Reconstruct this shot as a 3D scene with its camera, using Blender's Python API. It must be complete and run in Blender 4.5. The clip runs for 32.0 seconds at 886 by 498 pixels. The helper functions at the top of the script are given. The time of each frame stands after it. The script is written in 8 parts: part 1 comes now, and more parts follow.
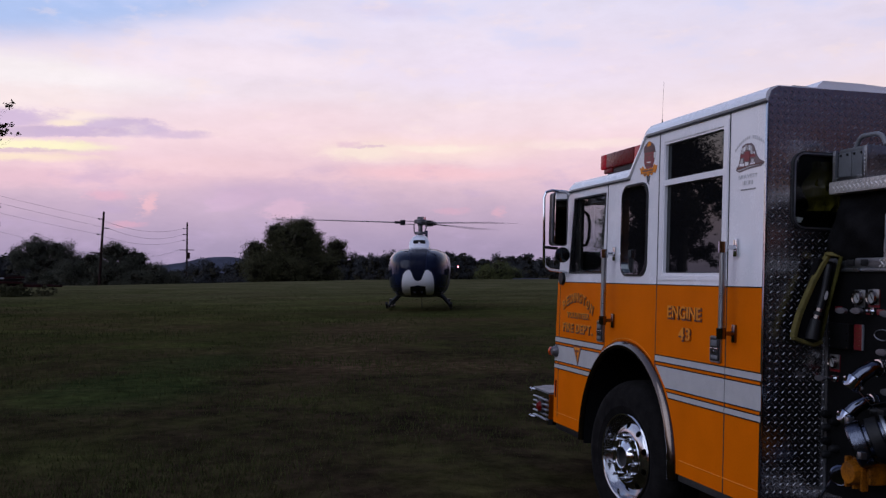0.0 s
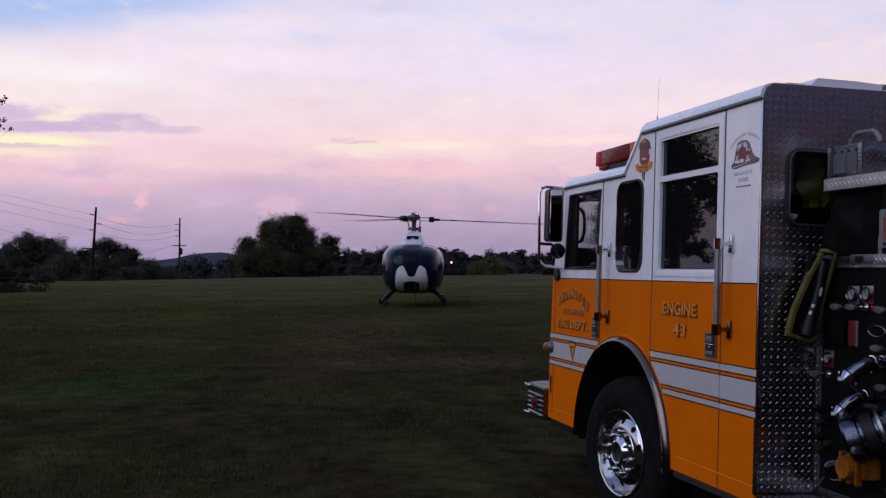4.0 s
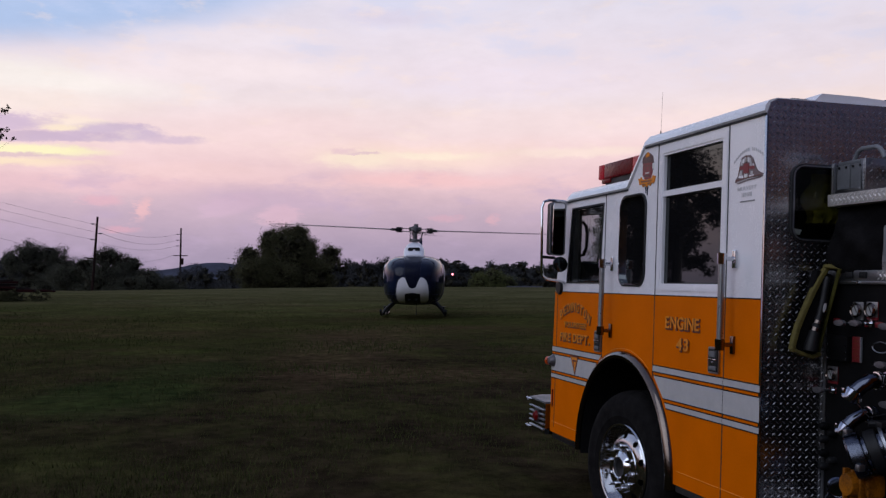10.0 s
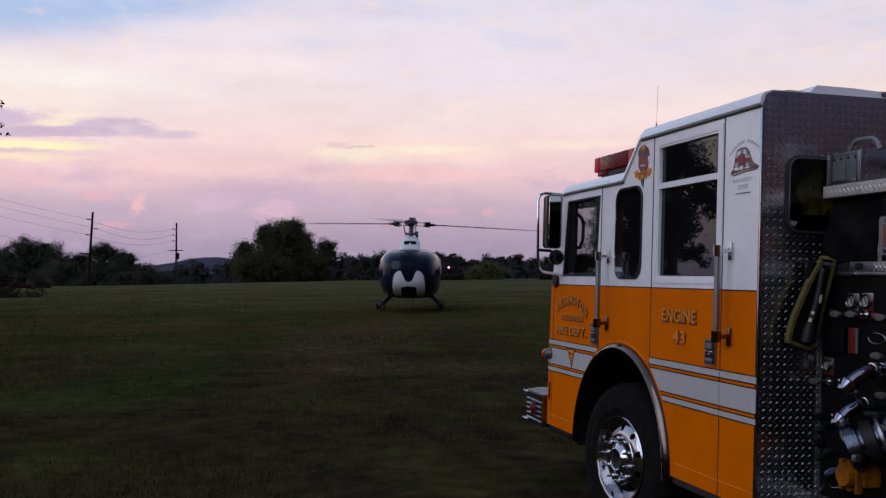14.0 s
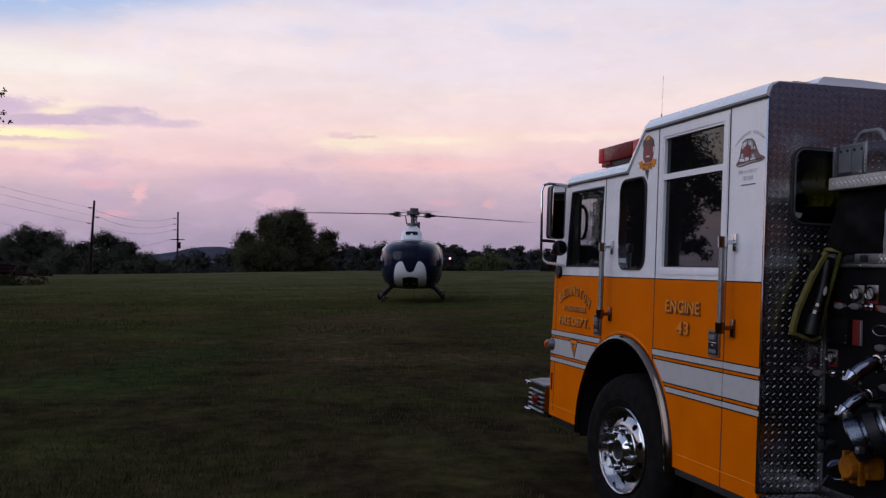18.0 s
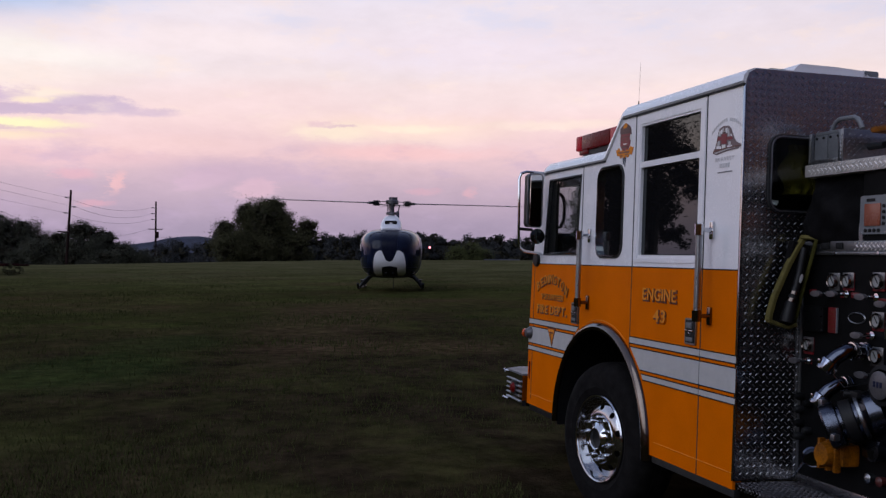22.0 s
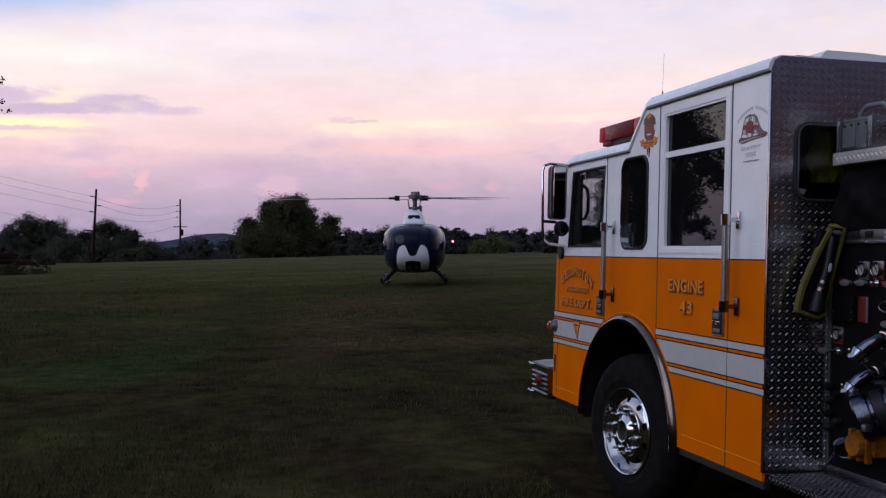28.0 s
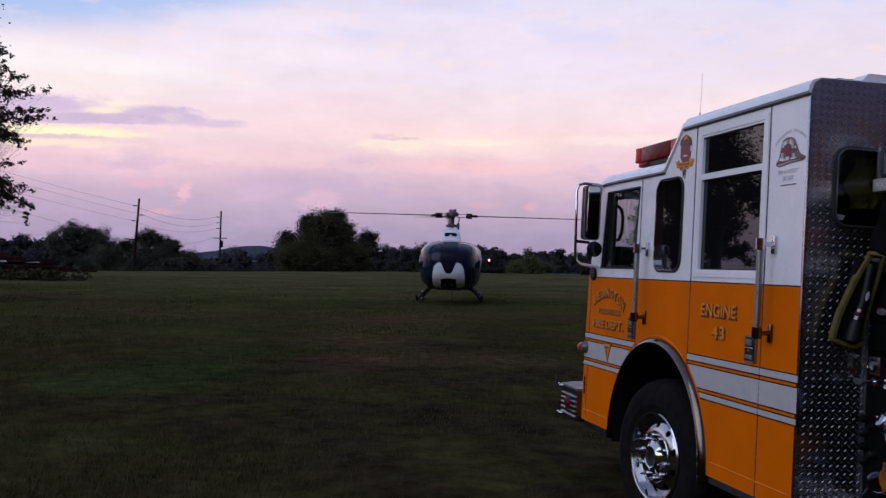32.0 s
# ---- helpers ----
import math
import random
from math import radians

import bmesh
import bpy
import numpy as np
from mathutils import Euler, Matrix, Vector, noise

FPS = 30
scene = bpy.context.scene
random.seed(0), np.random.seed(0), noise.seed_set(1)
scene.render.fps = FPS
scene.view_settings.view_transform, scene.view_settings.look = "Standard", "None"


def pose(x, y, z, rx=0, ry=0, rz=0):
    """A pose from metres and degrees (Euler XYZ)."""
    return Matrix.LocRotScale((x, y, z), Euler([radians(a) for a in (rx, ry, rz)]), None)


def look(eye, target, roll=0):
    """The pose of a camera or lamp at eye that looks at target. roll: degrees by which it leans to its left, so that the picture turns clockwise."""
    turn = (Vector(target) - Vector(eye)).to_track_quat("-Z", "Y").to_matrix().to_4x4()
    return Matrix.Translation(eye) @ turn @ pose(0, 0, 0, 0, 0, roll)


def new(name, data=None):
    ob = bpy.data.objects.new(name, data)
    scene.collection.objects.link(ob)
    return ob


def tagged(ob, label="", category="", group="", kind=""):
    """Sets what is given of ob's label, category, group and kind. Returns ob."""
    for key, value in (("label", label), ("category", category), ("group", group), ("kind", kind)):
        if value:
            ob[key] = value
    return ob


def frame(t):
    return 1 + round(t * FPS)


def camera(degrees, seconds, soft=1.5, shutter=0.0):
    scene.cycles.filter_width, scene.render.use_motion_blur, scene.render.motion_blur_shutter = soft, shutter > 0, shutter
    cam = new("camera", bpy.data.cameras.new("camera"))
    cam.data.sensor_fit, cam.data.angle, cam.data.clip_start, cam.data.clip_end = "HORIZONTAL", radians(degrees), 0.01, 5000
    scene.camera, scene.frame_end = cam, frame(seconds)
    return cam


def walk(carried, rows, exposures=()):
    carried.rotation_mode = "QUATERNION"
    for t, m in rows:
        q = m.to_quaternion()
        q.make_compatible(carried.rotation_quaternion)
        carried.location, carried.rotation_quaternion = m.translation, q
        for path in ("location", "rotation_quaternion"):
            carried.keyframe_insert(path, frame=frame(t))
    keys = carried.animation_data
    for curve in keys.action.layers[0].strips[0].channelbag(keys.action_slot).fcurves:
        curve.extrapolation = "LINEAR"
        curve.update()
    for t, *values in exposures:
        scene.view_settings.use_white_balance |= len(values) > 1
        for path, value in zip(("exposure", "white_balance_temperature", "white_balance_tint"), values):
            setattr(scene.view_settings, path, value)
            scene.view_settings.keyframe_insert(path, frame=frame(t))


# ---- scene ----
# ---- camera ----
cam = camera(48.26, 32.0, soft=1.35, shutter=0.2)
PATH = [
    (0, pose(-2.791, -4.642, 1.764, 91.782, 0.098, -13.647)),
    (0.5, pose(-2.799, -4.641, 1.774, 91.574, 0.233, -13.726)),
    (1, pose(-2.806, -4.655, 1.765, 91.634, 0.040, -13.865)),
    (1.5, pose(-2.803, -4.649, 1.763, 91.662, -0.119, -13.750)),
    (2, pose(-2.810, -4.648, 1.768, 91.517, -0.083, -13.643)),
    (2.5, pose(-2.808, -4.636, 1.768, 91.510, -0.156, -13.696)),
    (3, pose(-2.809, -4.635, 1.766, 91.734, -0.034, -13.652)),
    (3.5, pose(-2.810, -4.650, 1.766, 91.528, 0.095, -14.103)),
    (5.5, pose(-2.836, -4.656, 1.768, 91.723, 0.002, -13.841)),
    (6, pose(-2.837, -4.665, 1.768, 91.816, 0.028, -13.935)),
    (6.5, pose(-2.833, -4.666, 1.768, 91.806, -0.201, -13.803)),
    (7, pose(-2.828, -4.660, 1.776, 91.653, -0.143, -14.028)),
    (7.5, pose(-2.845, -4.694, 1.797, 93.283, 0.398, -14.485)),
    (8, pose(-2.830, -4.669, 1.802, 93.775, 0.257, -14.553)),
    (8.5, pose(-2.829, -4.657, 1.791, 93.439, 0.050, -14.408)),
    (9, pose(-2.834, -4.660, 1.782, 92.794, -0.116, -14.078)),
    (9.5, pose(-2.834, -4.657, 1.778, 92.327, -0.277, -13.927)),
    (10, pose(-2.823, -4.640, 1.777, 92.202, -0.252, -14.018)),
    (10.5, pose(-2.827, -4.643, 1.780, 92.109, -0.074, -14.024)),
    (11, pose(-2.833, -4.658, 1.776, 92.207, -0.057, -14.272)),
    (11.5, pose(-2.822, -4.627, 1.776, 92.147, -0.001, -14.075)),
    (12, pose(-2.824, -4.627, 1.781, 92.066, -0.225, -14.161)),
    (12.5, pose(-2.832, -4.638, 1.781, 92.044, -0.330, -14.138)),
    (13, pose(-2.831, -4.638, 1.777, 91.960, -0.228, -14.079)),
    (13.5, pose(-2.827, -4.635, 1.774, 91.696, 0.012, -14.337)),
    (14, pose(-2.827, -4.643, 1.781, 91.803, 0.110, -14.240)),
    (14.5, pose(-2.818, -4.632, 1.779, 91.692, 0.207, -14.075)),
    (16.5, pose(-2.810, -4.619, 1.780, 91.636, 0.455, -14.561)),
    (17, pose(-2.824, -4.641, 1.780, 91.749, 0.192, -14.361)),
    (17.5, pose(-2.828, -4.627, 1.771, 91.484, -0.251, -14.509)),
    (18, pose(-2.841, -4.631, 1.772, 91.283, -0.288, -14.183)),
    (18.5, pose(-2.844, -4.633, 1.781, 91.635, 0.039, -13.555)),
    (19, pose(-2.829, -4.615, 1.772, 92.212, -0.433, -12.857)),
    (19.5, pose(-2.824, -4.606, 1.770, 92.262, -0.644, -12.812)),
    (20, pose(-2.828, -4.631, 1.767, 91.716, 0.194, -14.335)),
    (20.5, pose(-2.824, -4.630, 1.762, 91.477, -0.112, -15.762)),
    (21, pose(-2.813, -4.611, 1.768, 91.894, 0.261, -16.025)),
    (21.5, pose(-2.821, -4.620, 1.765, 91.697, -0.065, -15.323)),
    (22, pose(-2.809, -4.595, 1.768, 90.662, -0.148, -15.341)),
    (22.5, pose(-2.802, -4.606, 1.765, 91.328, -0.619, -15.966)),
    (23, pose(-2.801, -4.591, 1.768, 91.447, -0.582, -14.888)),
    (23.5, pose(-2.813, -4.602, 1.757, 90.924, -0.564, -15.020)),
    (24, pose(-2.813, -4.591, 1.763, 90.843, -0.387, -14.903)),
    (24.5, pose(-2.817, -4.581, 1.762, 90.607, -0.411, -14.873)),
    (25, pose(-2.817, -4.575, 1.757, 90.685, -0.495, -14.758)),
    (25.5, pose(-2.820, -4.576, 1.759, 90.824, -0.519, -14.670)),
    (27.5, pose(-2.810, -4.564, 1.751, 91.024, -0.685, -14.211)),
    (28, pose(-2.810, -4.578, 1.764, 90.328, 0.531, -13.999)),
    (28.5, pose(-2.810, -4.584, 1.747, 90.945, 0.219, -13.966)),
    (29, pose(-2.814, -4.590, 1.747, 91.133, -0.030, -14.137)),
    (29.5, pose(-2.816, -4.580, 1.746, 91.005, 0.041, -13.874)),
    (30, pose(-2.816, -4.571, 1.752, 91.177, -0.006, -14.147)),
    (30.5, pose(-2.828, -4.583, 1.750, 91.019, -0.170, -14.536)),
    (31, pose(-2.816, -4.572, 1.750, 90.873, -0.228, -13.494)),
    (31.5, pose(-2.790, -4.574, 1.762, 91.329, -0.306, -14.068)),
    (32, pose(-2.749, -4.538, 1.753, 91.377, -1.155, -11.844)),
]
# the exposure drifts a little, and the white balance turns from pink to neutral and back
EXPOSURES = [(0, -0.05, 6350, 18.5), (7, -0.05, 6350, 18.5), (7.6, -0.05, 6650, 14), (20, -0.06, 6700, 13.5), (22, 0.0, 6700, 13.5), (25, 0.0, 6700, 13.5), (28, 0.05, 6560, 14), (30.5, 0.02, 6520, 15), (32, 0.0, 6350, 17)]
walk(cam, PATH, EXPOSURES)

# ---- world: a dusk sky with thin cloud, glowing in the west ----
VIEW = 14.0  # degrees clockwise from +y: the middle of the view
SV, CV = math.sin(radians(VIEW)), math.cos(radians(VIEW))


def srgb(r, g, b):
    return tuple(((c / 255 + 0.055) / 1.055) ** 2.4 if c > 10 else c / 255 / 12.92 for c in (r, g, b))


def make_world():
    world = bpy.data.worlds.new("dusk_sky")
    scene.world = world
    world.use_nodes = True
    nt = world.node_tree
    nt.nodes.clear()
    N, L = nt.nodes, nt.links

    def math_node(op, a, b=None, clamp=False):
        n = N.new("ShaderNodeMath")
        n.operation, n.use_clamp = op, clamp
        for k, v in enumerate((a, b)):
            if v is None:
                continue
            if isinstance(v, (int, float)):
                n.inputs[k].default_value = v
            else:
                L.new(v, n.inputs[k])
        return n.outputs[0]

    def mix(fac, a, b, blend="MIX"):
        n = N.new("ShaderNodeMix")
        n.data_type, n.blend_type, n.clamp_factor = "RGBA", blend, True
        for k, v in ((0, fac), (6, a), (7, b)):
            if isinstance(v, (int, float)):
                n.inputs[k].default_value = v
            elif isinstance(v, tuple):
                n.inputs[k].default_value = (*v, 1)
            else:
                L.new(v, n.inputs[k])
        return n.outputs[2]

    def noise_tex(vec, scale, detail=4, rough=0.55):
        n = N.new("ShaderNodeTexNoise")
        n.inputs["Scale"].default_value, n.inputs["Detail"].default_value = scale, detail
        n.inputs["Roughness"].default_value = rough
        L.new(vec, n.inputs["Vector"])
        return n.outputs["Fac"]

    tc = N.new("ShaderNodeTexCoord")
    turn = N.new("ShaderNodeVectorRotate")
    turn.rotation_type = "Z_AXIS"
    turn.inputs["Angle"].default_value = radians(VIEW)
    L.new(tc.outputs["Generated"], turn.inputs["Vector"])
    sep = N.new("ShaderNodeSeparateXYZ")
    L.new(turn.outputs[0], sep.inputs[0])
    az = math_node("MULTIPLY", math_node("ARCTAN2", sep.outputs[0], sep.outputs[1]), 180 / math.pi)
    el = math_node("MULTIPLY", math_node("ARCSINE", sep.outputs[2]), 180 / math.pi)
    comb = N.new("ShaderNodeCombineXYZ")
    L.new(az, comb.inputs[0])
    L.new(math_node("MULTIPLY", el, 2.6), comb.inputs[1])
    wisps = noise_tex(comb.outputs[0], 0.085, 7, 0.62)
    billow = noise_tex(comb.outputs[0], 0.045, 5, 0.55)
    fine = noise_tex(comb.outputs[0], 0.32, 6, 0.65)
    # the noise ragged-edges every cloud form
    off = math_node("MULTIPLY", math_node("SUBTRACT", wisps, 0.5), 6.0)
    off2 = math_node("MULTIPLY", math_node("SUBTRACT", fine, 0.5), 2.6)
    tiny = noise_tex(comb.outputs[0], 1.5, 5, 0.7)
    off2 = math_node("ADD", off2, math_node("MULTIPLY", math_node("SUBTRACT", tiny, 0.5), 1.3))
    az_r = math_node("ADD", az, math_node("ADD", off, off2))
    el_r = math_node("ADD", el, math_node("MULTIPLY", math_node("ADD", off, off2), 0.22))

    ramp = N.new("ShaderNodeValToRGB")
    L.new(math_node("DIVIDE", el_r, 90.0, True), ramp.inputs[0])
    stops = [(0.0, (154, 145, 172)), (2.2, (176, 161, 186)), (4.2, (202, 180, 198)), (6.0, (238, 206, 212)), (8.2, (249, 224, 225)),
             (10.5, (243, 230, 234)), (13.5, (235, 228, 240)), (17.0, (228, 228, 244)), (26.0, (176, 190, 224)), (50.0, (132, 150, 190)), (88.0, (112, 130, 172))]
    ramp.color_ramp.elements[0].position = 0
    ramp.color_ramp.elements[0].color = (*srgb(*stops[0][1]), 1)
    ramp.color_ramp.elements[1].position = stops[-1][0] / 90
    ramp.color_ramp.elements[1].color = (*srgb(*stops[-1][1]), 1)
    for e, c in stops[1:-1]:
        ramp.color_ramp.elements.new(e / 90).color = (*srgb(*c), 1)
    colour = ramp.outputs[0]

    def cloud(a0, e0, ra, re, col, strength, hard=0.55):
        """A soft ragged cloud form at that azimuth and elevation."""
        nonlocal colour
        u = math_node("DIVIDE", math_node("SUBTRACT", az_r, a0), ra)
        v = math_node("DIVIDE", math_node("SUBTRACT", el_r, e0), re)
        d = math_node("SQRT", math_node("ADD", math_node("MULTIPLY", u, u), math_node("MULTIPLY", v, v)))
        m = N.new("ShaderNodeMapRange")
        m.interpolation_type = "SMOOTHSTEP"
        m.inputs["From Min"].default_value, m.inputs["From Max"].default_value = 1.0, hard
        m.inputs["To Min"].default_value, m.inputs["To Max"].default_value = 0.0, strength
        L.new(d, m.inputs["Value"])
        colour = mix(m.outputs[0], colour, srgb(*col))

    cloud(-34, 21.0, 32, 9.6, (174, 202, 242), 0.92, 0.80)
    cloud(-14, 18.8, 7.5, 2.9, (178, 204, 242), 0.8, 0.5)
    cloud(1.5, 19.6, 6.0, 3.2, (176, 204, 242), 0.85, 0.5)
    cloud(-6.5, 17.0, 3.2, 1.5, (238, 230, 242), 0.6, 0.1)
    cloud(-12, 13.9, 8, 1.0, (246, 238, 246), 0.7, 0.2)
    cloud(-3.5, 15.4, 4.5, 0.9, (214, 210, 234), 0.5, 0.2)
    cloud(2.0, 13.8, 9, 1.2, (240, 232, 242), 0.5, 0.2)
    cloud(-24, 11.0, 14, 1.6, (255, 250, 246), 0.95, 0.2)
    cloud(-13, 12.3, 13, 1.4, (252, 240, 244), 0.8, 0.2)
    cloud(-25, 9.7, 11, 1.1, (255, 242, 236), 0.85, 0.2)
    cloud(4, 11.8, 13, 2.0, (240, 230, 243), 0.7, 0.2)
    cloud(20, 9.6, 9, 1.6, (254, 236, 230), 0.6, 0.2)
    cloud(-9, 9.0, 8, 1.6, (250, 226, 228), 0.6, 0.1)
    cloud(-20.5, 8.75, 2.8, 0.5, (255, 240, 226), 0.9, 0.4)
    cloud(-24.6, 8.65, 4.0, 0.62, (214, 194, 220), 0.9, 0.5)
    cloud(-22.5, 8.02, 4.6, 0.30, (210, 190, 212), 0.9, 0.55)
    cloud(-18.3, 8.40, 3.1, 0.66, (211, 193, 217), 0.92, 0.5)
    cloud(-21.3, 8.50, 1.5, 0.22, (255, 240, 214), 0.8, 0.3)
    cloud(-15.4, 8.10, 2.2, 0.34, (214, 194, 216), 0.75, 0.3)
    cloud(-20.6, 8.12, 3.0, 0.34, (208, 188, 212), 0.85, 0.5)
    cloud(-23.6, 7.28, 6.2, 0.50, (255, 250, 206), 1.0, 0.4)
    cloud(-24.6, 7.02, 5.2, 0.20, (224, 196, 208), 0.85, 0.4)
    cloud(-23.8, 6.62, 5.4, 0.34, (255, 238, 206), 0.95, 0.3)
    cloud(-17, 6.3, 11, 0.8, (250, 218, 218), 0.6, 0.2)
    cloud(-1.5, 7.5, 10, 1.25, (254, 230, 218), 0.9, 0.12)
    cloud(-5.2, 7.3, 3.2, 0.7, (255, 240, 220), 0.85, 0.25)
    cloud(-0.5, 7.62, 4.2, 0.35, (255, 242, 222), 0.8, 0.25)
    cloud(7.5, 7.7, 6.0, 0.40, (254, 236, 224), 0.7, 0.2)
    cloud(-6.0, 7.75, 1.2, 0.24, (234, 204, 214), 0.75, 0.3)
    cloud(-4.8, 7.62, 1.1, 0.10, (228, 200, 212), 0.7, 0.4)
    cloud(5.0, 9.3, 14, 1.4, (248, 230, 232), 0.6, 0.15)
    cloud(-1.0, 6.2, 8, 0.65, (250, 206, 208), 0.75, 0.2)
    cloud(-21, 5.5, 9, 0.8, (240, 202, 210), 0.6, 0.2)
    cloud(-10, 4.9, 7, 1.1, (204, 180, 206), 0.6, 0.2)
    cloud(-16.9, 4.25, 0.60, 0.85, (252, 200, 202), 0.62, 0.2)
    cloud(-19.0, 4.7, 1.6, 0.45, (236, 186, 200), 0.6, 0.3)
    cloud(-12.2, 4.6, 1.5, 0.7, (214, 186, 208), 0.6, 0.5)
    cloud(-9.2, 4.1, 1.5, 0.75, (226, 192, 210), 0.7, 0.5)
    cloud(-17.6, 3.2, 1.2, 0.3, (232, 176, 192), 0.5, 0.3)
    cloud(10.3, 6.25, 1.3, 0.22, (198, 178, 206), 0.7, 0.4)
    cloud(2.9, 3.9, 0.8, 0.45, (240, 186, 196), 0.45, 0.2)
    cloud(0.3, 4.0, 1.4, 0.3, (226, 180, 196), 0.5, 0.3)
    # broken blue gaps high up, mauve shreds low down
    for scale, lo, hi, e0, e1, col, k in ((0.16, 0.50, 0.66, 10.0, 14.5, (198, 210, 240), 0.42), (0.22, 0.50, 0.68, 7.4, 5.6, (196, 176, 206), 0.42), (0.30, 0.53, 0.70, 6.6, 8.0, (255, 236, 226), 0.35)):
        m, e = N.new("ShaderNodeMapRange"), N.new("ShaderNodeMapRange")
        for node, a, b, t, v in ((m, lo, hi, k, noise_tex(comb.outputs[0], scale, 7, 0.6)), (e, e0, e1, 1.0, el_r)):
            node.interpolation_type = "SMOOTHSTEP"
            node.inputs["From Min"].default_value, node.inputs["From Max"].default_value = a, b
            node.inputs["To Max"].default_value = t
            L.new(v, node.inputs["Value"])
        colour = mix(math_node("MULTIPLY", m.outputs[0], e.outputs[0]), colour, srgb(*col))
    # fine streaks over everything
    streak = N.new("ShaderNodeMapRange")
    for k, v in zip(("From Min", "From Max", "To Min", "To Max"), (0.3, 0.7, 0.955, 1.035)):
        streak.inputs[k].default_value = v
    L.new(fine, streak.inputs["Value"])
    broad = N.new("ShaderNodeMapRange")
    for k, v in zip(("From Min", "From Max", "To Min", "To Max"), (0.3, 0.7, 0.95, 1.04)):
        broad.inputs[k].default_value = v
    L.new(billow, broad.inputs["Value"])
    scale = math_node("MULTIPLY", streak.outputs[0], broad.outputs[0])
    # the eastern sky, behind, has gone dark and blue
    back = N.new("ShaderNodeMapRange")
    back.interpolation_type = "SMOOTHSTEP"
    for k, v in zip(("From Min", "From Max", "To Min", "To Max"), (0.35, -0.85, 0.0, 1.0)):
        back.inputs[k].default_value = v
    west = N.new("ShaderNodeVectorMath")
    west.operation = "DOT_PRODUCT"
    west.inputs[1].default_value = (-0.62, 0.78, 0.0)
    L.new(turn.outputs[0], west.inputs[0])
    L.new(west.outputs["Value"], back.inputs["Value"])
    colour = mix(back.outputs[0], colour, srgb(84, 93, 130))
    vm = N.new("ShaderNodeVectorMath")
    vm.operation = "SCALE"
    L.new(colour, vm.inputs[0])
    L.new(scale, vm.inputs["Scale"])
    # below the horizon: dark land
    low = N.new("ShaderNodeMapRange")
    for k, v in zip(("From Min", "From Max", "To Min", "To Max"), (-1.0, -0.2, 1.0, 0.0)):
        low.inputs[k].default_value = v
    L.new(el, low.inputs["Value"])
    final = mix(low.outputs[0], vm.outputs[0], (0.02, 0.022, 0.02))
    bg = N.new("ShaderNodeBackground")
    bg.inputs["Strength"].default_value = SKY
    L.new(final, bg.inputs["Color"])
    out = N.new("ShaderNodeOutputWorld")
    L.new(bg.outputs[0], out.inputs["Surface"])


SKY = 1.0
make_world()

# added fill, very wide and weak: bluish light from the left rear onto the whites
sun = new("sun", bpy.data.lights.new("sun", "SUN"))
sun.data.energy, sun.data.angle, sun.data.color = 1.12, radians(60), (0.74, 0.85, 1.0)
sun.matrix_world = look((-26, -17, 22), (0, 0, 1))


# ---- materials ----
def mat(name, col, rough=0.5, metal=0.0, var=0.12, scale=8.0, fine=90.0, bump=0.0, coat=0.0, ior=1.5, rvar=0.1, col2=None, glow=None, spec=0.5):
    """A surface with broad stains and fine grain. col2: the colour that the stains tend to."""
    m = bpy.data.materials.new(name)
    m.use_nodes = True
    nt = m.node_tree
    N, L = nt.nodes, nt.links
    b = N["Principled BSDF"]
    tc = N.new("ShaderNodeTexCoord")

    def noise_tex(s, detail):
        n = N.new("ShaderNodeTexNoise")
        n.inputs["Scale"].default_value, n.inputs["Detail"].default_value = s, detail
        L.new(tc.outputs["Object"], n.inputs["Vector"])
        return n.outputs["Fac"]

    broad, grain = noise_tex(scale, 5), noise_tex(fine, 3)
    add = N.new("ShaderNodeMath")
    add.operation = "MULTIPLY_ADD"
    add.inputs[1].default_value, add.inputs[2].default_value = 0.35, 0.0
    L.new(grain, add.inputs[0])
    tot = N.new("ShaderNodeMath")
    tot.operation = "MULTIPLY_ADD"
    tot.inputs[1].default_value = 0.65
    L.new(broad, tot.inputs[0])
    L.new(add.outputs[0], tot.inputs[2])
    mr = N.new("ShaderNodeMapRange")
    mr.inputs["From Min"].default_value, mr.inputs["From Max"].default_value = 0.34, 0.66
    L.new(tot.outputs[0], mr.inputs["Value"])
    mx = N.new("ShaderNodeMix")
    mx.data_type = "RGBA"
    dark = col2 or tuple(c * (1 - 2 * var) for c in col)
    mx.inputs[6].default_value, mx.inputs[7].default_value = (*dark, 1), (*[min(1, c * (1 + var * 0.4)) for c in col], 1)
    L.new(mr.outputs[0], mx.inputs[0])
    L.new(mx.outputs[2], b.inputs["Base Color"])
    rr = N.new("ShaderNodeMapRange")
    rr.inputs["To Min"].default_value, rr.inputs["To Max"].default_value = min(1, rough + rvar), max(0.02, rough - rvar)
    L.new(mr.outputs[0], rr.inputs["Value"])
    L.new(rr.outputs[0], b.inputs["Roughness"])
    b.inputs["Metallic"].default_value, b.inputs["IOR"].default_value = metal, ior
    b.inputs["Specular IOR Level"].default_value = spec
    b.inputs["Coat Weight"].default_value, b.inputs["Coat Roughness"].default_value = coat, 0.06
    if bump:
        bn = N.new("ShaderNodeBump")
        bn.inputs["Strength"].default_value, bn.inputs["Distance"].default_value = bump, 0.01
        L.new(tot.outputs[0], bn.inputs["Height"])
        L.new(bn.outputs[0], b.inputs["Normal"])
    if glow:
        b.inputs["Emission Color"].default_value, b.inputs["Emission Strength"].default_value = (*glow[0], 1), glow[1]
    return m


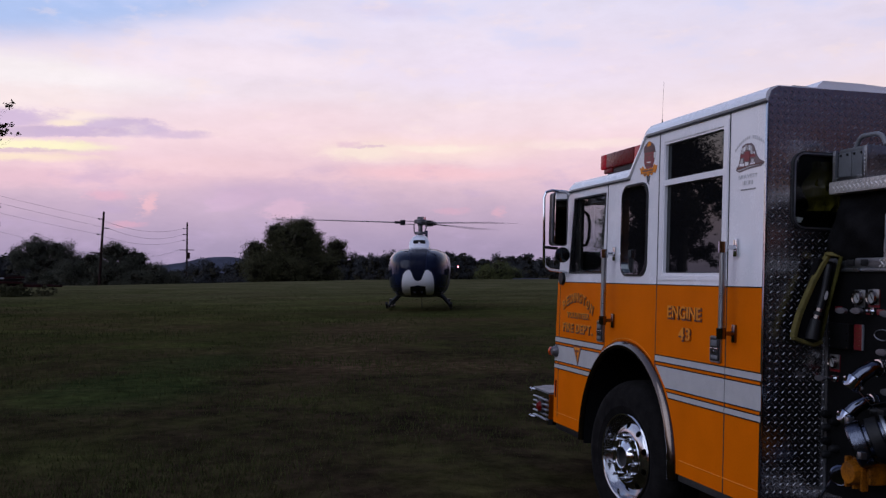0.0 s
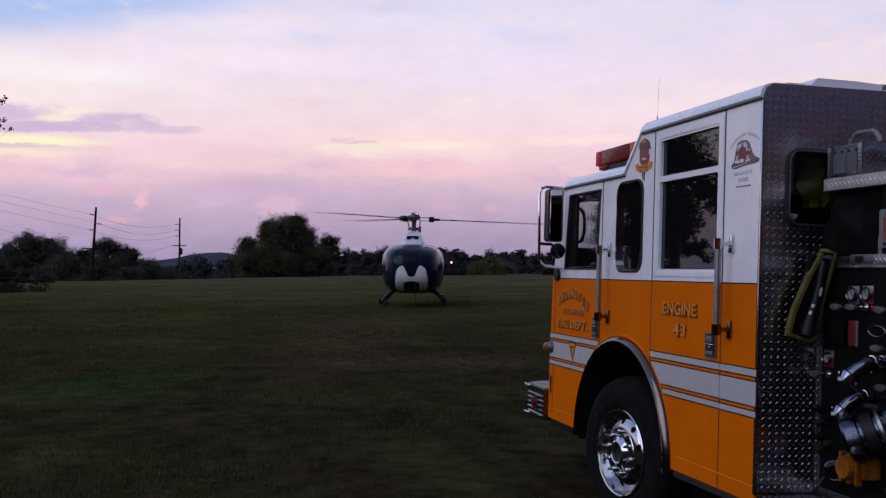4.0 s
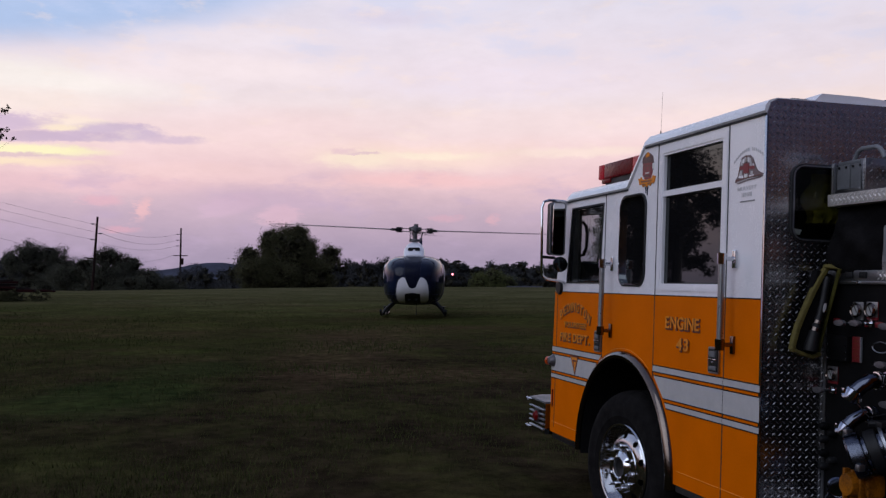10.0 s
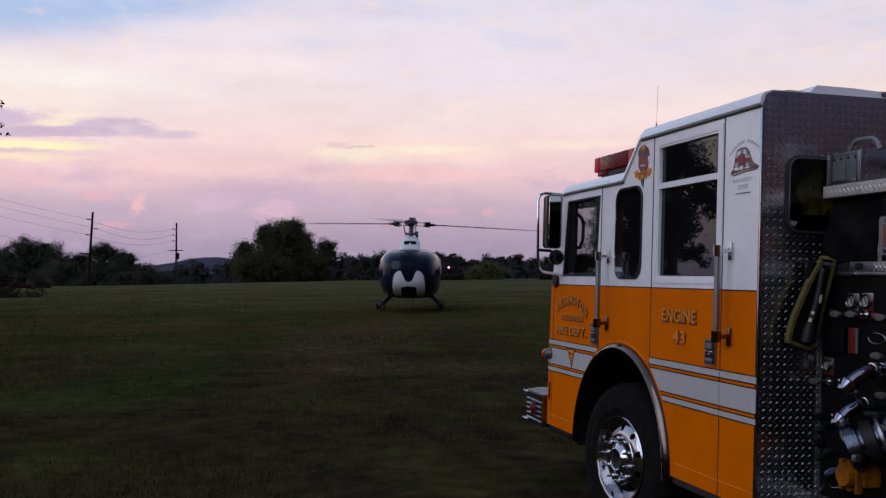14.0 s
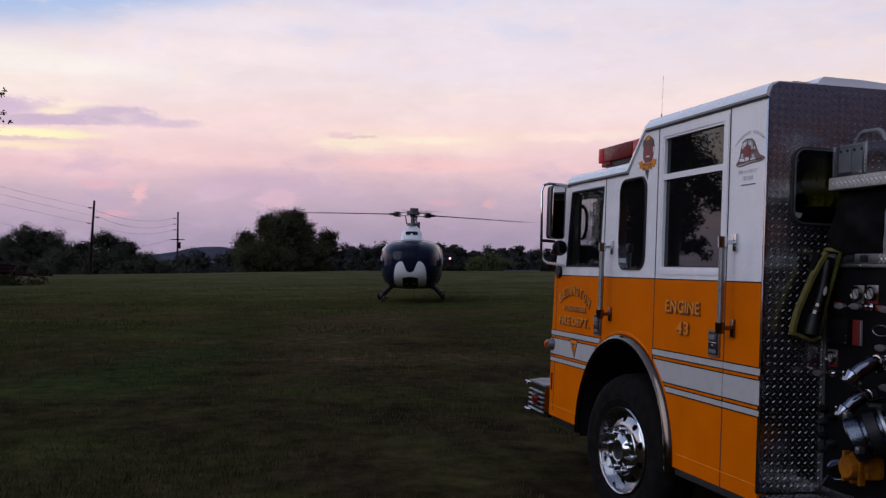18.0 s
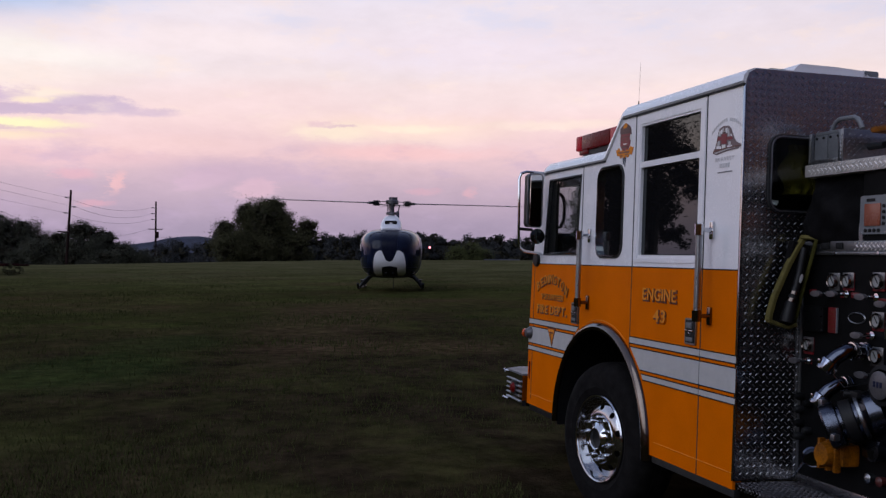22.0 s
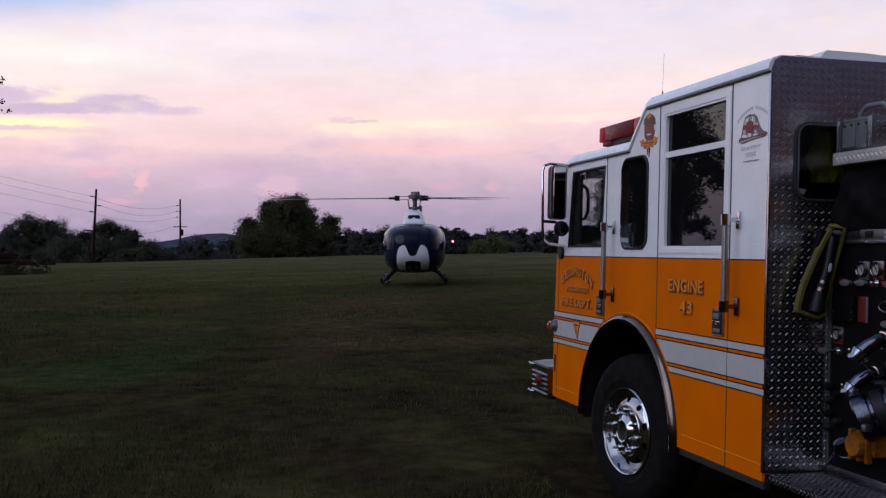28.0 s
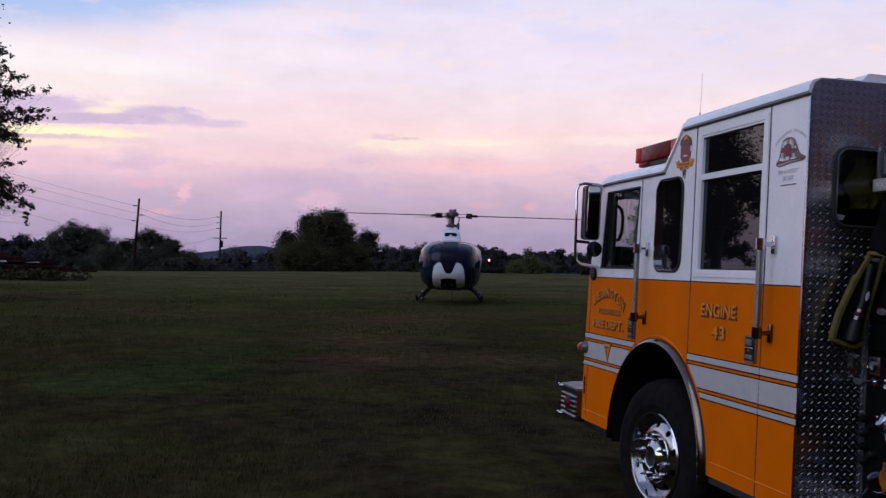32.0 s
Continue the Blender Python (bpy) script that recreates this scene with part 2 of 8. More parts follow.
def leaf_mat(name, cols, rough=0.6):
    """Leaves, each with a tint of its own."""
    m = bpy.data.materials.new(name)
    m.use_nodes = True
    N, L = m.node_tree.nodes, m.node_tree.links
    b = N["Principled BSDF"]
    g = N.new("ShaderNodeNewGeometry")
    tc = N.new("ShaderNodeTexCoord")
    n = N.new("ShaderNodeTexNoise")
    n.inputs["Scale"].default_value = 0.6
    L.new(tc.outputs["Object"], n.inputs["Vector"])
    ad = N.new("ShaderNodeMath")
    ad.operation = "MULTIPLY_ADD"
    ad.inputs[1].default_value = 0.55
    L.new(g.outputs["Random Per Island"], ad.inputs[0])
    sc = N.new("ShaderNodeMath")
    sc.operation = "MULTIPLY"
    sc.inputs[1].default_value = 0.5
    L.new(n.outputs["Fac"], sc.inputs[0])
    L.new(sc.outputs[0], ad.inputs[2])
    r = N.new("ShaderNodeValToRGB")
    r.color_ramp.elements[0].color, r.color_ramp.elements[1].color = (*cols[0], 1), (*cols[-1], 1)
    for k, c in enumerate(cols[1:-1]):
        r.color_ramp.elements.new((k + 1) / (len(cols) - 1)).color = (*c, 1)
    L.new(ad.outputs[0], r.inputs[0])
    L.new(r.outputs[0], b.inputs["Base Color"])
    b.inputs["Roughness"].default_value = rough
    b.inputs["Specular IOR Level"].default_value = 0.04
    return m


def glass_mat(name, tint, rough=0.0, ior=1.5):
    m = bpy.data.materials.new(name)
    m.use_nodes = True
    N, L = m.node_tree.nodes, m.node_tree.links
    b = N["Principled BSDF"]
    b.inputs["Base Color"].default_value = (*tint, 1)
    b.inputs["Roughness"].default_value, b.inputs["Transmission Weight"].default_value, b.inputs["IOR"].default_value = rough, 1.0, ior
    return m


def ground_mat():
    """Mown summer grass: green, with dry brown patches at two scales and fine blades."""
    m = bpy.data.materials.new("field_grass")
    m.use_nodes = True
    N, L = m.node_tree.nodes, m.node_tree.links
    b = N["Principled BSDF"]
    tc = N.new("ShaderNodeTexCoord")

    def noise_tex(s, detail, sx=1.0, sy=1.0):
        mp = N.new("ShaderNodeMapping")
        mp.inputs["Scale"].default_value = (sx, sy, 1)
        mp.inputs["Rotation"].default_value = (0, 0, radians(VIEW))
        L.new(tc.outputs["Object"], mp.inputs["Vector"])
        n = N.new("ShaderNodeTexNoise")
        n.inputs["Scale"].default_value, n.inputs["Detail"].default_value = s, detail
        n.inputs["Roughness"].default_value = 0.62
        L.new(mp.outputs[0], n.inputs["Vector"])
        return n.outputs["Fac"]

    def ramp(v, a, b2, lo=0.38, hi=0.62):
        r = N.new("ShaderNodeValToRGB")
        r.color_ramp.elements[0].position, r.color_ramp.elements[1].position = lo, hi
        r.color_ramp.elements[0].color, r.color_ramp.elements[1].color = (*a, 1), (*b2, 1)
        L.new(v, r.inputs[0])
        return r.outputs[0]

    def mix(f, a, b2):
        n = N.new("ShaderNodeMix")
        n.data_type = "RGBA"
        L.new(f, n.inputs[0])
        L.new(a, n.inputs[6])
        L.new(b2, n.inputs[7])
        return n.outputs[2]

    def smooth(v, lo, hi, t0=0.0, t1=1.0):
        n = N.new("ShaderNodeMapRange")
        n.interpolation_type = "SMOOTHSTEP"
        n.inputs["From Min"].default_value, n.inputs["From Max"].default_value = lo, hi
        n.inputs["To Min"].default_value, n.inputs["To Max"].default_value = t0, t1
        L.new(v, n.inputs["Value"])
        return n.outputs[0]

    def wobble(v, w, k):
        n = N.new("ShaderNodeMath")
        n.operation = "MULTIPLY_ADD"
        n.inputs[1].default_value = k
        L.new(w, n.inputs[0])
        L.new(v, n.inputs[2])
        return n.outputs[0]

    def times(a, b2):
        n = N.new("ShaderNodeMix")
        n.data_type, n.blend_type = "RGBA", "MULTIPLY"
        n.inputs[0].default_value = 1
        L.new(a, n.inputs[6])
        L.new(b2, n.inputs[7])
        return n.outputs[2]

    grass = ramp(noise_tex(0.9, 7), GRASS[0], GRASS[1], 0.36, 0.64)
    dry = ramp(noise_tex(3.0, 7), GRASS[2], GRASS[3], 0.36, 0.64)
    col = mix(ramp(noise_tex(0.28, 7, 0.7, 1.0), (0, 0, 0), (1, 1, 1), 0.45, 0.66), grass, dry)
    # lush patches
    lush = ramp(noise_tex(2.0, 6), (0.020, 0.036, 0.007), (0.042, 0.066, 0.012), 0.36, 0.64)
    col = mix(ramp(noise_tex(0.37, 5, 0.6, 1.0), (0, 0, 0), (0.8, 0.8, 0.8), 0.56, 0.68), col, lush)
    # darker brown soil in patches, thickest round the fire engine
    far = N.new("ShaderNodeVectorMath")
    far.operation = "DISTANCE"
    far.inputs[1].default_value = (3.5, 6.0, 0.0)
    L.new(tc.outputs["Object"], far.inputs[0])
    soil_fade = smooth(wobble(far.outputs["Value"], noise_tex(0.16, 5), 26.0), 17.0, 40.0)
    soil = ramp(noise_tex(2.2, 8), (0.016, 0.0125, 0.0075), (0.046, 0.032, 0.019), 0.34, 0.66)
    col = mix(soil_fade, mix(ramp(noise_tex(0.8, 7), (0, 0, 0), (0.75, 0.75, 0.75), 0.44, 0.70), soil, col), col)
    # a richer green hollow, and a browner worn stretch across the middle of the field
    def spot(x, y, sx, sy, k):
        mp = N.new("ShaderNodeMapping")
        mp.vector_type = "TEXTURE"
        mp.inputs["Location"].default_value = (x, y, 0)
        mp.inputs["Rotation"].default_value = (0, 0, -radians(VIEW))
        mp.inputs["Scale"].default_value = (sx, sy, 1000)
        L.new(tc.outputs["Object"], mp.inputs["Vector"])
        n = N.new("ShaderNodeVectorMath")
        n.operation = "LENGTH"
        L.new(mp.outputs[0], n.inputs[0])
        return smooth(wobble(n.outputs["Value"], noise_tex(1.3, 6), 1.1), 1.75, 0.95, 0.0, k)

    emerald = ramp(noise_tex(3.0, 6), (0.020, 0.040, 0.010), (0.044, 0.078, 0.020), 0.36, 0.64)
    umber = ramp(noise_tex(2.5, 7), (0.056, 0.036, 0.019), (0.108, 0.070, 0.041), 0.36, 0.64)
    col = mix(spot(-3.9, 10.4, 1.6, 2.6, 0.5), col, emerald)
    col = mix(spot(-2.9, 13.6, 1.4, 1.8, 0.4), col, emerald)
    col = mix(spot(0.9, 19.0, 1.8, 9.0, 0.55), col, umber)
    col = mix(spot(0.9, 12.3, 2.8, 1.4, 0.7), col, umber)
    # skylight caught by the crest's grass, put into its colour as paler straw
    ahead = N.new("ShaderNodeVectorMath")
    ahead.operation = "DOT_PRODUCT"
    ahead.inputs[1].default_value = (SV, CV, 0)
    L.new(tc.outputs["Object"], ahead.inputs[0])
    seed = smooth(wobble(ahead.outputs["Value"], noise_tex(0.09, 6, 0.35, 1.0), 30.0), 38.0, 72.0)
    straw = ramp(noise_tex(0.7, 7, 0.5, 1.0), (0.062, 0.060, 0.025), (0.108, 0.098, 0.050), 0.36, 0.64)
    col = mix(seed, col, straw)
    strip = ramp(noise_tex(0.10, 4, 0.2, 1.6), (0.80, 0.80, 0.80), (1.07, 1.07, 1.07), 0.35, 0.65)
    tuft = ramp(noise_tex(5.0, 7), (0.66, 0.66, 0.66), (1.32, 1.32, 1.32), 0.32, 0.68)
    mottled = times(times(col, strip), tuft)
    L.new(mottled, b.inputs["Base Color"])
    b.inputs["Roughness"].default_value = 0.9
    b.inputs["Specular IOR Level"].default_value = 0.0
    bn = N.new("ShaderNodeBump")
    bn.inputs["Strength"].default_value, bn.inputs["Distance"].default_value = 0.6, 0.06
    L.new(noise_tex(14.0, 6), bn.inputs["Height"])
    L.new(bn.outputs[0], b.inputs["Normal"])
    return m


GRASS = [(0.037, 0.040, 0.012), (0.077, 0.078, 0.024), (0.052, 0.038, 0.018), (0.098, 0.067, 0.034)]
WHITE = mat("white_paint", (0.80, 0.782, 0.81), 0.25, var=0.04, scale=3, coat=0.4)
YELLOW = mat("chrome_yellow_paint", (0.68, 0.135, 0.0), 0.4, var=0.06, scale=3, coat=0.0, spec=0.018)
TAPE = mat("silver_reflective_tape", (0.45, 0.435, 0.435), 0.4, var=0.05, scale=12)
BLACK_LINE = mat("black_pinstripe", (0.010, 0.008, 0.006), 0.5, var=0.1, spec=0.1)
SEAM = mat("dark_rubber_seal", (0.012, 0.012, 0.013), 0.7, var=0.15)
RUBBER = mat("tyre_rubber", (0.010, 0.009, 0.009), 0.9, var=0.25, scale=14, bump=0.2, spec=0.08)
CHROME = mat("polished_chrome", (0.62, 0.63, 0.66), 0.07, metal=1.0, var=0.05, rvar=0.04)
ALLOY = mat("polished_aluminium", (0.52, 0.525, 0.55), 0.13, metal=1.0, var=0.06, rvar=0.08)
DULL = mat("brushed_aluminium", (0.34, 0.35, 0.37), 0.36, metal=1.0, var=0.12, rvar=0.1)
PLATE = mat("tread_plate_aluminium", (0.43, 0.42, 0.43), 0.24, metal=1.0, var=0.10, scale=5, rvar=0.05)
LUG = mat("tread_plate_lugs", (0.29, 0.28, 0.285), 0.34, metal=1.0, var=0.08, rvar=0.08)
# paler copies of the tread plate, the sky's reflection put into their colour
BRIGHT_TREAD = mat("sky_lit_tread_aluminium", (0.80, 0.76, 0.75), 0.55, metal=0.55, var=0.14, rvar=0.08)
PALE_TREAD = mat("pale_tread_aluminium", (0.58, 0.53, 0.50), 0.5, metal=0.4, var=0.14, rvar=0.08)
CASE = mat("dark_grey_case_plastic", (0.12, 0.125, 0.135), 0.5, var=0.12, bump=0.05)
GAUGE_FACE = mat("grey_gauge_face", (0.30, 0.30, 0.30), 0.3, var=0.15)
PANEL = mat("black_pump_panel", (0.005, 0.005, 0.0055), 0.5, var=0.2, bump=0.05, spec=0.08)
BLACK = mat("black_plastic", (0.010, 0.010, 0.011), 0.5, var=0.2, spec=0.25)
CLOTH = mat("black_hose_cover", (0.008, 0.0075, 0.008), 0.9, var=0.3, bump=0.3, spec=0.05)
GREY = mat("grey_plastic", (0.17, 0.175, 0.19), 0.5, var=0.1)
INSIDE = mat("cab_interior_vinyl", (0.007, 0.007, 0.008), 0.8, var=0.2, spec=0.08)
TINT = mat("dark_tinted_glass", (0.006, 0.006, 0.007), 0.012, var=0.05, rvar=0.004, ior=1.6)
TINT.node_tree.nodes["Principled BSDF"].inputs["Specular Tint"].default_value = (0.80, 1.0, 0.95, 1)
CLEAR = glass_mat("clear_glass", (0.66, 0.70, 0.69), ior=1.28)
MIRROR = mat("mirror_glass", (0.75, 0.75, 0.76), 0.03, metal=1.0, var=0.02, rvar=0.01)
RED_LENS = mat("red_lens", (0.085, 0.003, 0.004), 0.3, var=0.35, scale=30, coat=0.0, spec=0.12, glow=((1, 0.03, 0.03), 0.02))
RED_LIT = mat("lit_red_lens", (0.15, 0.004, 0.011), 0.3, var=0.35, scale=30, spec=0.12, glow=((1, 0.02, 0.05), 0.11))
AMBER = mat("amber_lens", (0.62, 0.075, 0.01), 0.15, var=0.1, coat=0.5)
RED = mat("red_label", (0.15, 0.008, 0.011), 0.4, var=0.1)
RED_INK = mat("red_ink", (0.23, 0.008, 0.014), 0.4, var=0.15)
# warm dark tint stands in for yellow paint and ground mirrored in the arch
TRIM = mat("dark_polished_trim", (0.17, 0.135, 0.115), 0.13, metal=1.0, var=0.14, rvar=0.06)
# chrome darkened in colour, for the dark surroundings it mirrors
DARK_CHROME = mat("darkened_chrome", (0.10, 0.11, 0.14), 0.10, metal=1.0, var=0.15, rvar=0.05)
SATIN = mat("satin_bluish_chrome", (0.095, 0.105, 0.135), 0.26, metal=1.0, var=0.15, rvar=0.08)
# the bluish base colour holds the highlight on the outlets
PIPE = mat("polished_pipe_chrome", (0.26, 0.29, 0.37), 0.12, metal=1.0, var=0.12, rvar=0.04)
DEEP_RED = mat("dark_red_ink", (0.075, 0.016, 0.014), 0.4, var=0.2)
MAROON = mat("maroon_ink", (0.15, 0.095, 0.10), 0.4, var=0.15)
PALE_INK = mat("pale_grey_ink", (0.57, 0.55, 0.56), 0.4, var=0.1)
DIAL = mat("white_dial", (0.72, 0.72, 0.70), 0.35, var=0.05)
GOLD = mat("gold_leaf_lettering", (0.74, 0.25, 0.035), 0.4, var=0.1, scale=40, spec=0.03)
LETTER_SHADE = mat("dark_red_letter_shade", (0.13, 0.024, 0.010), 0.4, var=0.1)
HIVIS = mat("faded_yellow_webbing", (0.105, 0.084, 0.012), 0.8, var=0.2, scale=25, bump=0.2)
# darker copy of the yellow webbing, shade put into its colour
OLIVE = mat("shaded_olive_webbing", (0.060, 0.056, 0.012), 0.85, var=0.25, scale=25, bump=0.2, spec=0.1)
COAT = mat("yellow_green_turnout_cloth", (0.10, 0.085, 0.010), 0.9, var=0.3, scale=18, bump=0.2, spec=0.05)
ORANGE = mat("yellow_valve_paint", (0.33, 0.105, 0.004), 0.45, var=0.42, bump=0.1, spec=0.2)
LCD = mat("orange_display", (0.27, 0.080, 0.048), 0.25, var=0.08)
NAVY = mat("navy_blue_paint", (0.014, 0.018, 0.046), 0.32, var=0.1, scale=2, coat=0.0, spec=0.10)
NAVY_DARK = mat("dark_navy_fairing", (0.007, 0.009, 0.022), 0.3, var=0.1, scale=2, spec=0.12)
CANOPY = mat("dark_canopy_glazing", (0.009, 0.014, 0.036), 0.06, var=0.2, scale=1.5, rvar=0.02, ior=1.30)
BLADE = mat("rotor_blade_grey", (0.10, 0.095, 0.10), 0.5, var=0.1)
HUB = mat("rotor_hub_metal", (0.16, 0.15, 0.16), 0.45, metal=0.6, var=0.2)
STROBE = mat("red_strobe_lens", (0.9, 0.5, 0.5), 0.3, var=0.02, glow=((1.0, 0.40, 0.48), 18.0))
TAIL = mat("position_lamp", (0.9, 0.7, 0.7), 0.3, var=0.02, glow=((1.0, 0.22, 0.30), 6.0))
BARK = mat("bark", (0.085, 0.065, 0.05), 0.9, var=0.35, scale=3, fine=25, bump=0.5, spec=0.1)
POLE = mat("weathered_pole_wood", (0.028, 0.016, 0.014), 0.9, var=0.25, scale=2, bump=0.3, spec=0.05)
WIRE = mat("wire", (0.11, 0.105, 0.115), 0.5, var=0.05)
LEAF = leaf_mat("tree_leaves", [(0.054, 0.052, 0.027), (0.068, 0.066, 0.034), (0.084, 0.081, 0.041)])
# greyer leaf colour: trees beyond the field carry their haze in it
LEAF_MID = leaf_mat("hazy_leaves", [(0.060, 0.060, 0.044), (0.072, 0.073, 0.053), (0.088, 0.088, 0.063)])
LEAF_PALE = leaf_mat("paler_leaves", [(0.072, 0.078, 0.030), (0.086, 0.094, 0.036), (0.100, 0.108, 0.042)])
# the bluish grey of distance haze is put into this leaf colour
LEAF_FAR = leaf_mat("hazed_far_foliage", [(0.046, 0.047, 0.050), (0.052, 0.053, 0.055), (0.060, 0.061, 0.060)])
# darker leaf colour that paints in the shade inside the crowns
CORE = mat("shaded_inner_leaves", (0.044, 0.040, 0.028), 0.95, var=0.3, scale=1.5, spec=0.0)
LEAF_DRY = leaf_mat("reddish_leaves", [(0.030, 0.018, 0.012), (0.044, 0.031, 0.017), (0.058, 0.046, 0.021)])
BLADES = leaf_mat("grass_blades", [(0.029, 0.036, 0.011), (0.046, 0.055, 0.016), (0.070, 0.061, 0.028)], 0.8)
# paler and bluer than woodland, with the distance haze in its colour
HILL = mat("hazed_ridge", (0.076, 0.080, 0.106), 0.95, var=0.25, scale=0.02, fine=0.3, spec=0.0)
# the russet holds the sunset glow on the trees behind
LEAF_BROWN = leaf_mat("sunset_tinted_foliage", [(0.26, 0.115, 0.040), (0.37, 0.165, 0.058), (0.46, 0.21, 0.08)])
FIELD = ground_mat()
ROOF_METAL = mat("grey_metal_roof", (0.045, 0.046, 0.058), 0.8, var=0.15, scale=1.0, spec=0.05)
SIDING = mat("pale_siding", (0.55, 0.55, 0.56), 0.6, var=0.08, scale=1.0)
RUST = mat("rusty_red_steel", (0.030, 0.008, 0.008), 0.75, var=0.35, scale=3, bump=0.3, spec=0.05)
TIMBER = mat("weathered_timber", (0.018, 0.013, 0.012), 0.85, var=0.35, scale=3, bump=0.3, spec=0.05)
ROADMAT = mat("grey_road", (0.14, 0.14, 0.15), 0.85, var=0.12, scale=0.5)


# ---- shape helpers ----
def part(name, bm, material, parent=None, label="", angle=35, local=True):
    """One mesh object from bm, under a thing or under a part."""
    me = bpy.data.meshes.new(name)
    bmesh.ops.recalc_face_normals(bm, faces=bm.faces)
    bm.to_mesh(me)
    bm.free()
    me.materials.append(material)
    me.polygons.foreach_set("use_smooth", [True] * len(me.polygons))
    me.set_sharp_from_angle(angle=radians(angle))
    ob = new(name, me)
    if parent is not None:
        ob.parent = parent
    if label:
        ob["label"] = label
    return ob


def raw(name, verts, faces, material, parent=None, label="", smooth=False):
    me = bpy.data.meshes.new(name)
    me.from_pydata(verts, [], faces)
    me.materials.append(material)
    if smooth:
        me.polygons.foreach_set("use_smooth", [True] * len(me.polygons))
    ob = new(name, me)
    if parent is not None:
        ob.parent = parent
    if label:
        ob["label"] = label
    return ob


def box(bm, x0, x1, y0, y1, z0, z1, bevel=0.0, seg=2, m=None):
    made = bmesh.ops.create_cube(bm, size=1.0)["verts"]
    for v in made:
        v.co = Vector((x0 + (v.co.x + 0.5) * (x1 - x0), y0 + (v.co.y + 0.5) * (y1 - y0), z0 + (v.co.z + 0.5) * (z1 - z0)))
    if m is not None:
        bmesh.ops.transform(bm, matrix=m, verts=made)
    if bevel:
        edges = list({e for v in made for e in v.link_edges})
        bmesh.ops.bevel(bm, geom=edges, offset=bevel, segments=seg, affect="EDGES", profile=0.6)
    return bm


def ring_frame(d):
    d = Vector(d).normalized()
    a = d.orthogonal().normalized()
    return a, d.cross(a)


def sweep(bm, pts, radii, seg=10, caps=True):
    """A round tube through points; radii: one number or one for each point."""
    pts = [Vector(p) for p in pts]
    if isinstance(radii, (int, float)):
        radii = [radii] * len(pts)
    rings = []
    a = None
    for k, p in enumerate(pts):
        d = (pts[min(k + 1, len(pts) - 1)] - pts[max(k - 1, 0)]).normalized()
        if a is None:
            a = d.orthogonal().normalized()
        else:
            a = (a - d * a.dot(d)).normalized()
        b = d.cross(a)
        rings.append([bm.verts.new(p + (a * math.cos(t) + b * math.sin(t)) * radii[k]) for t in [2 * math.pi * i / seg for i in range(seg)]])
    for r0, r1 in zip(rings, rings[1:]):
        for i in range(seg):
            bm.faces.new((r0[i], r0[(i + 1) % seg], r1[(i + 1) % seg], r1[i]))
    if caps:
        bm.faces.new(rings[0][::-1])
        bm.faces.new(rings[-1])
    return bm


def lathe(bm, profile, origin, axis, seg=32, close=False):
    """profile: (radius, way along axis); a surface of turn."""
    o, d = Vector(origin), Vector(axis).normalized()
    a, b = ring_frame(d)
    rings = []
    for r, h in profile:
        if r < 1e-5:
            rings.append([bm.verts.new(o + d * h)])
        else:
            rings.append([bm.verts.new(o + d * h + (a * math.cos(t) + b * math.sin(t)) * r) for t in [2 * math.pi * i / seg for i in range(seg)]])
    pairs = list(zip(rings, rings[1:])) + ([(rings[-1], rings[0])] if close else [])
    for r0, r1 in pairs:
        for i in range(seg):
            j = (i + 1) % seg
            f = [r0[i % len(r0)], r0[j % len(r0)], r1[j % len(r1)], r1[i % len(r1)]]
            f = list(dict.fromkeys(f))
            if len(f) > 2:
                bm.faces.new(f)
    return bm


def slab(bm, outer, holes, w0, w1, to=lambda u, v, w: (w, u, v), bevel=0.0):
    """A flat plate with holes: loops of (u, v), thick from w0 to w1."""
    edges = []
    for loop in (outer, *holes):
        vs = [bm.verts.new(to(u, v, w0)) for u, v in loop]
        edges += [bm.edges.new((vs[k], vs[(k + 1) % len(vs)])) for k in range(len(vs))]
    faces = [f for f in bmesh.ops.triangle_fill(bm, edges=edges, use_beauty=True)["geom"] if isinstance(f, bmesh.types.BMFace)]
    up = bmesh.ops.extrude_face_region(bm, geom=faces)["geom"]
    d = Vector(to(0, 0, w1)) - Vector(to(0, 0, w0))
    bmesh.ops.translate(bm, vec=d, verts=[g for g in up if isinstance(g, bmesh.types.BMVert)])
    return bm


def rrect(u0, u1, v0, v1, r, n=5):
    """A rounded rectangle's loop."""
    out = []
    for cu, cv, a in ((u1 - r, v0 + r, -90), (u1 - r, v1 - r, 0), (u0 + r, v1 - r, 90), (u0 + r, v0 + r, 180)):
        out += [(cu + r * math.cos(radians(a + 90 * k / n)), cv + r * math.sin(radians(a + 90 * k / n))) for k in range(n + 1)]
    return out


def arc(cu, cv, r, a0, a1, n=24):
    return [(cu + r * math.cos(radians(a0 + (a1 - a0) * k / n)), cv + r * math.sin(radians(a0 + (a1 - a0) * k / n))) for k in range(n + 1)]


def thing(name, m, label, category, group="", kind=""):
    ob = new(name)
    ob.matrix_world = m
    ob.empty_display_size = 0.3
    return tagged(ob, label, category, group, kind)


# ---- the ground ----


def to_world(q, s):
    """From q metres to the right and s metres ahead of the fire engine's rear cab corner, along the view."""
    return q * CV + s * SV, -q * SV + s * CV


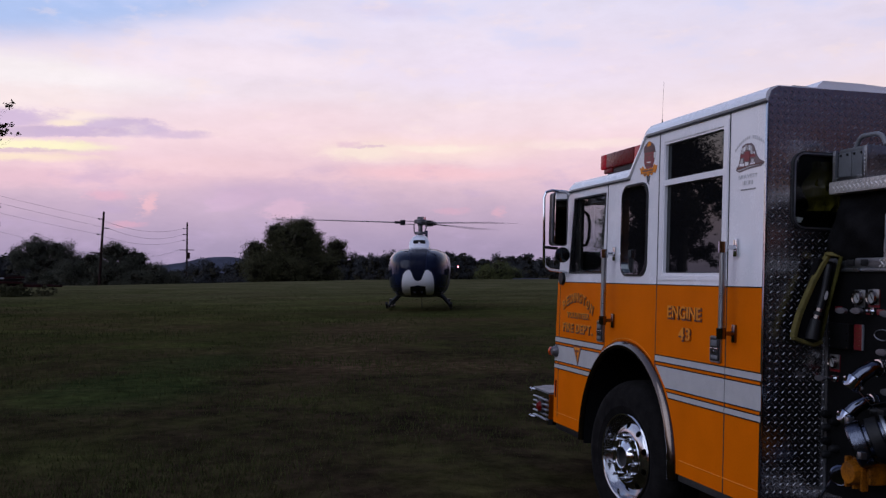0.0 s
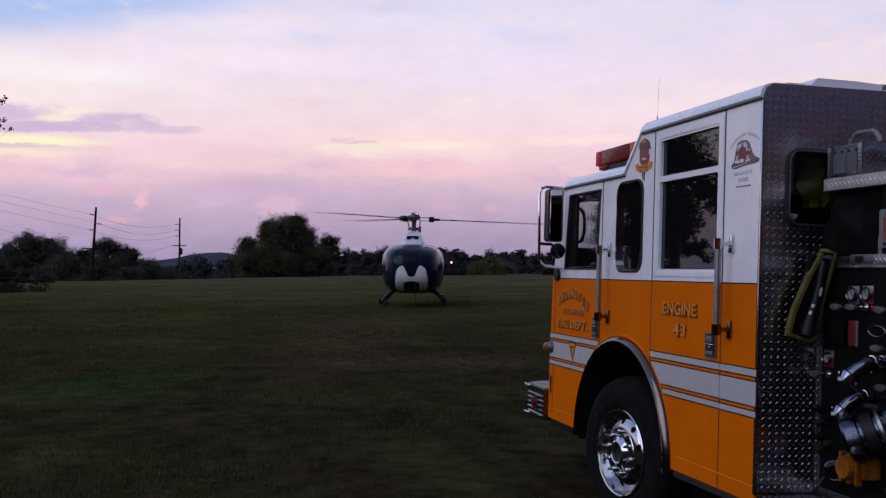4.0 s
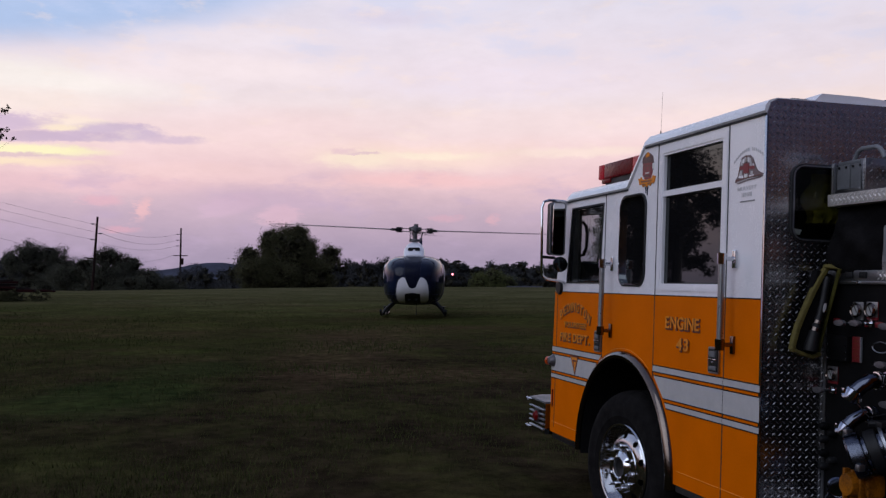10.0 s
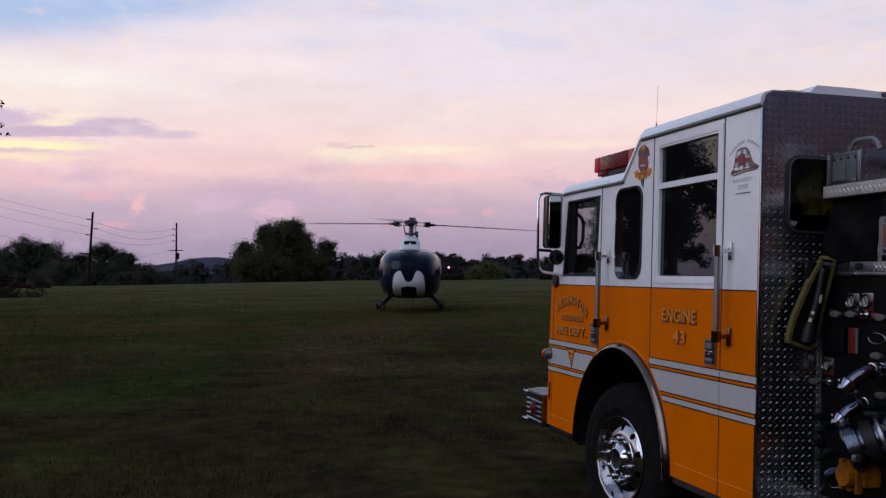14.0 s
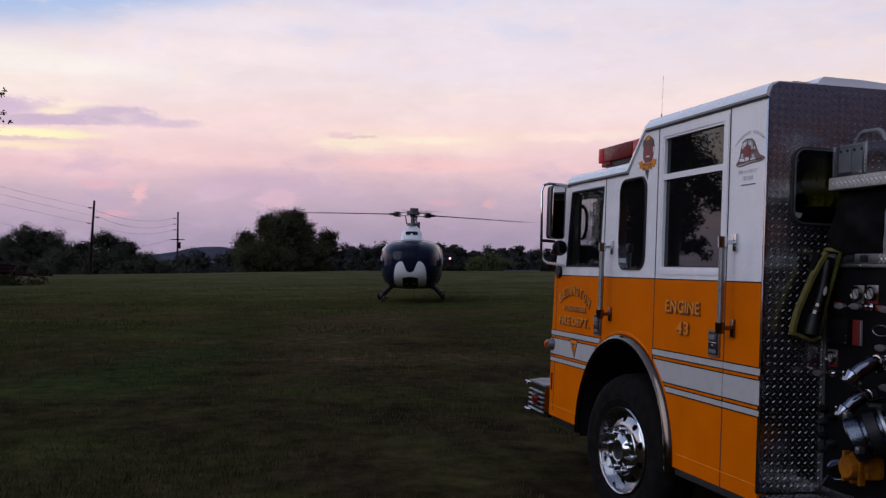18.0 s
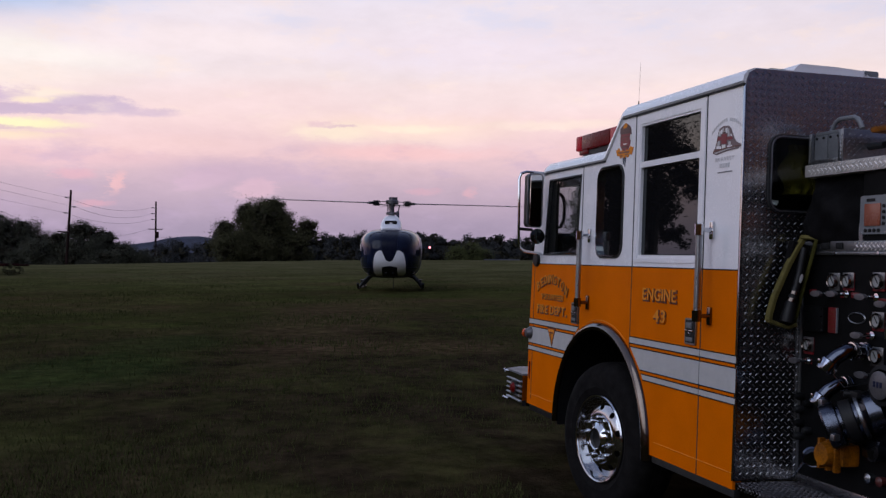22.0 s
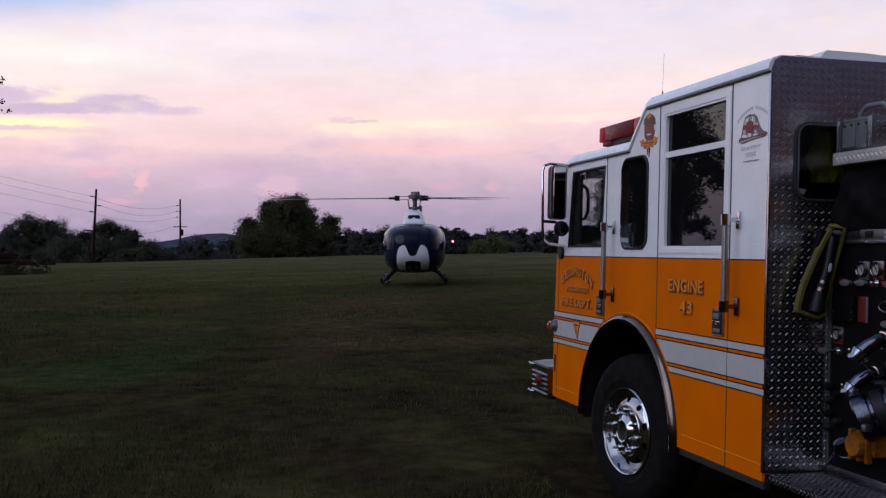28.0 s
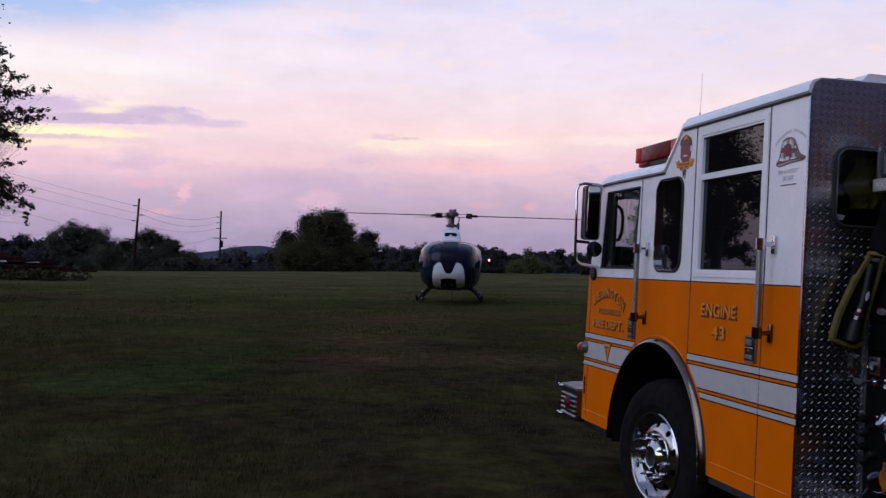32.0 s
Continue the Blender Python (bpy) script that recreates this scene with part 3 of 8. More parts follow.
def height(x, y):
    """The field rises gently to a crest and falls away behind it."""
    q, s = x * CV - y * SV, x * SV + y * CV
    crest = 72 + 13 * np.clip((q + 8) / 17, -1, 0)
    up = 0.0042 * np.clip(s - 36, 0, None) + 0.0225 * np.where(s > 0, np.sqrt(s * s + 9.0) - 3.0 * np.exp(-np.abs(s) / 6), 0.0)
    top = 0.0225 * crest + 0.0042 * (crest - 36)
    over = np.clip(s - crest, 0, None)
    z = np.where(s < crest, up, top - 0.05 * over ** 2 / (over + 14))
    z = np.maximum(z, -2.4 + 0.0 * s)
    lean = np.clip(x, 0, 4) * 0.03 * np.exp(-np.clip(s, 0, None) / 9.0)
    return z - lean


def ground_z(x, y):
    return float(height(np.float64(x), np.float64(y)))


def make_ground():
    radii = np.concatenate([np.arange(0, 12, 0.5), np.arange(12, 40, 1.2), np.arange(40, 100, 2.5), np.geomspace(100, 4200, 26)])
    n = 120
    verts, faces = [], []
    ox, oy = -2.8, -4.6
    for r in radii:
        for k in range(n):
            a = 2 * math.pi * k / n
            x, y = ox + r * math.sin(a), oy + r * math.cos(a)
            z = ground_z(x, y)
            if 4 < r < 120:
                z += 0.035 * noise.noise((x * 0.35, y * 0.35, 0)) + 0.012 * noise.noise((x * 1.7, y * 1.7, 3))
            verts.append((x, y, z))
    for i in range(len(radii) - 1):
        for k in range(n):
            a, b = i * n + k, i * n + (k + 1) % n
            faces.append((a, b, b + n, a + n))
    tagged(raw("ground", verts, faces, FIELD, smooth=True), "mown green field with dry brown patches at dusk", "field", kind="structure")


make_ground()


def make_grass():
    """Loose blades over the part of the field that lies near the view."""
    rng = np.random.default_rng(5)
    n = 200000
    s = 1.5 + 48 * rng.random(n) ** 1.6
    q = (rng.random(n) - 0.5) * 2 * (4.5 + s * 0.52) - 1.5
    x, y = q * CV + s * SV - 0.5, -q * SV + s * CV
    keep = np.array([noise.noise((a * 0.5, b * 0.5, 7)) for a, b in zip(x, y)]) + rng.random(n) * 0.7 > 0.1
    keep &= ~((x > -0.25) & (x < 2.8) & (y > -5) & (y < 4.2))
    x, y, s = x[keep], y[keep], s[keep]
    n = len(x)
    z = height(x, y) - 0.02
    a = rng.random(n) * 2 * math.pi
    h = (0.022 + 0.065 * rng.random(n) ** 3) * np.clip(1.3 - s / 50, 0.25, 1)
    w = 0.004 + 0.0004 * s
    lean = (rng.random((n, 2)) - 0.5) * h[:, None] * 1.3
    dx, dy = np.cos(a) * w, np.sin(a) * w
    v = np.empty((n, 3, 3))
    v[:, 0] = np.c_[x - dx, y - dy, z]
    v[:, 1] = np.c_[x + dx, y + dy, z]
    v[:, 2] = np.c_[x + lean[:, 0], y + lean[:, 1], z + h + 0.02]
    f = np.arange(3 * n).reshape(-1, 3)
    tagged(raw("grass", v.reshape(-1, 3).tolist(), f.tolist(), BLADES), "short green and straw grass blades on the field", "grass", kind="stuff")


make_grass()


# ---- trees ----
def leaves(rng, blobs, count, size, aspect=0.55, clump=55, inner=0.5, spread=(0.05, 0.14)):
    """Leaf quads gathered in clumps over the given ellipsoids (x, y, z, rx, ry, rz), with gaps between."""
    pts = []
    vol = np.array([b[3] * b[4] * b[5] for b in blobs]) ** 0.7
    for b, share in zip(blobs, vol / vol.sum()):
        k = max(10, int(share * count / clump))
        d = rng.normal(size=(k, 3))
        d /= np.linalg.norm(d, axis=1)[:, None]
        c = d * (inner + (0.97 - inner) * rng.random((k, 1)) ** 0.5)
        m = int(share * count / k) + 1
        sp = rng.uniform(*spread, (k, 1, 1))
        p = (c[:, None] + np.clip(rng.normal(size=(k, m, 3)), -1.7, 1.7) * sp).reshape(-1, 3)
        pts.append(p * b[3:6] + b[0:3])
    p = np.concatenate(pts)
    n = len(p)
    u = rng.normal(size=(n, 3))
    u /= np.linalg.norm(u, axis=1)[:, None]
    w = np.cross(u, rng.normal(size=(n, 3)))
    w /= np.linalg.norm(w, axis=1)[:, None]
    s = size * rng.uniform(0.6, 1.3, (n, 1))
    v = np.stack([p - u * s * 0.5, p + w * s * aspect * 0.5, p + u * s * 0.5, p - w * s * aspect * 0.5], 1)
    return v.reshape(-1, 3), np.arange(4 * n).reshape(-1, 4)


def lumps(rng, blobs, n):
    """Smaller uneven boughs over the given crown forms."""
    out = []
    for x, y, z, a, b, c in blobs:
        d = rng.normal(size=(n, 3))
        d /= np.linalg.norm(d, axis=1)[:, None]
        for u in d:
            k = rng.uniform(0.55, 1.08)
            r = rng.uniform(0.14, 0.44) * min(a, b, c)
            out.append((x + u[0] * a * k, y + u[1] * b * k, z + u[2] * c * k, r * rng.uniform(0.9, 1.4), r, r * rng.uniform(0.75, 1.1)))
    return out


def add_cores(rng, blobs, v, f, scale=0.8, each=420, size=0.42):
    """The inside of each crown form: large overlapping leaf masses, so that the sky shows only at its edges."""
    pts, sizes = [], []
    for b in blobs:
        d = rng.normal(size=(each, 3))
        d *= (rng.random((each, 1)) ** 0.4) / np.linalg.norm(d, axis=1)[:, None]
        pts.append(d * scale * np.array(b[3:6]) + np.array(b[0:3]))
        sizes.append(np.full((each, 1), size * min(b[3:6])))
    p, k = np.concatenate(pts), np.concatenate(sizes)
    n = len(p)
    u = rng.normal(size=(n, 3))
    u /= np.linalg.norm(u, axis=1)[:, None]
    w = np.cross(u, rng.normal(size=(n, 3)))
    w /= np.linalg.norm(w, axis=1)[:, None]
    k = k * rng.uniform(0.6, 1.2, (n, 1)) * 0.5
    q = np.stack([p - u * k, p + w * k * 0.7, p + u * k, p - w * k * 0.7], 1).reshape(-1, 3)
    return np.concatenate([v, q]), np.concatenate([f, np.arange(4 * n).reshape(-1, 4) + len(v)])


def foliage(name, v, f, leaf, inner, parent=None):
    """Leaves, and the mass inside them (faces from number inner on), darker in colour to hold the crown's shade."""
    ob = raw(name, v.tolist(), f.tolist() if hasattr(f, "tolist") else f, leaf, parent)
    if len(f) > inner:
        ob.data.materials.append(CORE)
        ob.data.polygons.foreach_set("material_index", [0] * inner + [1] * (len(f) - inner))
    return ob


def tree(x, y, blobs, count, size, trunk, label, seed, leaf=None, lift=0.0, core=0.80, clump=55, limb=0.42, inner=0.5, spread=(0.05, 0.14), boughs=0):
    """blobs: crown forms relative to the foot; trunk: radius at the foot."""
    rng = np.random.default_rng(seed)
    root = thing("tree", Matrix.Translation((x, y, ground_z(x, y) - 0.05 + lift)), label, "tree")
    bm = bmesh.new()
    top = max(b[2] for b in blobs)
    mid = Vector((blobs[0][0] * 0.3, blobs[0][1] * 0.3, top * 0.45))
    sweep(bm, [(0, 0, -0.3), (0.02, 0.01, top * 0.15), mid * 0.7, mid, Vector((blobs[0][0] * 0.7, blobs[0][1] * 0.7, top * 0.85))],
          [trunk * 1.25, trunk, trunk * 0.85, trunk * 0.7, trunk * 0.25], 9)
    part("trunk", bm, BARK, root)
    bm = bmesh.new()
    for b in blobs:
        for k in range(5 if len(blobs) < 5 else 3):
            d = Vector(rng.normal(size=3)) * 0.45
            end = Vector(b[:3]) + Vector((d.x * b[3], d.y * b[4], d.z * b[5]))
            st = mid * rng.uniform(0.55, 1.1)
            half = (st + end) / 2 + Vector((0, 0, 0.12 * (end - st).length)) + Vector(rng.normal(size=3)) * 0.1
            sweep(bm, [st, half, end], [trunk * limb, trunk * limb * 0.6, trunk * limb * 0.17], 5)
    part("branchwork", bm, BARK, root)
    v, f = leaves(rng, lumps(rng, blobs, boughs) if boughs else blobs, count, size, 0.55, clump, inner, spread)
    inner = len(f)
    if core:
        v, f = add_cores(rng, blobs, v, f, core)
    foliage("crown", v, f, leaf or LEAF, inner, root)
    return root


def make_trees():
    # the broad tree at the far side of the field
    tree(5.7, 84.6, [(-0.6, 0, 4.0, 2.2, 2.1, 1.7), (0.15, 0, 5.3, 1.1, 1.1, 0.9), (-2.1, 0, 4.7, 1.0, 1.1, 0.95), (1.0, 0, 3.9, 1.1, 1.2, 1.3), (-4.0, 0, 3.4, 0.8, 0.8, 0.7),
                     (3.3, 0, 3.4, 0.95, 0.8, 1.05), (-3.3, 0, 1.8, 1.7, 1.7, 1.5), (-1.0, 0, 1.9, 2.1, 2.0, 2.0), (1.5, 0, 1.8, 1.7, 1.7, 1.8), (2.7, 0, 1.4, 0.9, 1.2, 1.5)],
         115000, 0.115, 0.3, "broad uneven leafy tree growing to the ground at the field's edge", 11, core=0.80, clump=26, inner=0.0, spread=(0.3, 0.7), boughs=44)
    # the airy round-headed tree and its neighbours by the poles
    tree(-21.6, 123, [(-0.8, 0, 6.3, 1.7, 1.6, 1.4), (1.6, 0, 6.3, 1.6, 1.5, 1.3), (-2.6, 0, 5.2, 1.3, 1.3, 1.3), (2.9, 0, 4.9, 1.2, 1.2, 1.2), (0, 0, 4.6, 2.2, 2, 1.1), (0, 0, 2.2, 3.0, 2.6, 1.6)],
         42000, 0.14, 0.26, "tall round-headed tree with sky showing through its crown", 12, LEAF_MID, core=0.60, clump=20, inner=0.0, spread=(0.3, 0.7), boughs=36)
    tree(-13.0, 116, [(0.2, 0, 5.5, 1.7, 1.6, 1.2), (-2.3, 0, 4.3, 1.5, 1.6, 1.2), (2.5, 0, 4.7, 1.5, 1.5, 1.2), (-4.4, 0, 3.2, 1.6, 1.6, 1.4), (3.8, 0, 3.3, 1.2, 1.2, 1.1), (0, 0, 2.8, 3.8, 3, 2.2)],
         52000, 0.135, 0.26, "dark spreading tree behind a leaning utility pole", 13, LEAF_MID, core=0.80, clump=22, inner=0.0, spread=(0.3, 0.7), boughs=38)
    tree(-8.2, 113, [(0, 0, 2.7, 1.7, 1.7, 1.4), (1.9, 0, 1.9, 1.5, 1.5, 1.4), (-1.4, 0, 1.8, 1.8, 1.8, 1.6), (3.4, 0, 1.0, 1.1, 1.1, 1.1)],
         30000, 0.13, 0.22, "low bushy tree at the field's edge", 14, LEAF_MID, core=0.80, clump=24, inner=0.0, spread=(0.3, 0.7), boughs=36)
    # paler bushes before the far wood
    tree(42.6, 144.6, [(0, 0, 4.6, 1.8, 2, 1.5), (-2.2, 0, 4.1, 1.5, 1.8, 1.4), (2.2, 0, 3.8, 1.6, 1.8, 1.4), (0, 0, 2.2, 3.6, 2.5, 2.2)],
         24000, 0.17, 0.2, "paler green bushy tree before the far wood", 17, LEAF_PALE, core=0.80, clump=24, inner=0.0, spread=(0.3, 0.7), boughs=36)
    # small conifer
    root = thing("conifer", Matrix.Translation((-26.6, 123, ground_z(-26.6, 123))), "small dark pointed conifer among broadleaf trees", "tree")
    bm = bmesh.new()
    sweep(bm, [(0, 0, -0.2), (0, 0, 5.6)], [0.14, 0.02], 7)
    part("trunk", bm, BARK, root)
    rng = np.random.default_rng(3)
    blobs = [(0, 0, 1.2 + 0.62 * k, 1.35 - 0.16 * k, 1.35 - 0.16 * k, 0.5) for k in range(8)]
    v, f = leaves(rng, blobs, 3200, 0.2)
    raw("crown", v.tolist(), f.tolist(), LEAF_FAR, root)
    # the near tree beside the field, whose twigs reach into the view
    nx, ny = -8.6, 17.9
    rng = np.random.default_rng(5)
    near = [(-8.6, 17.8, 5.6, 0.7, 0.9, 0.8), (-8.6, 17.8, 4.0, 0.6, 0.8, 0.6), (-8.8, 17.8, 6.9, 0.7, 0.9, 0.9)]
    # drooping sprays: where each begins and ends across and in height, how thick it is at both
    for x0, z0, x1, z1, r0, r1 in ((-8.1, 6.6, -7.57, 6.28, 0.20, 0.06), (-8.0, 6.35, -7.62, 6.02, 0.12, 0.05), (-7.9, 5.90, -7.23, 5.80, 0.17, 0.07),
                                   (-8.0, 5.50, -6.72, 5.60, 0.33, 0.05), (-8.0, 5.05, -6.66, 4.95, 0.35, 0.05), (-7.4, 5.10, -6.80, 5.14, 0.12, 0.05),
                                   (-8.0, 4.75, -7.15, 4.44, 0.28, 0.06), (-7.7, 4.60, -7.24, 4.28, 0.15, 0.05), (-8.1, 3.80, -7.27, 4.00, 0.20, 0.05),
                                   (-8.1, 3.60, -7.07, 3.40, 0.29, 0.08), (-7.7, 3.40, -7.04, 3.00, 0.20, 0.08), (-7.22, 3.05, -7.13, 2.66, 0.08, 0.04), (-8.0, 3.30, -7.46, 2.95, 0.19, 0.06)):
        for k in range(8):
            f = k / 7
            r = r0 + (r1 - r0) * f
            dx, dy, dz = rng.normal(size=3) * (0.25 * r, 0.12, 0.35 * r)
            near.append((x0 + (x1 - x0) * f + dx, 18.0 + dy, z0 + (z1 - z0) * f + dz, r * 0.9, r * 0.9, r * 0.75))
    g = ground_z(nx, ny)
    tree(nx, ny, [(x - nx, y - ny, z - g, a, b, c) for x, y, z, a, b, c in near],
         15000, 0.072, 0.16, "tall dark tree with loose drooping twigs of pointed leaves", 21, LEAF_DRY, core=0.0, clump=14, limb=0.018, inner=0.0, spread=(0.15, 0.42))
    # its larger neighbour, mirrored in the cab's side windows
    tree(-12.5, 28.5, [(0, 0, 5.0, 1.6, 1.5, 1.6), (-0.3, 0, 7.2, 1.3, 1.3, 1.5), (0.5, 0, 3.2, 1.3, 1.3, 1.1), (-1.3, 0, 4.0, 1.1, 1.1, 1.0), (-1.4, 0, 6.2, 0.9, 1.0, 0.8), (0.4, 0, 1.9, 1.0, 1.0, 0.8), (-0.9, 0, 2.2, 1.0, 1.0, 0.6), (-2.6, 0, 5.4, 1.2, 1.1, 0.9), (-2.2, 0, 3.2, 0.9, 0.9, 0.5)],
         27000, 0.15, 0.2, "dark leafy tree at the edge of the field", 25, LEAF_DRY, core=0.34, clump=22, inner=0.0, spread=(0.3, 0.6), boughs=18)
    tree(-14.6, 38.9, [(0, 0, 2.1, 1.3, 1.3, 1.9), (-0.6, 0, 3.9, 0.9, 0.9, 0.8), (0.2, 0, 4.2, 1.05, 1.1, 1.95)],
         9000, 0.18, 0.2, "slender dark tree at the edge of the field", 26, LEAF_DRY, core=0.34, clump=22, inner=0.0, spread=(0.3, 0.6), boughs=18)
    # a tree beyond the fire engine, seen through its cab
    tree(21.1, 50.2, [(0, 0, 2.9, 1.1, 1.0, 1.3), (-0.45, 0, 1.2, 1.3, 1.0, 1.1), (0.35, 0, 4.4, 0.85, 0.9, 1.0), (0.9, 0, 1.8, 1.2, 1.0, 1.6)],
         16000, 0.14, 0.16, "leafy tree standing beyond the parked fire engine", 23, core=0.80, clump=24, inner=0.0, spread=(0.3, 0.7), boughs=36)


make_trees()


# how high the tops of the far wood stand, in degrees, by degrees from the middle of the view
TOPS = [(-60, 1.7), (-23, 1.6), (-21, 1.4), (-16.3, 0.66), (-14.8, 0.60), (-13.0, 0.62), (-12.4, 0.85), (-11.8, 1.4), (-11, 1.75), (-8, 1.8), (-5.9, 1.5), (-4.6, 1.68), (-3.6, 1.55),
        (0, 1.75), (0.8, 1.62), (1.3, 1.32), (1.9, 1.5), (2.6, 1.28), (4.5, 1.5), (5.5, 1.3), (12, 1.6), (60, 1.6)]


def wood_top(q, s):
    """The height of the tree tops at q metres across and s metres ahead."""
    az = math.degrees(math.atan2(q + 1.5, s + 5.0))
    el = float(np.interp(az, [t[0] for t in TOPS], [t[1] for t in TOPS]))
    return 1.77 + math.hypot(q + 1.5, s + 5.0) * math.tan(radians(el))


def make_woods():
    """The far wood round the field: uneven crowns on hidden stems."""
    rng = np.random.default_rng(8)
    blobs = []
    for q in np.concatenate([np.arange(-92, 34, 1.25), np.arange(34, 120, 3.0)]):
        s = 168 + rng.uniform(-5, 10)
        x, y = to_world(q + rng.uniform(-0.6, 0.6), s)
        z = ground_z(x, y)
        top = wood_top(q, s) + rng.uniform(-1.1, 0.35)
        r = rng.uniform(1.0, 1.9)
        if q > 34:
            r *= 1.9
        blobs.append((x, y, top - r * 0.8, r, r, r * 0.85))
        blobs.append((x + rng.uniform(-1, 1), y - 2, z + (top - z) * 0.55, r * 1.3, r, (top - z) * 0.22))
        blobs.append((x, y - 3, z + (top - z) * 0.25, r * 1.4, r, (top - z) * 0.25))
    v, f = leaves(rng, lumps(rng, blobs, 9), 430000, 0.25, 0.7, clump=14, inner=0.0, spread=(0.3, 0.8))
    inner = len(f)
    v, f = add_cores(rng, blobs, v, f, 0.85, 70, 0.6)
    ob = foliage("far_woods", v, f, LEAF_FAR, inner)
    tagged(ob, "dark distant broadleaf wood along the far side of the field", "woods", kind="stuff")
    # unseen wood added behind the viewer, for what the cab's metal reflects
    blobs = []
    for a in np.arange(75, 292, 4.0):
        r = 50 + rng.uniform(-5, 8)
        x, y = r * math.sin(radians(a + VIEW)), r * math.cos(radians(a + VIEW))
        tall = 9.4 + rng.uniform(-2.8, 2.8)
        blobs.append((x, y, tall * 0.68, 3.4, 3.4, tall * 0.34))
        blobs.append((x, y, tall * 0.3, 4.0, 4.0, tall * 0.34))
    v, f = leaves(rng, blobs, 16000, 0.6, 0.7)
    inner = len(f)
    v, f = add_cores(rng, blobs, v, f, 0.95, 300, 0.5)
    tagged(foliage("added_rear_wood", v, f, LEAF_BROWN, len(f)), "unseen broadleaf wood added behind the fire engine, sunset glow in its colour", "woods", kind="stuff")
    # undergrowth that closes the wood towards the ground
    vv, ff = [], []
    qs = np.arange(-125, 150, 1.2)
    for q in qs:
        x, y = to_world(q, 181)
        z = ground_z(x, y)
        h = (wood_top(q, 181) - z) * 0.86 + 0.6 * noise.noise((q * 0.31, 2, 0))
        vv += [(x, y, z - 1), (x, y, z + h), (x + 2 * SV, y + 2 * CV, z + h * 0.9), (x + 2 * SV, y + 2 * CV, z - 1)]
    for k in range(len(qs) - 1):
        a = 4 * k
        ff += [(a, a + 4, a + 5, a + 1), (a + 1, a + 5, a + 6, a + 2), (a + 2, a + 6, a + 7, a + 3)]
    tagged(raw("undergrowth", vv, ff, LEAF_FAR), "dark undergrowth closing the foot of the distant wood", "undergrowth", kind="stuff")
    # hedgerow left of the field, nearer
    blobs = []
    for q in np.arange(-66, -24, 1.7):
        x, y = to_world(q, 128 + rng.uniform(-3, 3))
        z = ground_z(x, y)
        h = 4.4 + rng.uniform(-0.5, 0.6) + 0.7 * math.sin(q * 0.5)
        if q > -32:
            h *= 0.75
        blobs.append((x, y, z + h * 0.5, 1.7, 1.5, h * 0.55))
    v, f = leaves(rng, lumps(rng, blobs, 20), 90000, 0.16, 0.7, clump=20, inner=0.0, spread=(0.3, 0.7))
    inner = len(f)
    v, f = add_cores(rng, blobs, v, f, 0.9, 160, 0.5)
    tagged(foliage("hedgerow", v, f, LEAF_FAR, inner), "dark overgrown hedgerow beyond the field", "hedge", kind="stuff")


make_woods()


def make_hills():
    vv, ff = [], []
    n = 120
    for k in range(n + 1):
        q = -900 + 2200 * k / n
        x, y = to_world(q, 1150)
        a = math.degrees(math.atan2(q, 1150))
        h = 17 + 11.8 * math.exp(-((a + 12.9) / 2.3) ** 2) + 6 * math.exp(-((a + 26) / 8) ** 2) + 2.0 * noise.noise((q * 0.012, 0, 0)) + 1.0 * noise.noise((q * 0.06, 4, 0))
        x2, y2 = to_world(q * 1.4, 1700)
        x0, y0 = to_world(q * 0.9, 980)
        vv += [(x0, y0, -6), (x, y, h), (x2, y2, -6)]
    for k in range(n):
        a = 3 * k
        ff += [(a, a + 3, a + 4, a + 1), (a + 1, a + 4, a + 5, a + 2)]
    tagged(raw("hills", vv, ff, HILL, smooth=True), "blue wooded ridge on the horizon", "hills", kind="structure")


make_hills()


# ---- utility poles and wires ----
def utility_pole(x, y, top, lean, arms, insulators, label):
    z = ground_z(x, y)
    m = Matrix.Translation((x, y, z - 0.3)) @ pose(0, 0, 0, 0, lean, -VIEW)
    root = thing("utility_pole", m, label, "utility pole", "poles of one power line")
    bm = bmesh.new()
    h = top - z + 0.3
    sweep(bm, [(0, 0, 0), (0, 0, h * 0.5), (0, 0, h)], [0.16, 0.14, 0.11], 10)
    part("pole", bm, POLE, root)
    tips = []
    for za, x0, x1 in arms:
        bm = bmesh.new()
        box(bm, x0, x1, -0.22, -0.11, za - z + 0.3 - 0.06, za - z + 0.3 + 0.06, 0.01)
        part("crossarm", bm, POLE, root)
    for za, side in insulators:
        bm = bmesh.new()
        zz = za - z + 0.3
        sweep(bm, [(0, 0, zz - 0.05), (side * 0.35, 0, zz)], 0.035, 6)
        lathe(bm, [(0.0, 0.0), (0.08, 0.02), (0.08, 0.12), (0.05, 0.16), (0.08, 0.2), (0.06, 0.28), (0, 0.3)], (side * 0.35, 0, zz - 0.04), (side, 0, 0.1), 10)
        part("insulator", bm, HUB, root)
        tips.append(m @ Vector((side * 0.6, 0, zz)))
    return root, tips


def wire(a, b, sag, r, label):
    bm = bmesh.new()
    a, b = Vector(a), Vector(b)
    sweep(bm, [a.lerp(b, k / 20) - Vector((0, 0, sag * 4 * (k / 20) * (1 - k / 20))) for k in range(21)], r * 0.72, 5)
    tagged(part("power_line", bm, WIRE), label, "cable", "wires of the power line")


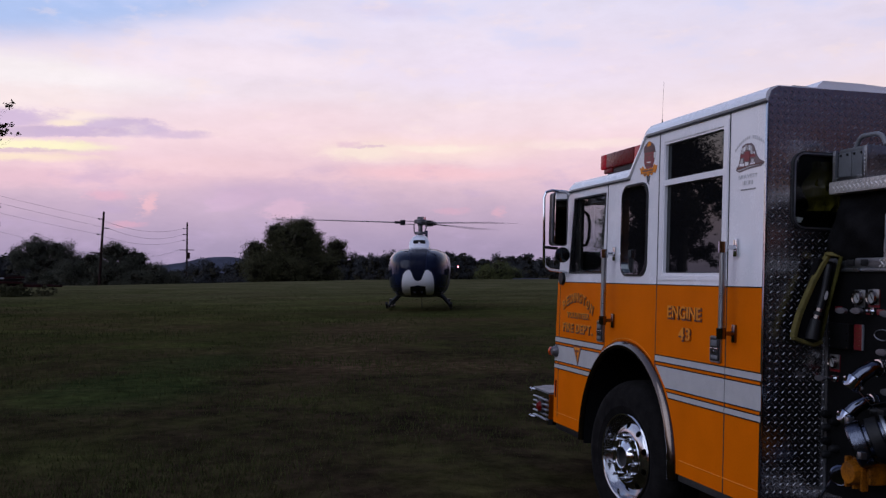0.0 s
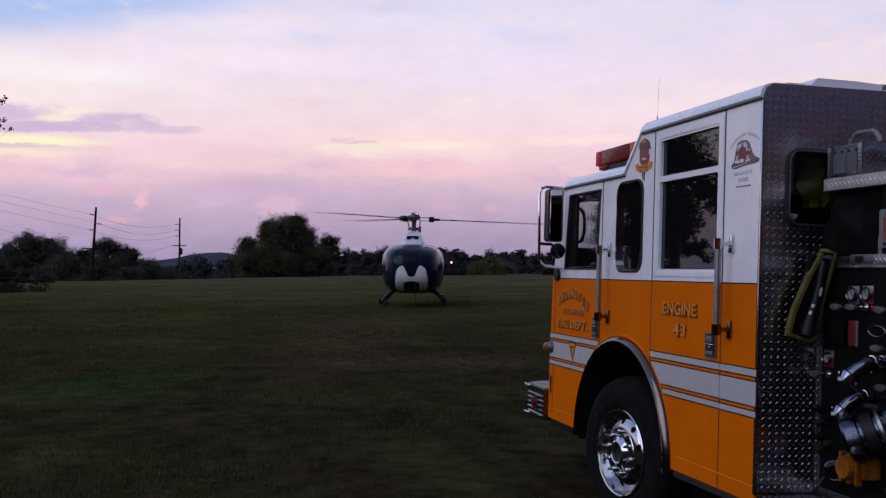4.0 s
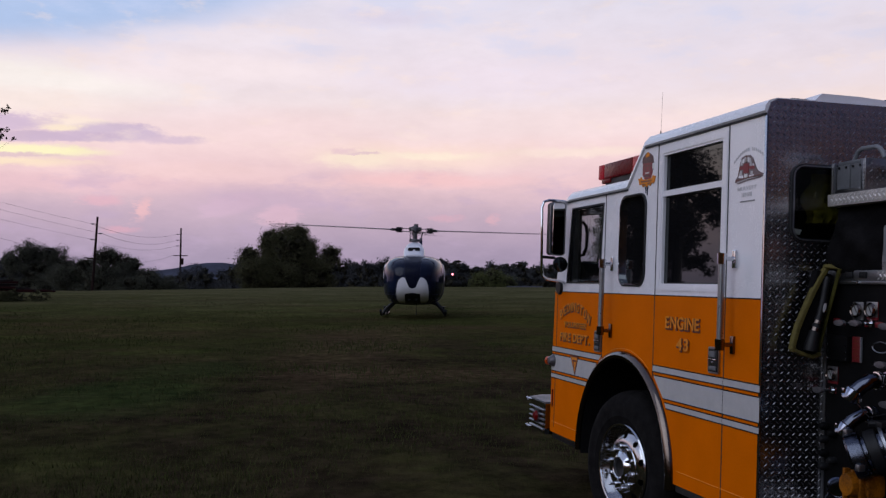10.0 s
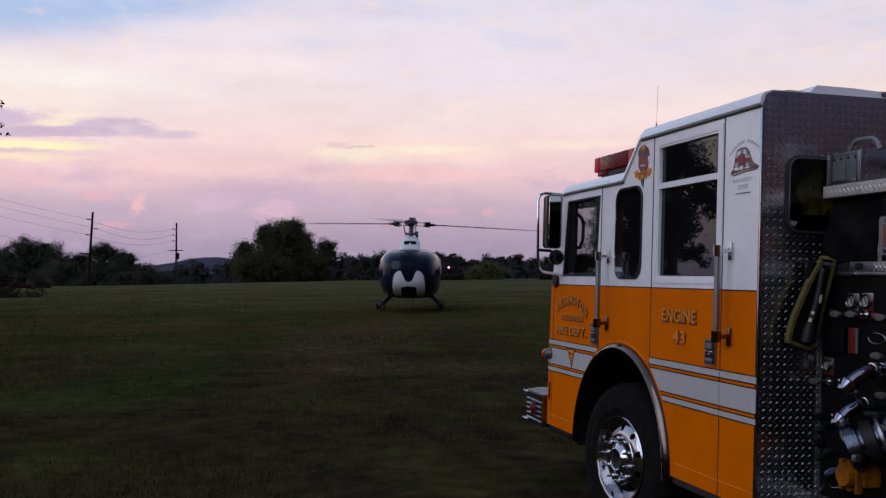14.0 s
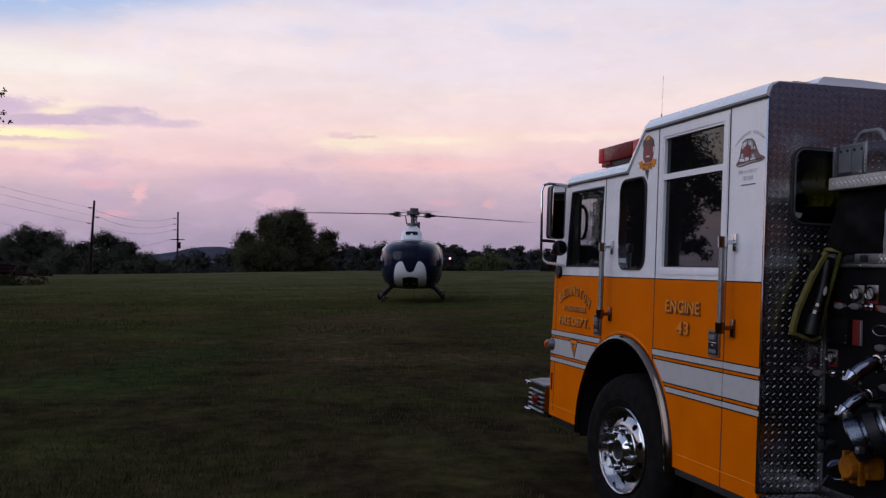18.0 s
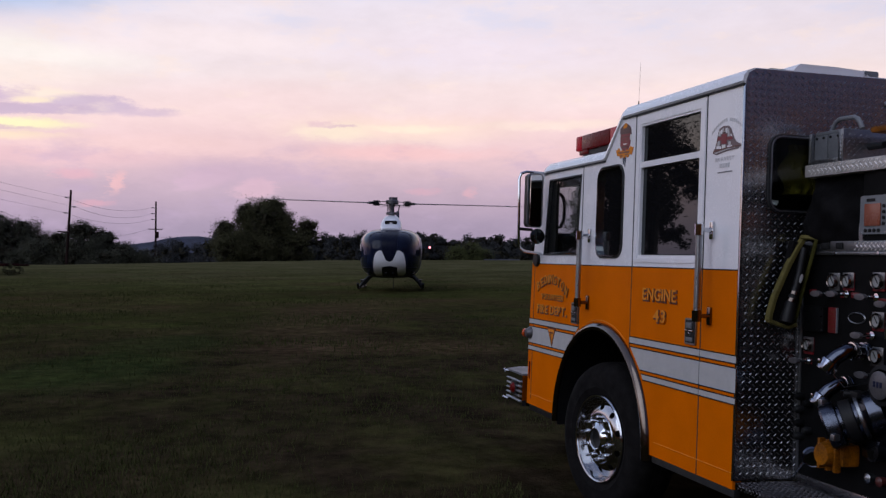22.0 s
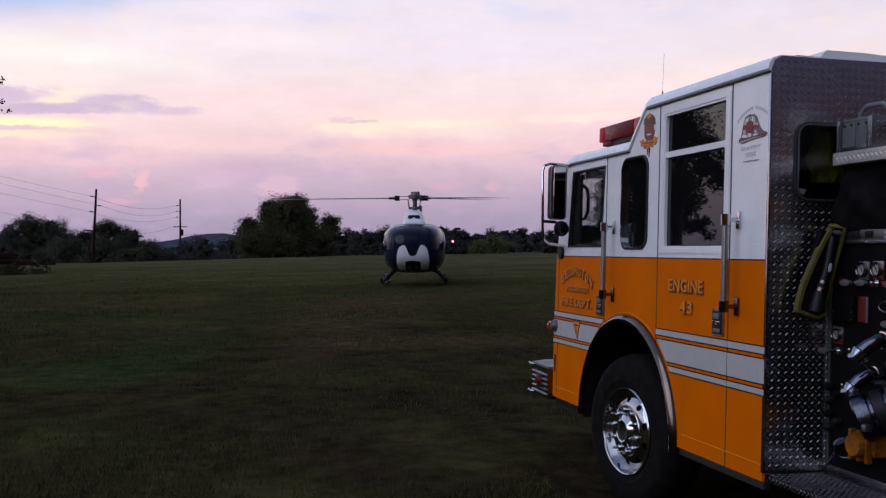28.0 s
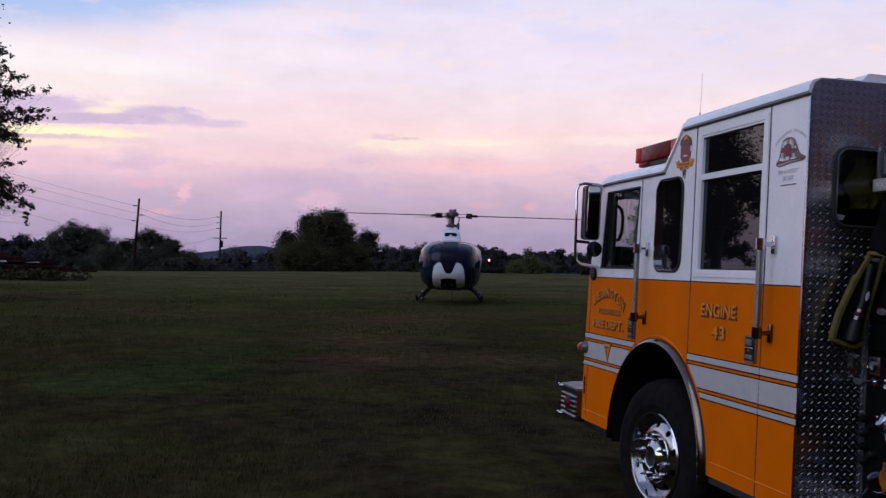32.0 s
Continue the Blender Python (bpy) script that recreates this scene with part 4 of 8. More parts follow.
def make_poles():
    ax, ay, bx, by = -13.95, 110.0, -5.1, 145.4
    a_ins = [(8.55, -1), (7.55, 1), (6.85, -1)]
    b_ins = [(9.35, -1), (8.5, -1), (7.65, -1)]
    _, ta = utility_pole(ax, ay, 9.35, 3.2, [(4.75, -1.15, 0.1)], a_ins, "leaning wooden utility pole with staggered insulators")
    _, tb = utility_pole(bx, by, 10.25, 0.2, [(6.2, -1.0, 1.05)], b_ins, "upright wooden utility pole with one crossarm")
    cx, cy = to_world(-34.5, 214)
    _, tc2 = utility_pole(cx, cy, 9.3, 0.0, [(7.2, -1, 1)], [(8.6, -1)], "small distant wooden utility pole")
    bm = bmesh.new()
    lathe(bm, [(0, 0), (0.15, 0), (0.17, 0.05), (0.17, 0.85), (0.14, 0.92), (0, 0.94)], (bx + 0.30, by - 0.05, 4.9), (0, 0, 1), 16)
    tagged(part("transformer", bm, POLE), "grey cylindrical transformer hung on a utility pole", "transformer")
    far = [(-29.3, 49.2, 10.6), (-29.3, 49.2, 10.2), (-29.3, 49.2, 9.5), (-29.3, 49.2, 8.9)]
    starts = ta + [Vector((ax - 1.0, ay + 0.2, 4.85))]
    ends = tb + [Vector((bx - 0.9, by, 6.3))]
    for k in range(4):
        wire(starts[k], ends[k], 0.9, 0.022, "thin dark power line sagging between poles")
        wire(starts[k], far[k], 0.3, 0.014, "thin dark power line sagging towards the road")


make_poles()


# ---- small things far off ----
def make_far_things():
    # long low shed
    x, y = 38.0, 122.0
    root = thing("low_shed", pose(x, y, ground_z(x, y), 0, 0, -20), "long low shed with a grey metal roof beyond the field", "shed")
    z0 = 1.54 - ground_z(x, y)
    bm = bmesh.new()
    box(bm, -0.2, 4.2, 0, 2.6, -0.2, z0, 0.02)
    part("wall", bm, TIMBER, root)
    bm = bmesh.new()
    slab(bm, [(-0.15, z0 + 0.0), (1.3, z0 + 0.42), (2.75, z0 + 0.0), (2.75, z0 - 0.08), (-0.15, z0 - 0.08)], [], -0.4, 4.4)
    part("roof", bm, ROOF_METAL, root)
    # parked cars
    for k, (q, s, label) in enumerate(((9.9, 112, "pale parked car beyond the crest of the field"), (11.3, 115, "white parked pickup beyond the crest of the field"))):
        x, y = to_world(q, s)
        root = thing("parked_car", pose(x, y, ground_z(x, y), 0, 0, -VIEW + 3), label, "car")
        bm = bmesh.new()
        slab(bm, [(-0.9, 0.3), (0.9, 0.3), (0.95, 0.8), (0.6, 0.95), (0.35, 1.35), (-0.4, 1.38), (-0.7, 0.98), (-0.95, 0.85)], [], -0.8, 0.8, to=lambda u, v, w: (u, w, v))
        part("body", bm, SIDING if k else DULL, root)
        for wx in (-0.6, 0.6):
            bm = bmesh.new()
            lathe(bm, [(0, 0), (0.3, 0), (0.33, 0.05), (0.33, 0.2), (0, 0.22)], (wx, -0.84, 0.3), (0, 1, 0), 14)
            part("wheel", bm, RUBBER, root)
    # flatbed trailer with a load of old timber, left of the field
    x, y = -13.2, 48.6
    g = ground_z(x, y)
    root = thing("flatbed_trailer", pose(x, y, g, 0, 0, -VIEW + 4), "low flatbed trailer in the grass at the field's edge", "trailer")
    bm = bmesh.new()
    box(bm, -4.2, 2.1, -0.9, 0.9, 0.52, 0.64, 0.01)
    part("deck", bm, TIMBER, root)
    for yy in (-0.85, 0.85):
        bm = bmesh.new()
        box(bm, -4.2, 2.9, yy - 0.05, yy + 0.05, 0.4, 0.54, 0.01)
        part("side_rail", bm, RUST, root)
    for wx in (-1.9, -1.0):
        for wy in (-1.0, 1.0):
            bm = bmesh.new()
            lathe(bm, [(0.1, -0.02), (0.2, 0), (0.36, 0.02), (0.38, 0.06), (0.38, 0.18), (0.36, 0.22), (0.1, 0.2)], (wx, wy - 0.1, 0.38), (0, 1, 0), 18)
            part("wheel", bm, RUBBER, root)
    bm = bmesh.new()
    sweep(bm, [(2.0, -0.8, 0.47), (3.6, 0, 0.45), (2.0, 0.8, 0.47)], 0.05, 6)
    part("tow_bar", bm, RUST, root)
    rng = np.random.default_rng(31)
    for k in range(16):
        a = Vector((rng.uniform(-4.2, -0.5), rng.uniform(-0.8, 0.8), 0.70 + 0.05 * (k // 4)))
        ln = rng.uniform(1.6, 3.6)
        an = rng.normal() * 0.12
        m = Matrix.Translation((x, y, g)) @ pose(0, 0, 0, 0, 0, -VIEW + 4) @ Matrix.Translation(a) @ pose(0, 0, 0, 0, rng.normal() * 2.0, math.degrees(an))
        bm = bmesh.new()
        box(bm, 0, ln, -0.07, 0.07, -0.05, 0.05, 0.008, 1)
        # two beams made pale, to stand for white glints on the load
        ob = part("timber_beam", bm, (SIDING if k in (13, 15) else TIMBER) if k % 3 or k == 15 else RUST)
        ob.matrix_world = m
        tagged(ob, "old weathered beam lying on a flatbed trailer", "beam", "beams on the trailer")
    for k, (bx, w, h) in enumerate(((-2.9, 0.9, 0.55), (-1.7, 1.2, 0.42), (-0.4, 0.7, 0.3))):
        bm = bmesh.new()
        box(bm, -w / 2, w / 2, -0.5, 0.5, 0, h, 0.05)
        ob = part("rusty_crate", bm, RUST)
        ob.matrix_world = Matrix.Translation((x, y, g)) @ pose(0, 0, 0, 0, 0, -VIEW + 4) @ Matrix.Translation((bx, 0.1, 0.93 - 0.05 * k))
        tagged(ob, "rusty red steel crate on a loaded trailer", "crate", "crates on the trailer")
    # weeds round it
    rng = np.random.default_rng(77)
    blobs = []
    for k in range(100):
        q = rng.uniform(-5.5, 3.4)
        p = Matrix.Translation((x, y, 0)) @ pose(0, 0, 0, 0, 0, -VIEW + 4) @ Vector((q, -1.5 + rng.normal() * 0.25, 0))
        blobs.append((p.x, p.y, g + 0.16, 0.45, 0.3, rng.uniform(0.2, 0.46)))
    v, f = leaves(rng, blobs, 26000, 0.09)
    tagged(raw("weeds", v.tolist(), f.tolist(), LEAF), "rank weeds round the flatbed trailer", "weeds", kind="stuff")
    # a lane along the left side of the field
    vv, ff = [], []
    for k in range(30):
        q = -70 + 50 * k / 29
        for ds in (-2.4, 2.4):
            xx, yy = to_world(q, 84 + ds + 0.12 * (q + 45))
            vv.append((xx, yy, ground_z(xx, yy) + 0.06))
    for k in range(29):
        a = 2 * k
        ff.append((a, a + 2, a + 3, a + 1))
    tagged(raw("road", vv, ff, ROADMAT), "narrow grey road beyond the field", "road", kind="structure")


make_far_things()


# ---- the fire engine: x to its right, y ahead, z up from the ground at the rear corner of the cab ----
LEAN = Matrix.Rotation(radians(1.9), 4, Vector((math.sin(radians(13.8)), math.cos(radians(13.8)), 0)))
W = 2.44           # width of the cab
BOT, BAND, SEAM_Z = 0.575, 1.722, 2.705
REAR_DOOR = (0.370, 1.250)
FRONT_DOOR = 2.080
WHEEL = (1.75, 0.525)
ARCH = (1.70, 0.56)


def front_y(z):
    """The raked front corner of the cab."""
    return 3.10 - max(0.0, z - 1.1) * 0.045 - max(0.0, z - BAND) * 0.17


def lettering(text, y, z, size, parent, width, label="", x=-0.004, turn=0.0, both=True):
    """Words on the left side, letter by letter, reading towards the rear; y: the end nearest the front."""
    glyphs = []
    cursor = 0.0
    for ch in text:
        if ch == " ":
            cursor += 0.32
            continue
        pair = []
        for thick in (0.012, 0.058) if both else (0.018,):
            cu = bpy.data.curves.new("text", "FONT")
            cu.body, cu.size, cu.extrude, cu.offset = ch, 1.0, 0.012, thick
            tmp = new("text", cu)
            pair.append(bpy.data.meshes.new_from_object(tmp.evaluated_get(bpy.context.evaluated_depsgraph_get())))
            bpy.data.objects.remove(tmp)
        xs = [v.co.x for v in pair[0].vertices]
        glyphs.append((pair, cursor - min(xs)))
        cursor += max(xs) - min(xs) + 0.13
    k = width / (cursor - 0.13)
    for pair, shift in glyphs:
        for me in pair:
            for v in me.vertices:
                v.co = Vector(((v.co.x + shift) * k, v.co.y * size, v.co.z * size))
        for m2, mater, dx, dd in ((pair[1], LETTER_SHADE, 0.0, 0.006), (pair[0], GOLD, -0.0035, 0.0)) if both else ((pair[0], PALE_INK, 0, 0),):
            m2.materials.clear()
            m2.materials.append(mater)
            ob = new("letter" if mater is not LETTER_SHADE else "letter_shade", m2)
            ob.parent = parent
            ob.matrix_local = Matrix.Translation((x + dx, y - dd * 0.8, z - dd)) @ Matrix(((0, 0, -1, 0), (-1, 0, 0, 0), (0, 1, 0, 0), (0, 0, 0, 1))) @ pose(0, 0, 0, 0, 0, turn)
            if label:
                ob["label"] = label


def stripe(parent, y0, y1, z0, z1, material, x=-0.003, name="stripe"):
    bm = bmesh.new()
    box(bm, x, 0.001, y0, y1, z0, z1)
    return part(name, bm, material, parent)


def stripes(parent, y0, y1, cut=None):
    """The silver band between two thin silver lines, edged black. cut(z): nearest y that the wheel arch leaves."""
    lo, hi = 1.017, 1.273
    for a, b, m, x in ((lo, lo + 0.036, TAPE, -0.003), (lo + 0.058, hi - 0.064, TAPE, -0.003), (hi - 0.042, hi, TAPE, -0.003)):
        ya, yb = (y0, y1) if cut is None else cut(a, b, y0, y1)
        bm = bmesh.new()
        if isinstance(ya, tuple):
            slab(bm, [(ya[0], a), (yb[0], a), (yb[1], b), (ya[1], b)], [], x, 0.001)
        else:
            box(bm, x, 0.001, ya, yb, a, b)
        part("reflective_stripe", bm, m, parent)
        for z in (a, b):
            e0, e1 = (ya, yb) if not isinstance(ya, tuple) else ((ya[0], yb[0]) if z == a else (ya[1], yb[1]))
            bm = bmesh.new()
            box(bm, x - 0.001, 0.001, e0, e1, z - 0.0032, z + 0.0032)
            part("pinstripe", bm, BLACK_LINE, parent)


def handle(parent, y_bar, z0, z1, y_foot):
    """A long upright grab rail on two brackets."""
    bm = bmesh.new()
    sweep(bm, [(-0.085, y_bar, z0 - 0.02), (-0.085, y_bar, z1 + 0.03)], 0.019, 12)
    rail = part("grab_rail", bm, DULL, parent, "brushed metal grab rail")
    for z in (z0, z1):
        bm = bmesh.new()
        sweep(bm, [(-0.085, y_bar + 0.01, z), (-0.08, y_foot, z), (-0.01, y_foot, z)], [0.012, 0.011, 0.015], 8)
        box(bm, -0.016, 0.0, y_foot - 0.018, y_foot + 0.018, z - 0.050, z + 0.050, 0.006)
        lathe(bm, [(0.0, -0.035), (0.026, -0.03), (0.027, 0.03), (0.0, 0.035)], (-0.085, y_bar, z), (0, 0, 1), 12)
        part("bracket", bm, CHROME if z == z1 else TRIM, rail)


def lock_plate(parent, y0, y1, z0, z1):
    bm = bmesh.new()
    slab(bm, rrect(y0, y1, z0, z1, 0.015), [], -0.012, 0.0)
    p = part("latch_plate", bm, DULL, parent, "chrome door latch with a black paddle")
    bm = bmesh.new()
    h = z1 - z0
    box(bm, -0.016, -0.010, y0 + 0.010, y1 - 0.010, z0 + 0.010, z1 - 0.010, 0.003)
    face = part("latch_face", bm, BLACK, p, "black latch face")
    bm = bmesh.new()
    box(bm, -0.024, -0.014, y0 + 0.028, y1 - 0.028, z0 + h * 0.62, z0 + h * 0.84, 0.004)
    part("paddle", bm, CASE, face)
    bm = bmesh.new()
    box(bm, -0.022, -0.014, y0 + 0.016, y1 - 0.016, z0 + h * 0.50, z0 + h * 0.555, 0.003)
    part("lever", bm, ALLOY, face, "bright latch lever")
    bm = bmesh.new()
    lathe(bm, [(0.0, -0.008), (0.010, -0.007), (0.012, 0.0)], (-0.015, (y0 + y1) / 2, z0 + h * 0.40), (1, 0, 0), 14)
    part("lock_barrel", bm, ALLOY, face)
    bm = bmesh.new()
    box(bm, -0.020, -0.014, y0 + 0.022, y1 - 0.022, z0 + h * 0.12, z0 + h * 0.28, 0.003)
    part("lower_cell", bm, CASE, face)


def glass_pane(parent, loop, material, x0=0.012, x1=0.018, name="window_pane"):
    bm = bmesh.new()
    slab(bm, loop, [], x0, x1)
    ob = part(name, bm, material, parent)
    ob.visible_shadow = False
    return ob


def gasket(parent, outer, inner, x0=-0.006, x1=0.03, m=None, name="window_seal"):
    bm = bmesh.new()
    slab(bm, outer, [inner], x0, x1)
    return part(name, bm, m or SEAM, parent)


def tread_lugs(bm, u0, u1, v0, v1, to, skip=None, pitch=0.034, size=0.021, wide=0.0032):
    """The raised bars of tread plate, in two crossing ways, over a rectangle."""
    rows = int((v1 - v0) / (pitch * 0.5))
    for r in range(rows):
        v = v0 + (r + 0.5) * pitch * 0.5
        n = int((u1 - u0) / pitch)
        for c in range(n):
            u = u0 + (c + 0.25 + 0.5 * (r % 2)) * pitch
            if u > u1 - 0.008 or (skip and skip(u, v)):
                continue
            s = 1 if r % 2 else -1
            a, b, w, h = size * 0.5 * 0.78, size * 0.5 * 0.62 * s, wide, 0.0022
            nrm = math.hypot(a, b)
            px, py = -b / nrm * w, a / nrm * w
            base = [bm.verts.new(to(u + du, v + dv, 0.0)) for du, dv in ((-a, -b), (px, py), (a, b), (-px, -py))]
            ridge = [bm.verts.new(to(u - a * 0.55, v - b * 0.55, h)), bm.verts.new(to(u + a * 0.55, v + b * 0.55, h))]
            bm.faces.new((base[0], base[3], ridge[0]))
            bm.faces.new((base[3], base[2], ridge[1], ridge[0]))
            bm.faces.new((base[2], base[1], ridge[1]))
            bm.faces.new((base[1], base[0], ridge[0], ridge[1]))
    return bm


def make_cab(root):
    # --- left side, above the band ---
    gap = 0.003
    rp = bmesh.new()
    slab(rp, [(0, BOT), (REAR_DOOR[0] - gap, BOT), (REAR_DOOR[0] - gap, BAND), (0, BAND)], [], 0, 0.05)
    lower = part("rear_side_panel", rp, YELLOW, root, "yellow lower cab panel with silver stripes")
    stripes(lower, 0.0, REAR_DOOR[0] - gap)
    bm = bmesh.new()
    slab(bm, [(0, BAND), (REAR_DOOR[0] - gap, BAND), (REAR_DOOR[0] - gap, SEAM_Z), (0, SEAM_Z)], [], 0.001, 0.05)
    upper = part("rear_corner_panel", bm, WHITE, root, "white upper cab panel with a memorial decal")
    decal_helmet(upper)
    # rear door
    y0, y1 = REAR_DOOR[0] + gap, REAR_DOOR[1] - gap

    def arch_rear(z):
        return ARCH[0] - math.sqrt(max(0.0, 0.798 ** 2 - (z - ARCH[1]) ** 2))

    bm = bmesh.new()
    a0 = math.degrees(math.acos((ARCH[0] - y1) / 0.765))
    pts = [(y0, BOT), (ARCH[0] - 0.765, BOT)] + [p for p in arc(ARCH[0], ARCH[1], 0.765, 179, 180 - a0, 14)] + [(y1, BAND), (y0, BAND)]
    slab(bm, pts, [], 0, 0.05)
    door = part("rear_door", bm, YELLOW, root, "yellow and white crew door")
    stripes(door, y0, y1, lambda a, b, p, q: ((p, p), (min(q, arch_rear(a)), min(q, arch_rear(b)))))
    g1, g2 = rrect(0.443, 1.170, 2.390, 2.618, 0.010), rrect(0.446, 1.170, 1.797, 2.354, 0.010)
    bm = bmesh.new()
    slab(bm, [(y0, BAND), (y1, BAND), (y1, SEAM_Z - 0.012), (y0, SEAM_Z - 0.012)], [g1, g2], 0.001, 0.045)
    up = part("upper_door", bm, WHITE, door, "white upper half with two dark panes")
    for g, r in ((g1, (0.443, 1.170, 2.390, 2.618)), (g2, (0.446, 1.170, 1.797, 2.354))):
        glass_pane(door, g, TINT, 0.022, 0.030)
        gasket(door, g, rrect(r[0] + 0.007, r[1] - 0.007, r[2] + 0.007, r[3] - 0.007, 0.008), 0.021, 0.026)
    bm = bmesh.new()
    slab(bm, [(y0 + 0.012, 1.752), (y1 - 0.012, 1.752), (y1 - 0.012, SEAM_Z - 0.040), (y0 + 0.012, SEAM_Z - 0.040)],
         [[(0.43, 1.78), (1.184, 1.78), (1.184, 2.632), (0.43, 2.632)]], -0.004, 0.001)
    part("window_surround", bm, WHITE, door)
    handle(door, 0.272, 1.464, 1.936, 0.270)
    lock_plate(door, 0.406, 0.526, 1.290, 1.44)
    lettering("ENGINE", 1.075, 1.520, 0.105, door, 0.425, "raised gold letters shaded dark red")
    lettering("43", 0.925, 1.392, 0.105, door, 0.150, "raised gold numerals shaded dark red")
    gold_line(door, [(y0 + 0.02, 0.66), (arch_rear(0.66) - 0.02, 0.66)])
    gold_line(lower, [(0.01, 0.66), (0.38, 0.66)])
    # middle panel over the wheel
    y0, y1 = REAR_DOOR[1] + gap, FRONT_DOOR - gap
    bm = bmesh.new()
    a1, a2 = math.degrees(math.acos((y0 - ARCH[0]) / 0.765)), math.degrees(math.acos((y1 - ARCH[0]) / 0.765))
    slab(bm, [(y1, BAND), (y0, BAND)] + arc(ARCH[0], ARCH[1], 0.765, a1, a2, 18), [], 0, 0.05)
    mid = part("middle_panel", bm, YELLOW, root, "yellow panel over the front wheel")
    gold_line(mid, arc(ARCH[0], ARCH[1], 0.786, a1 - 6, a2 + 12, 24))
    ov = rrect(1.425, 1.808, 1.795, 2.385, 0.075, 7)
    bm = bmesh.new()
    slab(bm, [(y0, BAND), (y1, BAND), (y1, 2.446), (1.703, 2.446), (1.448, SEAM_Z), (y0, SEAM_Z)], [ov], 0.001, 0.05)
    up = part("upper_panel", bm, WHITE, mid, "white panel with an oval-cornered window")
    glass_pane(mid, ov, TINT, 0.018, 0.026)
    gasket(mid, rrect(1.414, 1.819, 1.784, 2.396, 0.086, 7), rrect(1.426, 1.807, 1.796, 2.384, 0.074, 7), -0.010, 0.02, m=CHROME, name="window_rim")
    gasket(mid, rrect(1.404, 1.829, 1.774, 2.406, 0.096, 7), rrect(1.414, 1.819, 1.784, 2.396, 0.086, 7), -0.006, 0.001)
    decal_shield(mid)
    # front door
    y0 = FRONT_DOOR + gap
    bm = bmesh.new()
    a3 = math.degrees(math.acos((y0 - ARCH[0]) / 0.765))
    fr = [(front_y(z), z) for z in (BOT, 0.9, 1.1, 1.4, BAND)]
    slab(bm, [(y0, BAND)] + arc(ARCH[0], ARCH[1], 0.765, a3, 1, 12) + fr, [], 0, 0.05)
    door = part("front_door", bm, YELLOW, root, "yellow and white driver's door")

    def arch_front(z):
        return ARCH[0] + math.sqrt(max(0.0, 0.798 ** 2 - (z - ARCH[1]) ** 2))

    stripes(door, y0, 3.0, lambda a, b, p, q: ((max(p, arch_front(a)), max(p, arch_front(b))), (front_y(a), front_y(b))))
    win = [(2.165, 1.803), (2.815, 1.803), (2.735, 2.374), (2.122, 2.374)]
    bm = bmesh.new()
    slab(bm, [(y0, BAND)] + [(front_y(z), z) for z in (BAND, 2.0, 2.25, 2.446)] + [(y0, 2.446)], [win], 0.001, 0.05)
    part("upper_door", bm, WHITE, door, "white upper half round the side window")
    glass_pane(door, win, CLEAR, 0.022, 0.027)
    gasket(door, [(2.153, 1.791), (2.828, 1.791), (2.746, 2.386), (2.110, 2.386)], win, -0.003, 0.04)
    bm = bmesh.new()
    box(bm, 0.028, 0.05, 2.655, 2.79, 1.80, 2.39)
    part("door_pillar", bm, BLACK, door)
    bm = bmesh.new()
    box(bm, 0.06, 0.085, 2.14, 2.70, 2.325, 2.40, 0.006)
    part("sun_visor", bm, BLACK, root)
    bm = bmesh.new()
    loop = [(0.090, 2.85, 2.275), (0.110, 2.85, 2.285), (0.135, 2.85, 2.288), (0.162, 2.85, 2.262), (0.176, 2.85, 2.203), (0.174, 2.85, 2.088), (0.150, 2.85, 2.025), (0.115, 2.85, 2.020), (0.090, 2.85, 2.028)]
    sweep(bm, loop, 0.014, 8)
    part("inner_grab_handle", bm, BLACK, root, "black grab handle on the windscreen pillar")
    handle(door, 1.920, 1.457, 1.932, 1.922)
    lock_plate(door, 2.085, 2.202, 1.292, 1.446)
    lettering("VOLUNTEER", 2.835, 1.448, 0.058, door, 0.46, "small gold letters shaded dark red")
    lettering("FIRE DEPT.", 2.915, 1.335, 0.092, door, 0.61, "gold letters shaded dark red")
    word = "BEDINGTON"
    widths = [0.020 if ch == "I" else 0.057 for ch in word]
    along = 0.0
    for ch, wd in zip(word, widths):
        f = (along + wd / 2) / (sum(widths) + 0.013 * 8) * 2 - 1
        lettering(ch, 2.615 - f * 0.305 + wd / 2, 1.575 - 0.085 * f * f, 0.095, door, wd, "gold letters in an arc, shaded dark red", turn=-f * 26)
        along += wd + 0.013
    # small emblem in the stripe
    for loop, m, x in (([(2.688, 1.226), (2.515, 1.226), (2.58, 1.078)], LETTER_SHADE, -0.0045), ([(2.665, 1.217), (2.538, 1.217), (2.586, 1.104)], GOLD, -0.0055),
                       ([(2.64, 1.196), (2.56, 1.196), (2.565, 1.182), (2.632, 1.182)], LETTER_SHADE, -0.0065), ([(2.615, 1.180), (2.598, 1.180), (2.592, 1.125), (2.600, 1.125)], LETTER_SHADE, -0.0065)):
        bm = bmesh.new()
        slab(bm, loop, [], x, 0.001)
        part("emblem", bm, m, door, "small dark and gold three-cornered emblem")
    gold_line(door, [(arch_front(0.66) + 0.02, 0.66), (3.06, 0.66)])
    bm = bmesh.new()
    lathe(bm, [(0, -0.02), (0.05, -0.018), (0.058, 0), (0.05, 0.012), (0, 0.012)], (-0.004, 2.96, 1.752), (1, 0, 0), 18)
    part("fuel_cap", bm, BLACK, door)
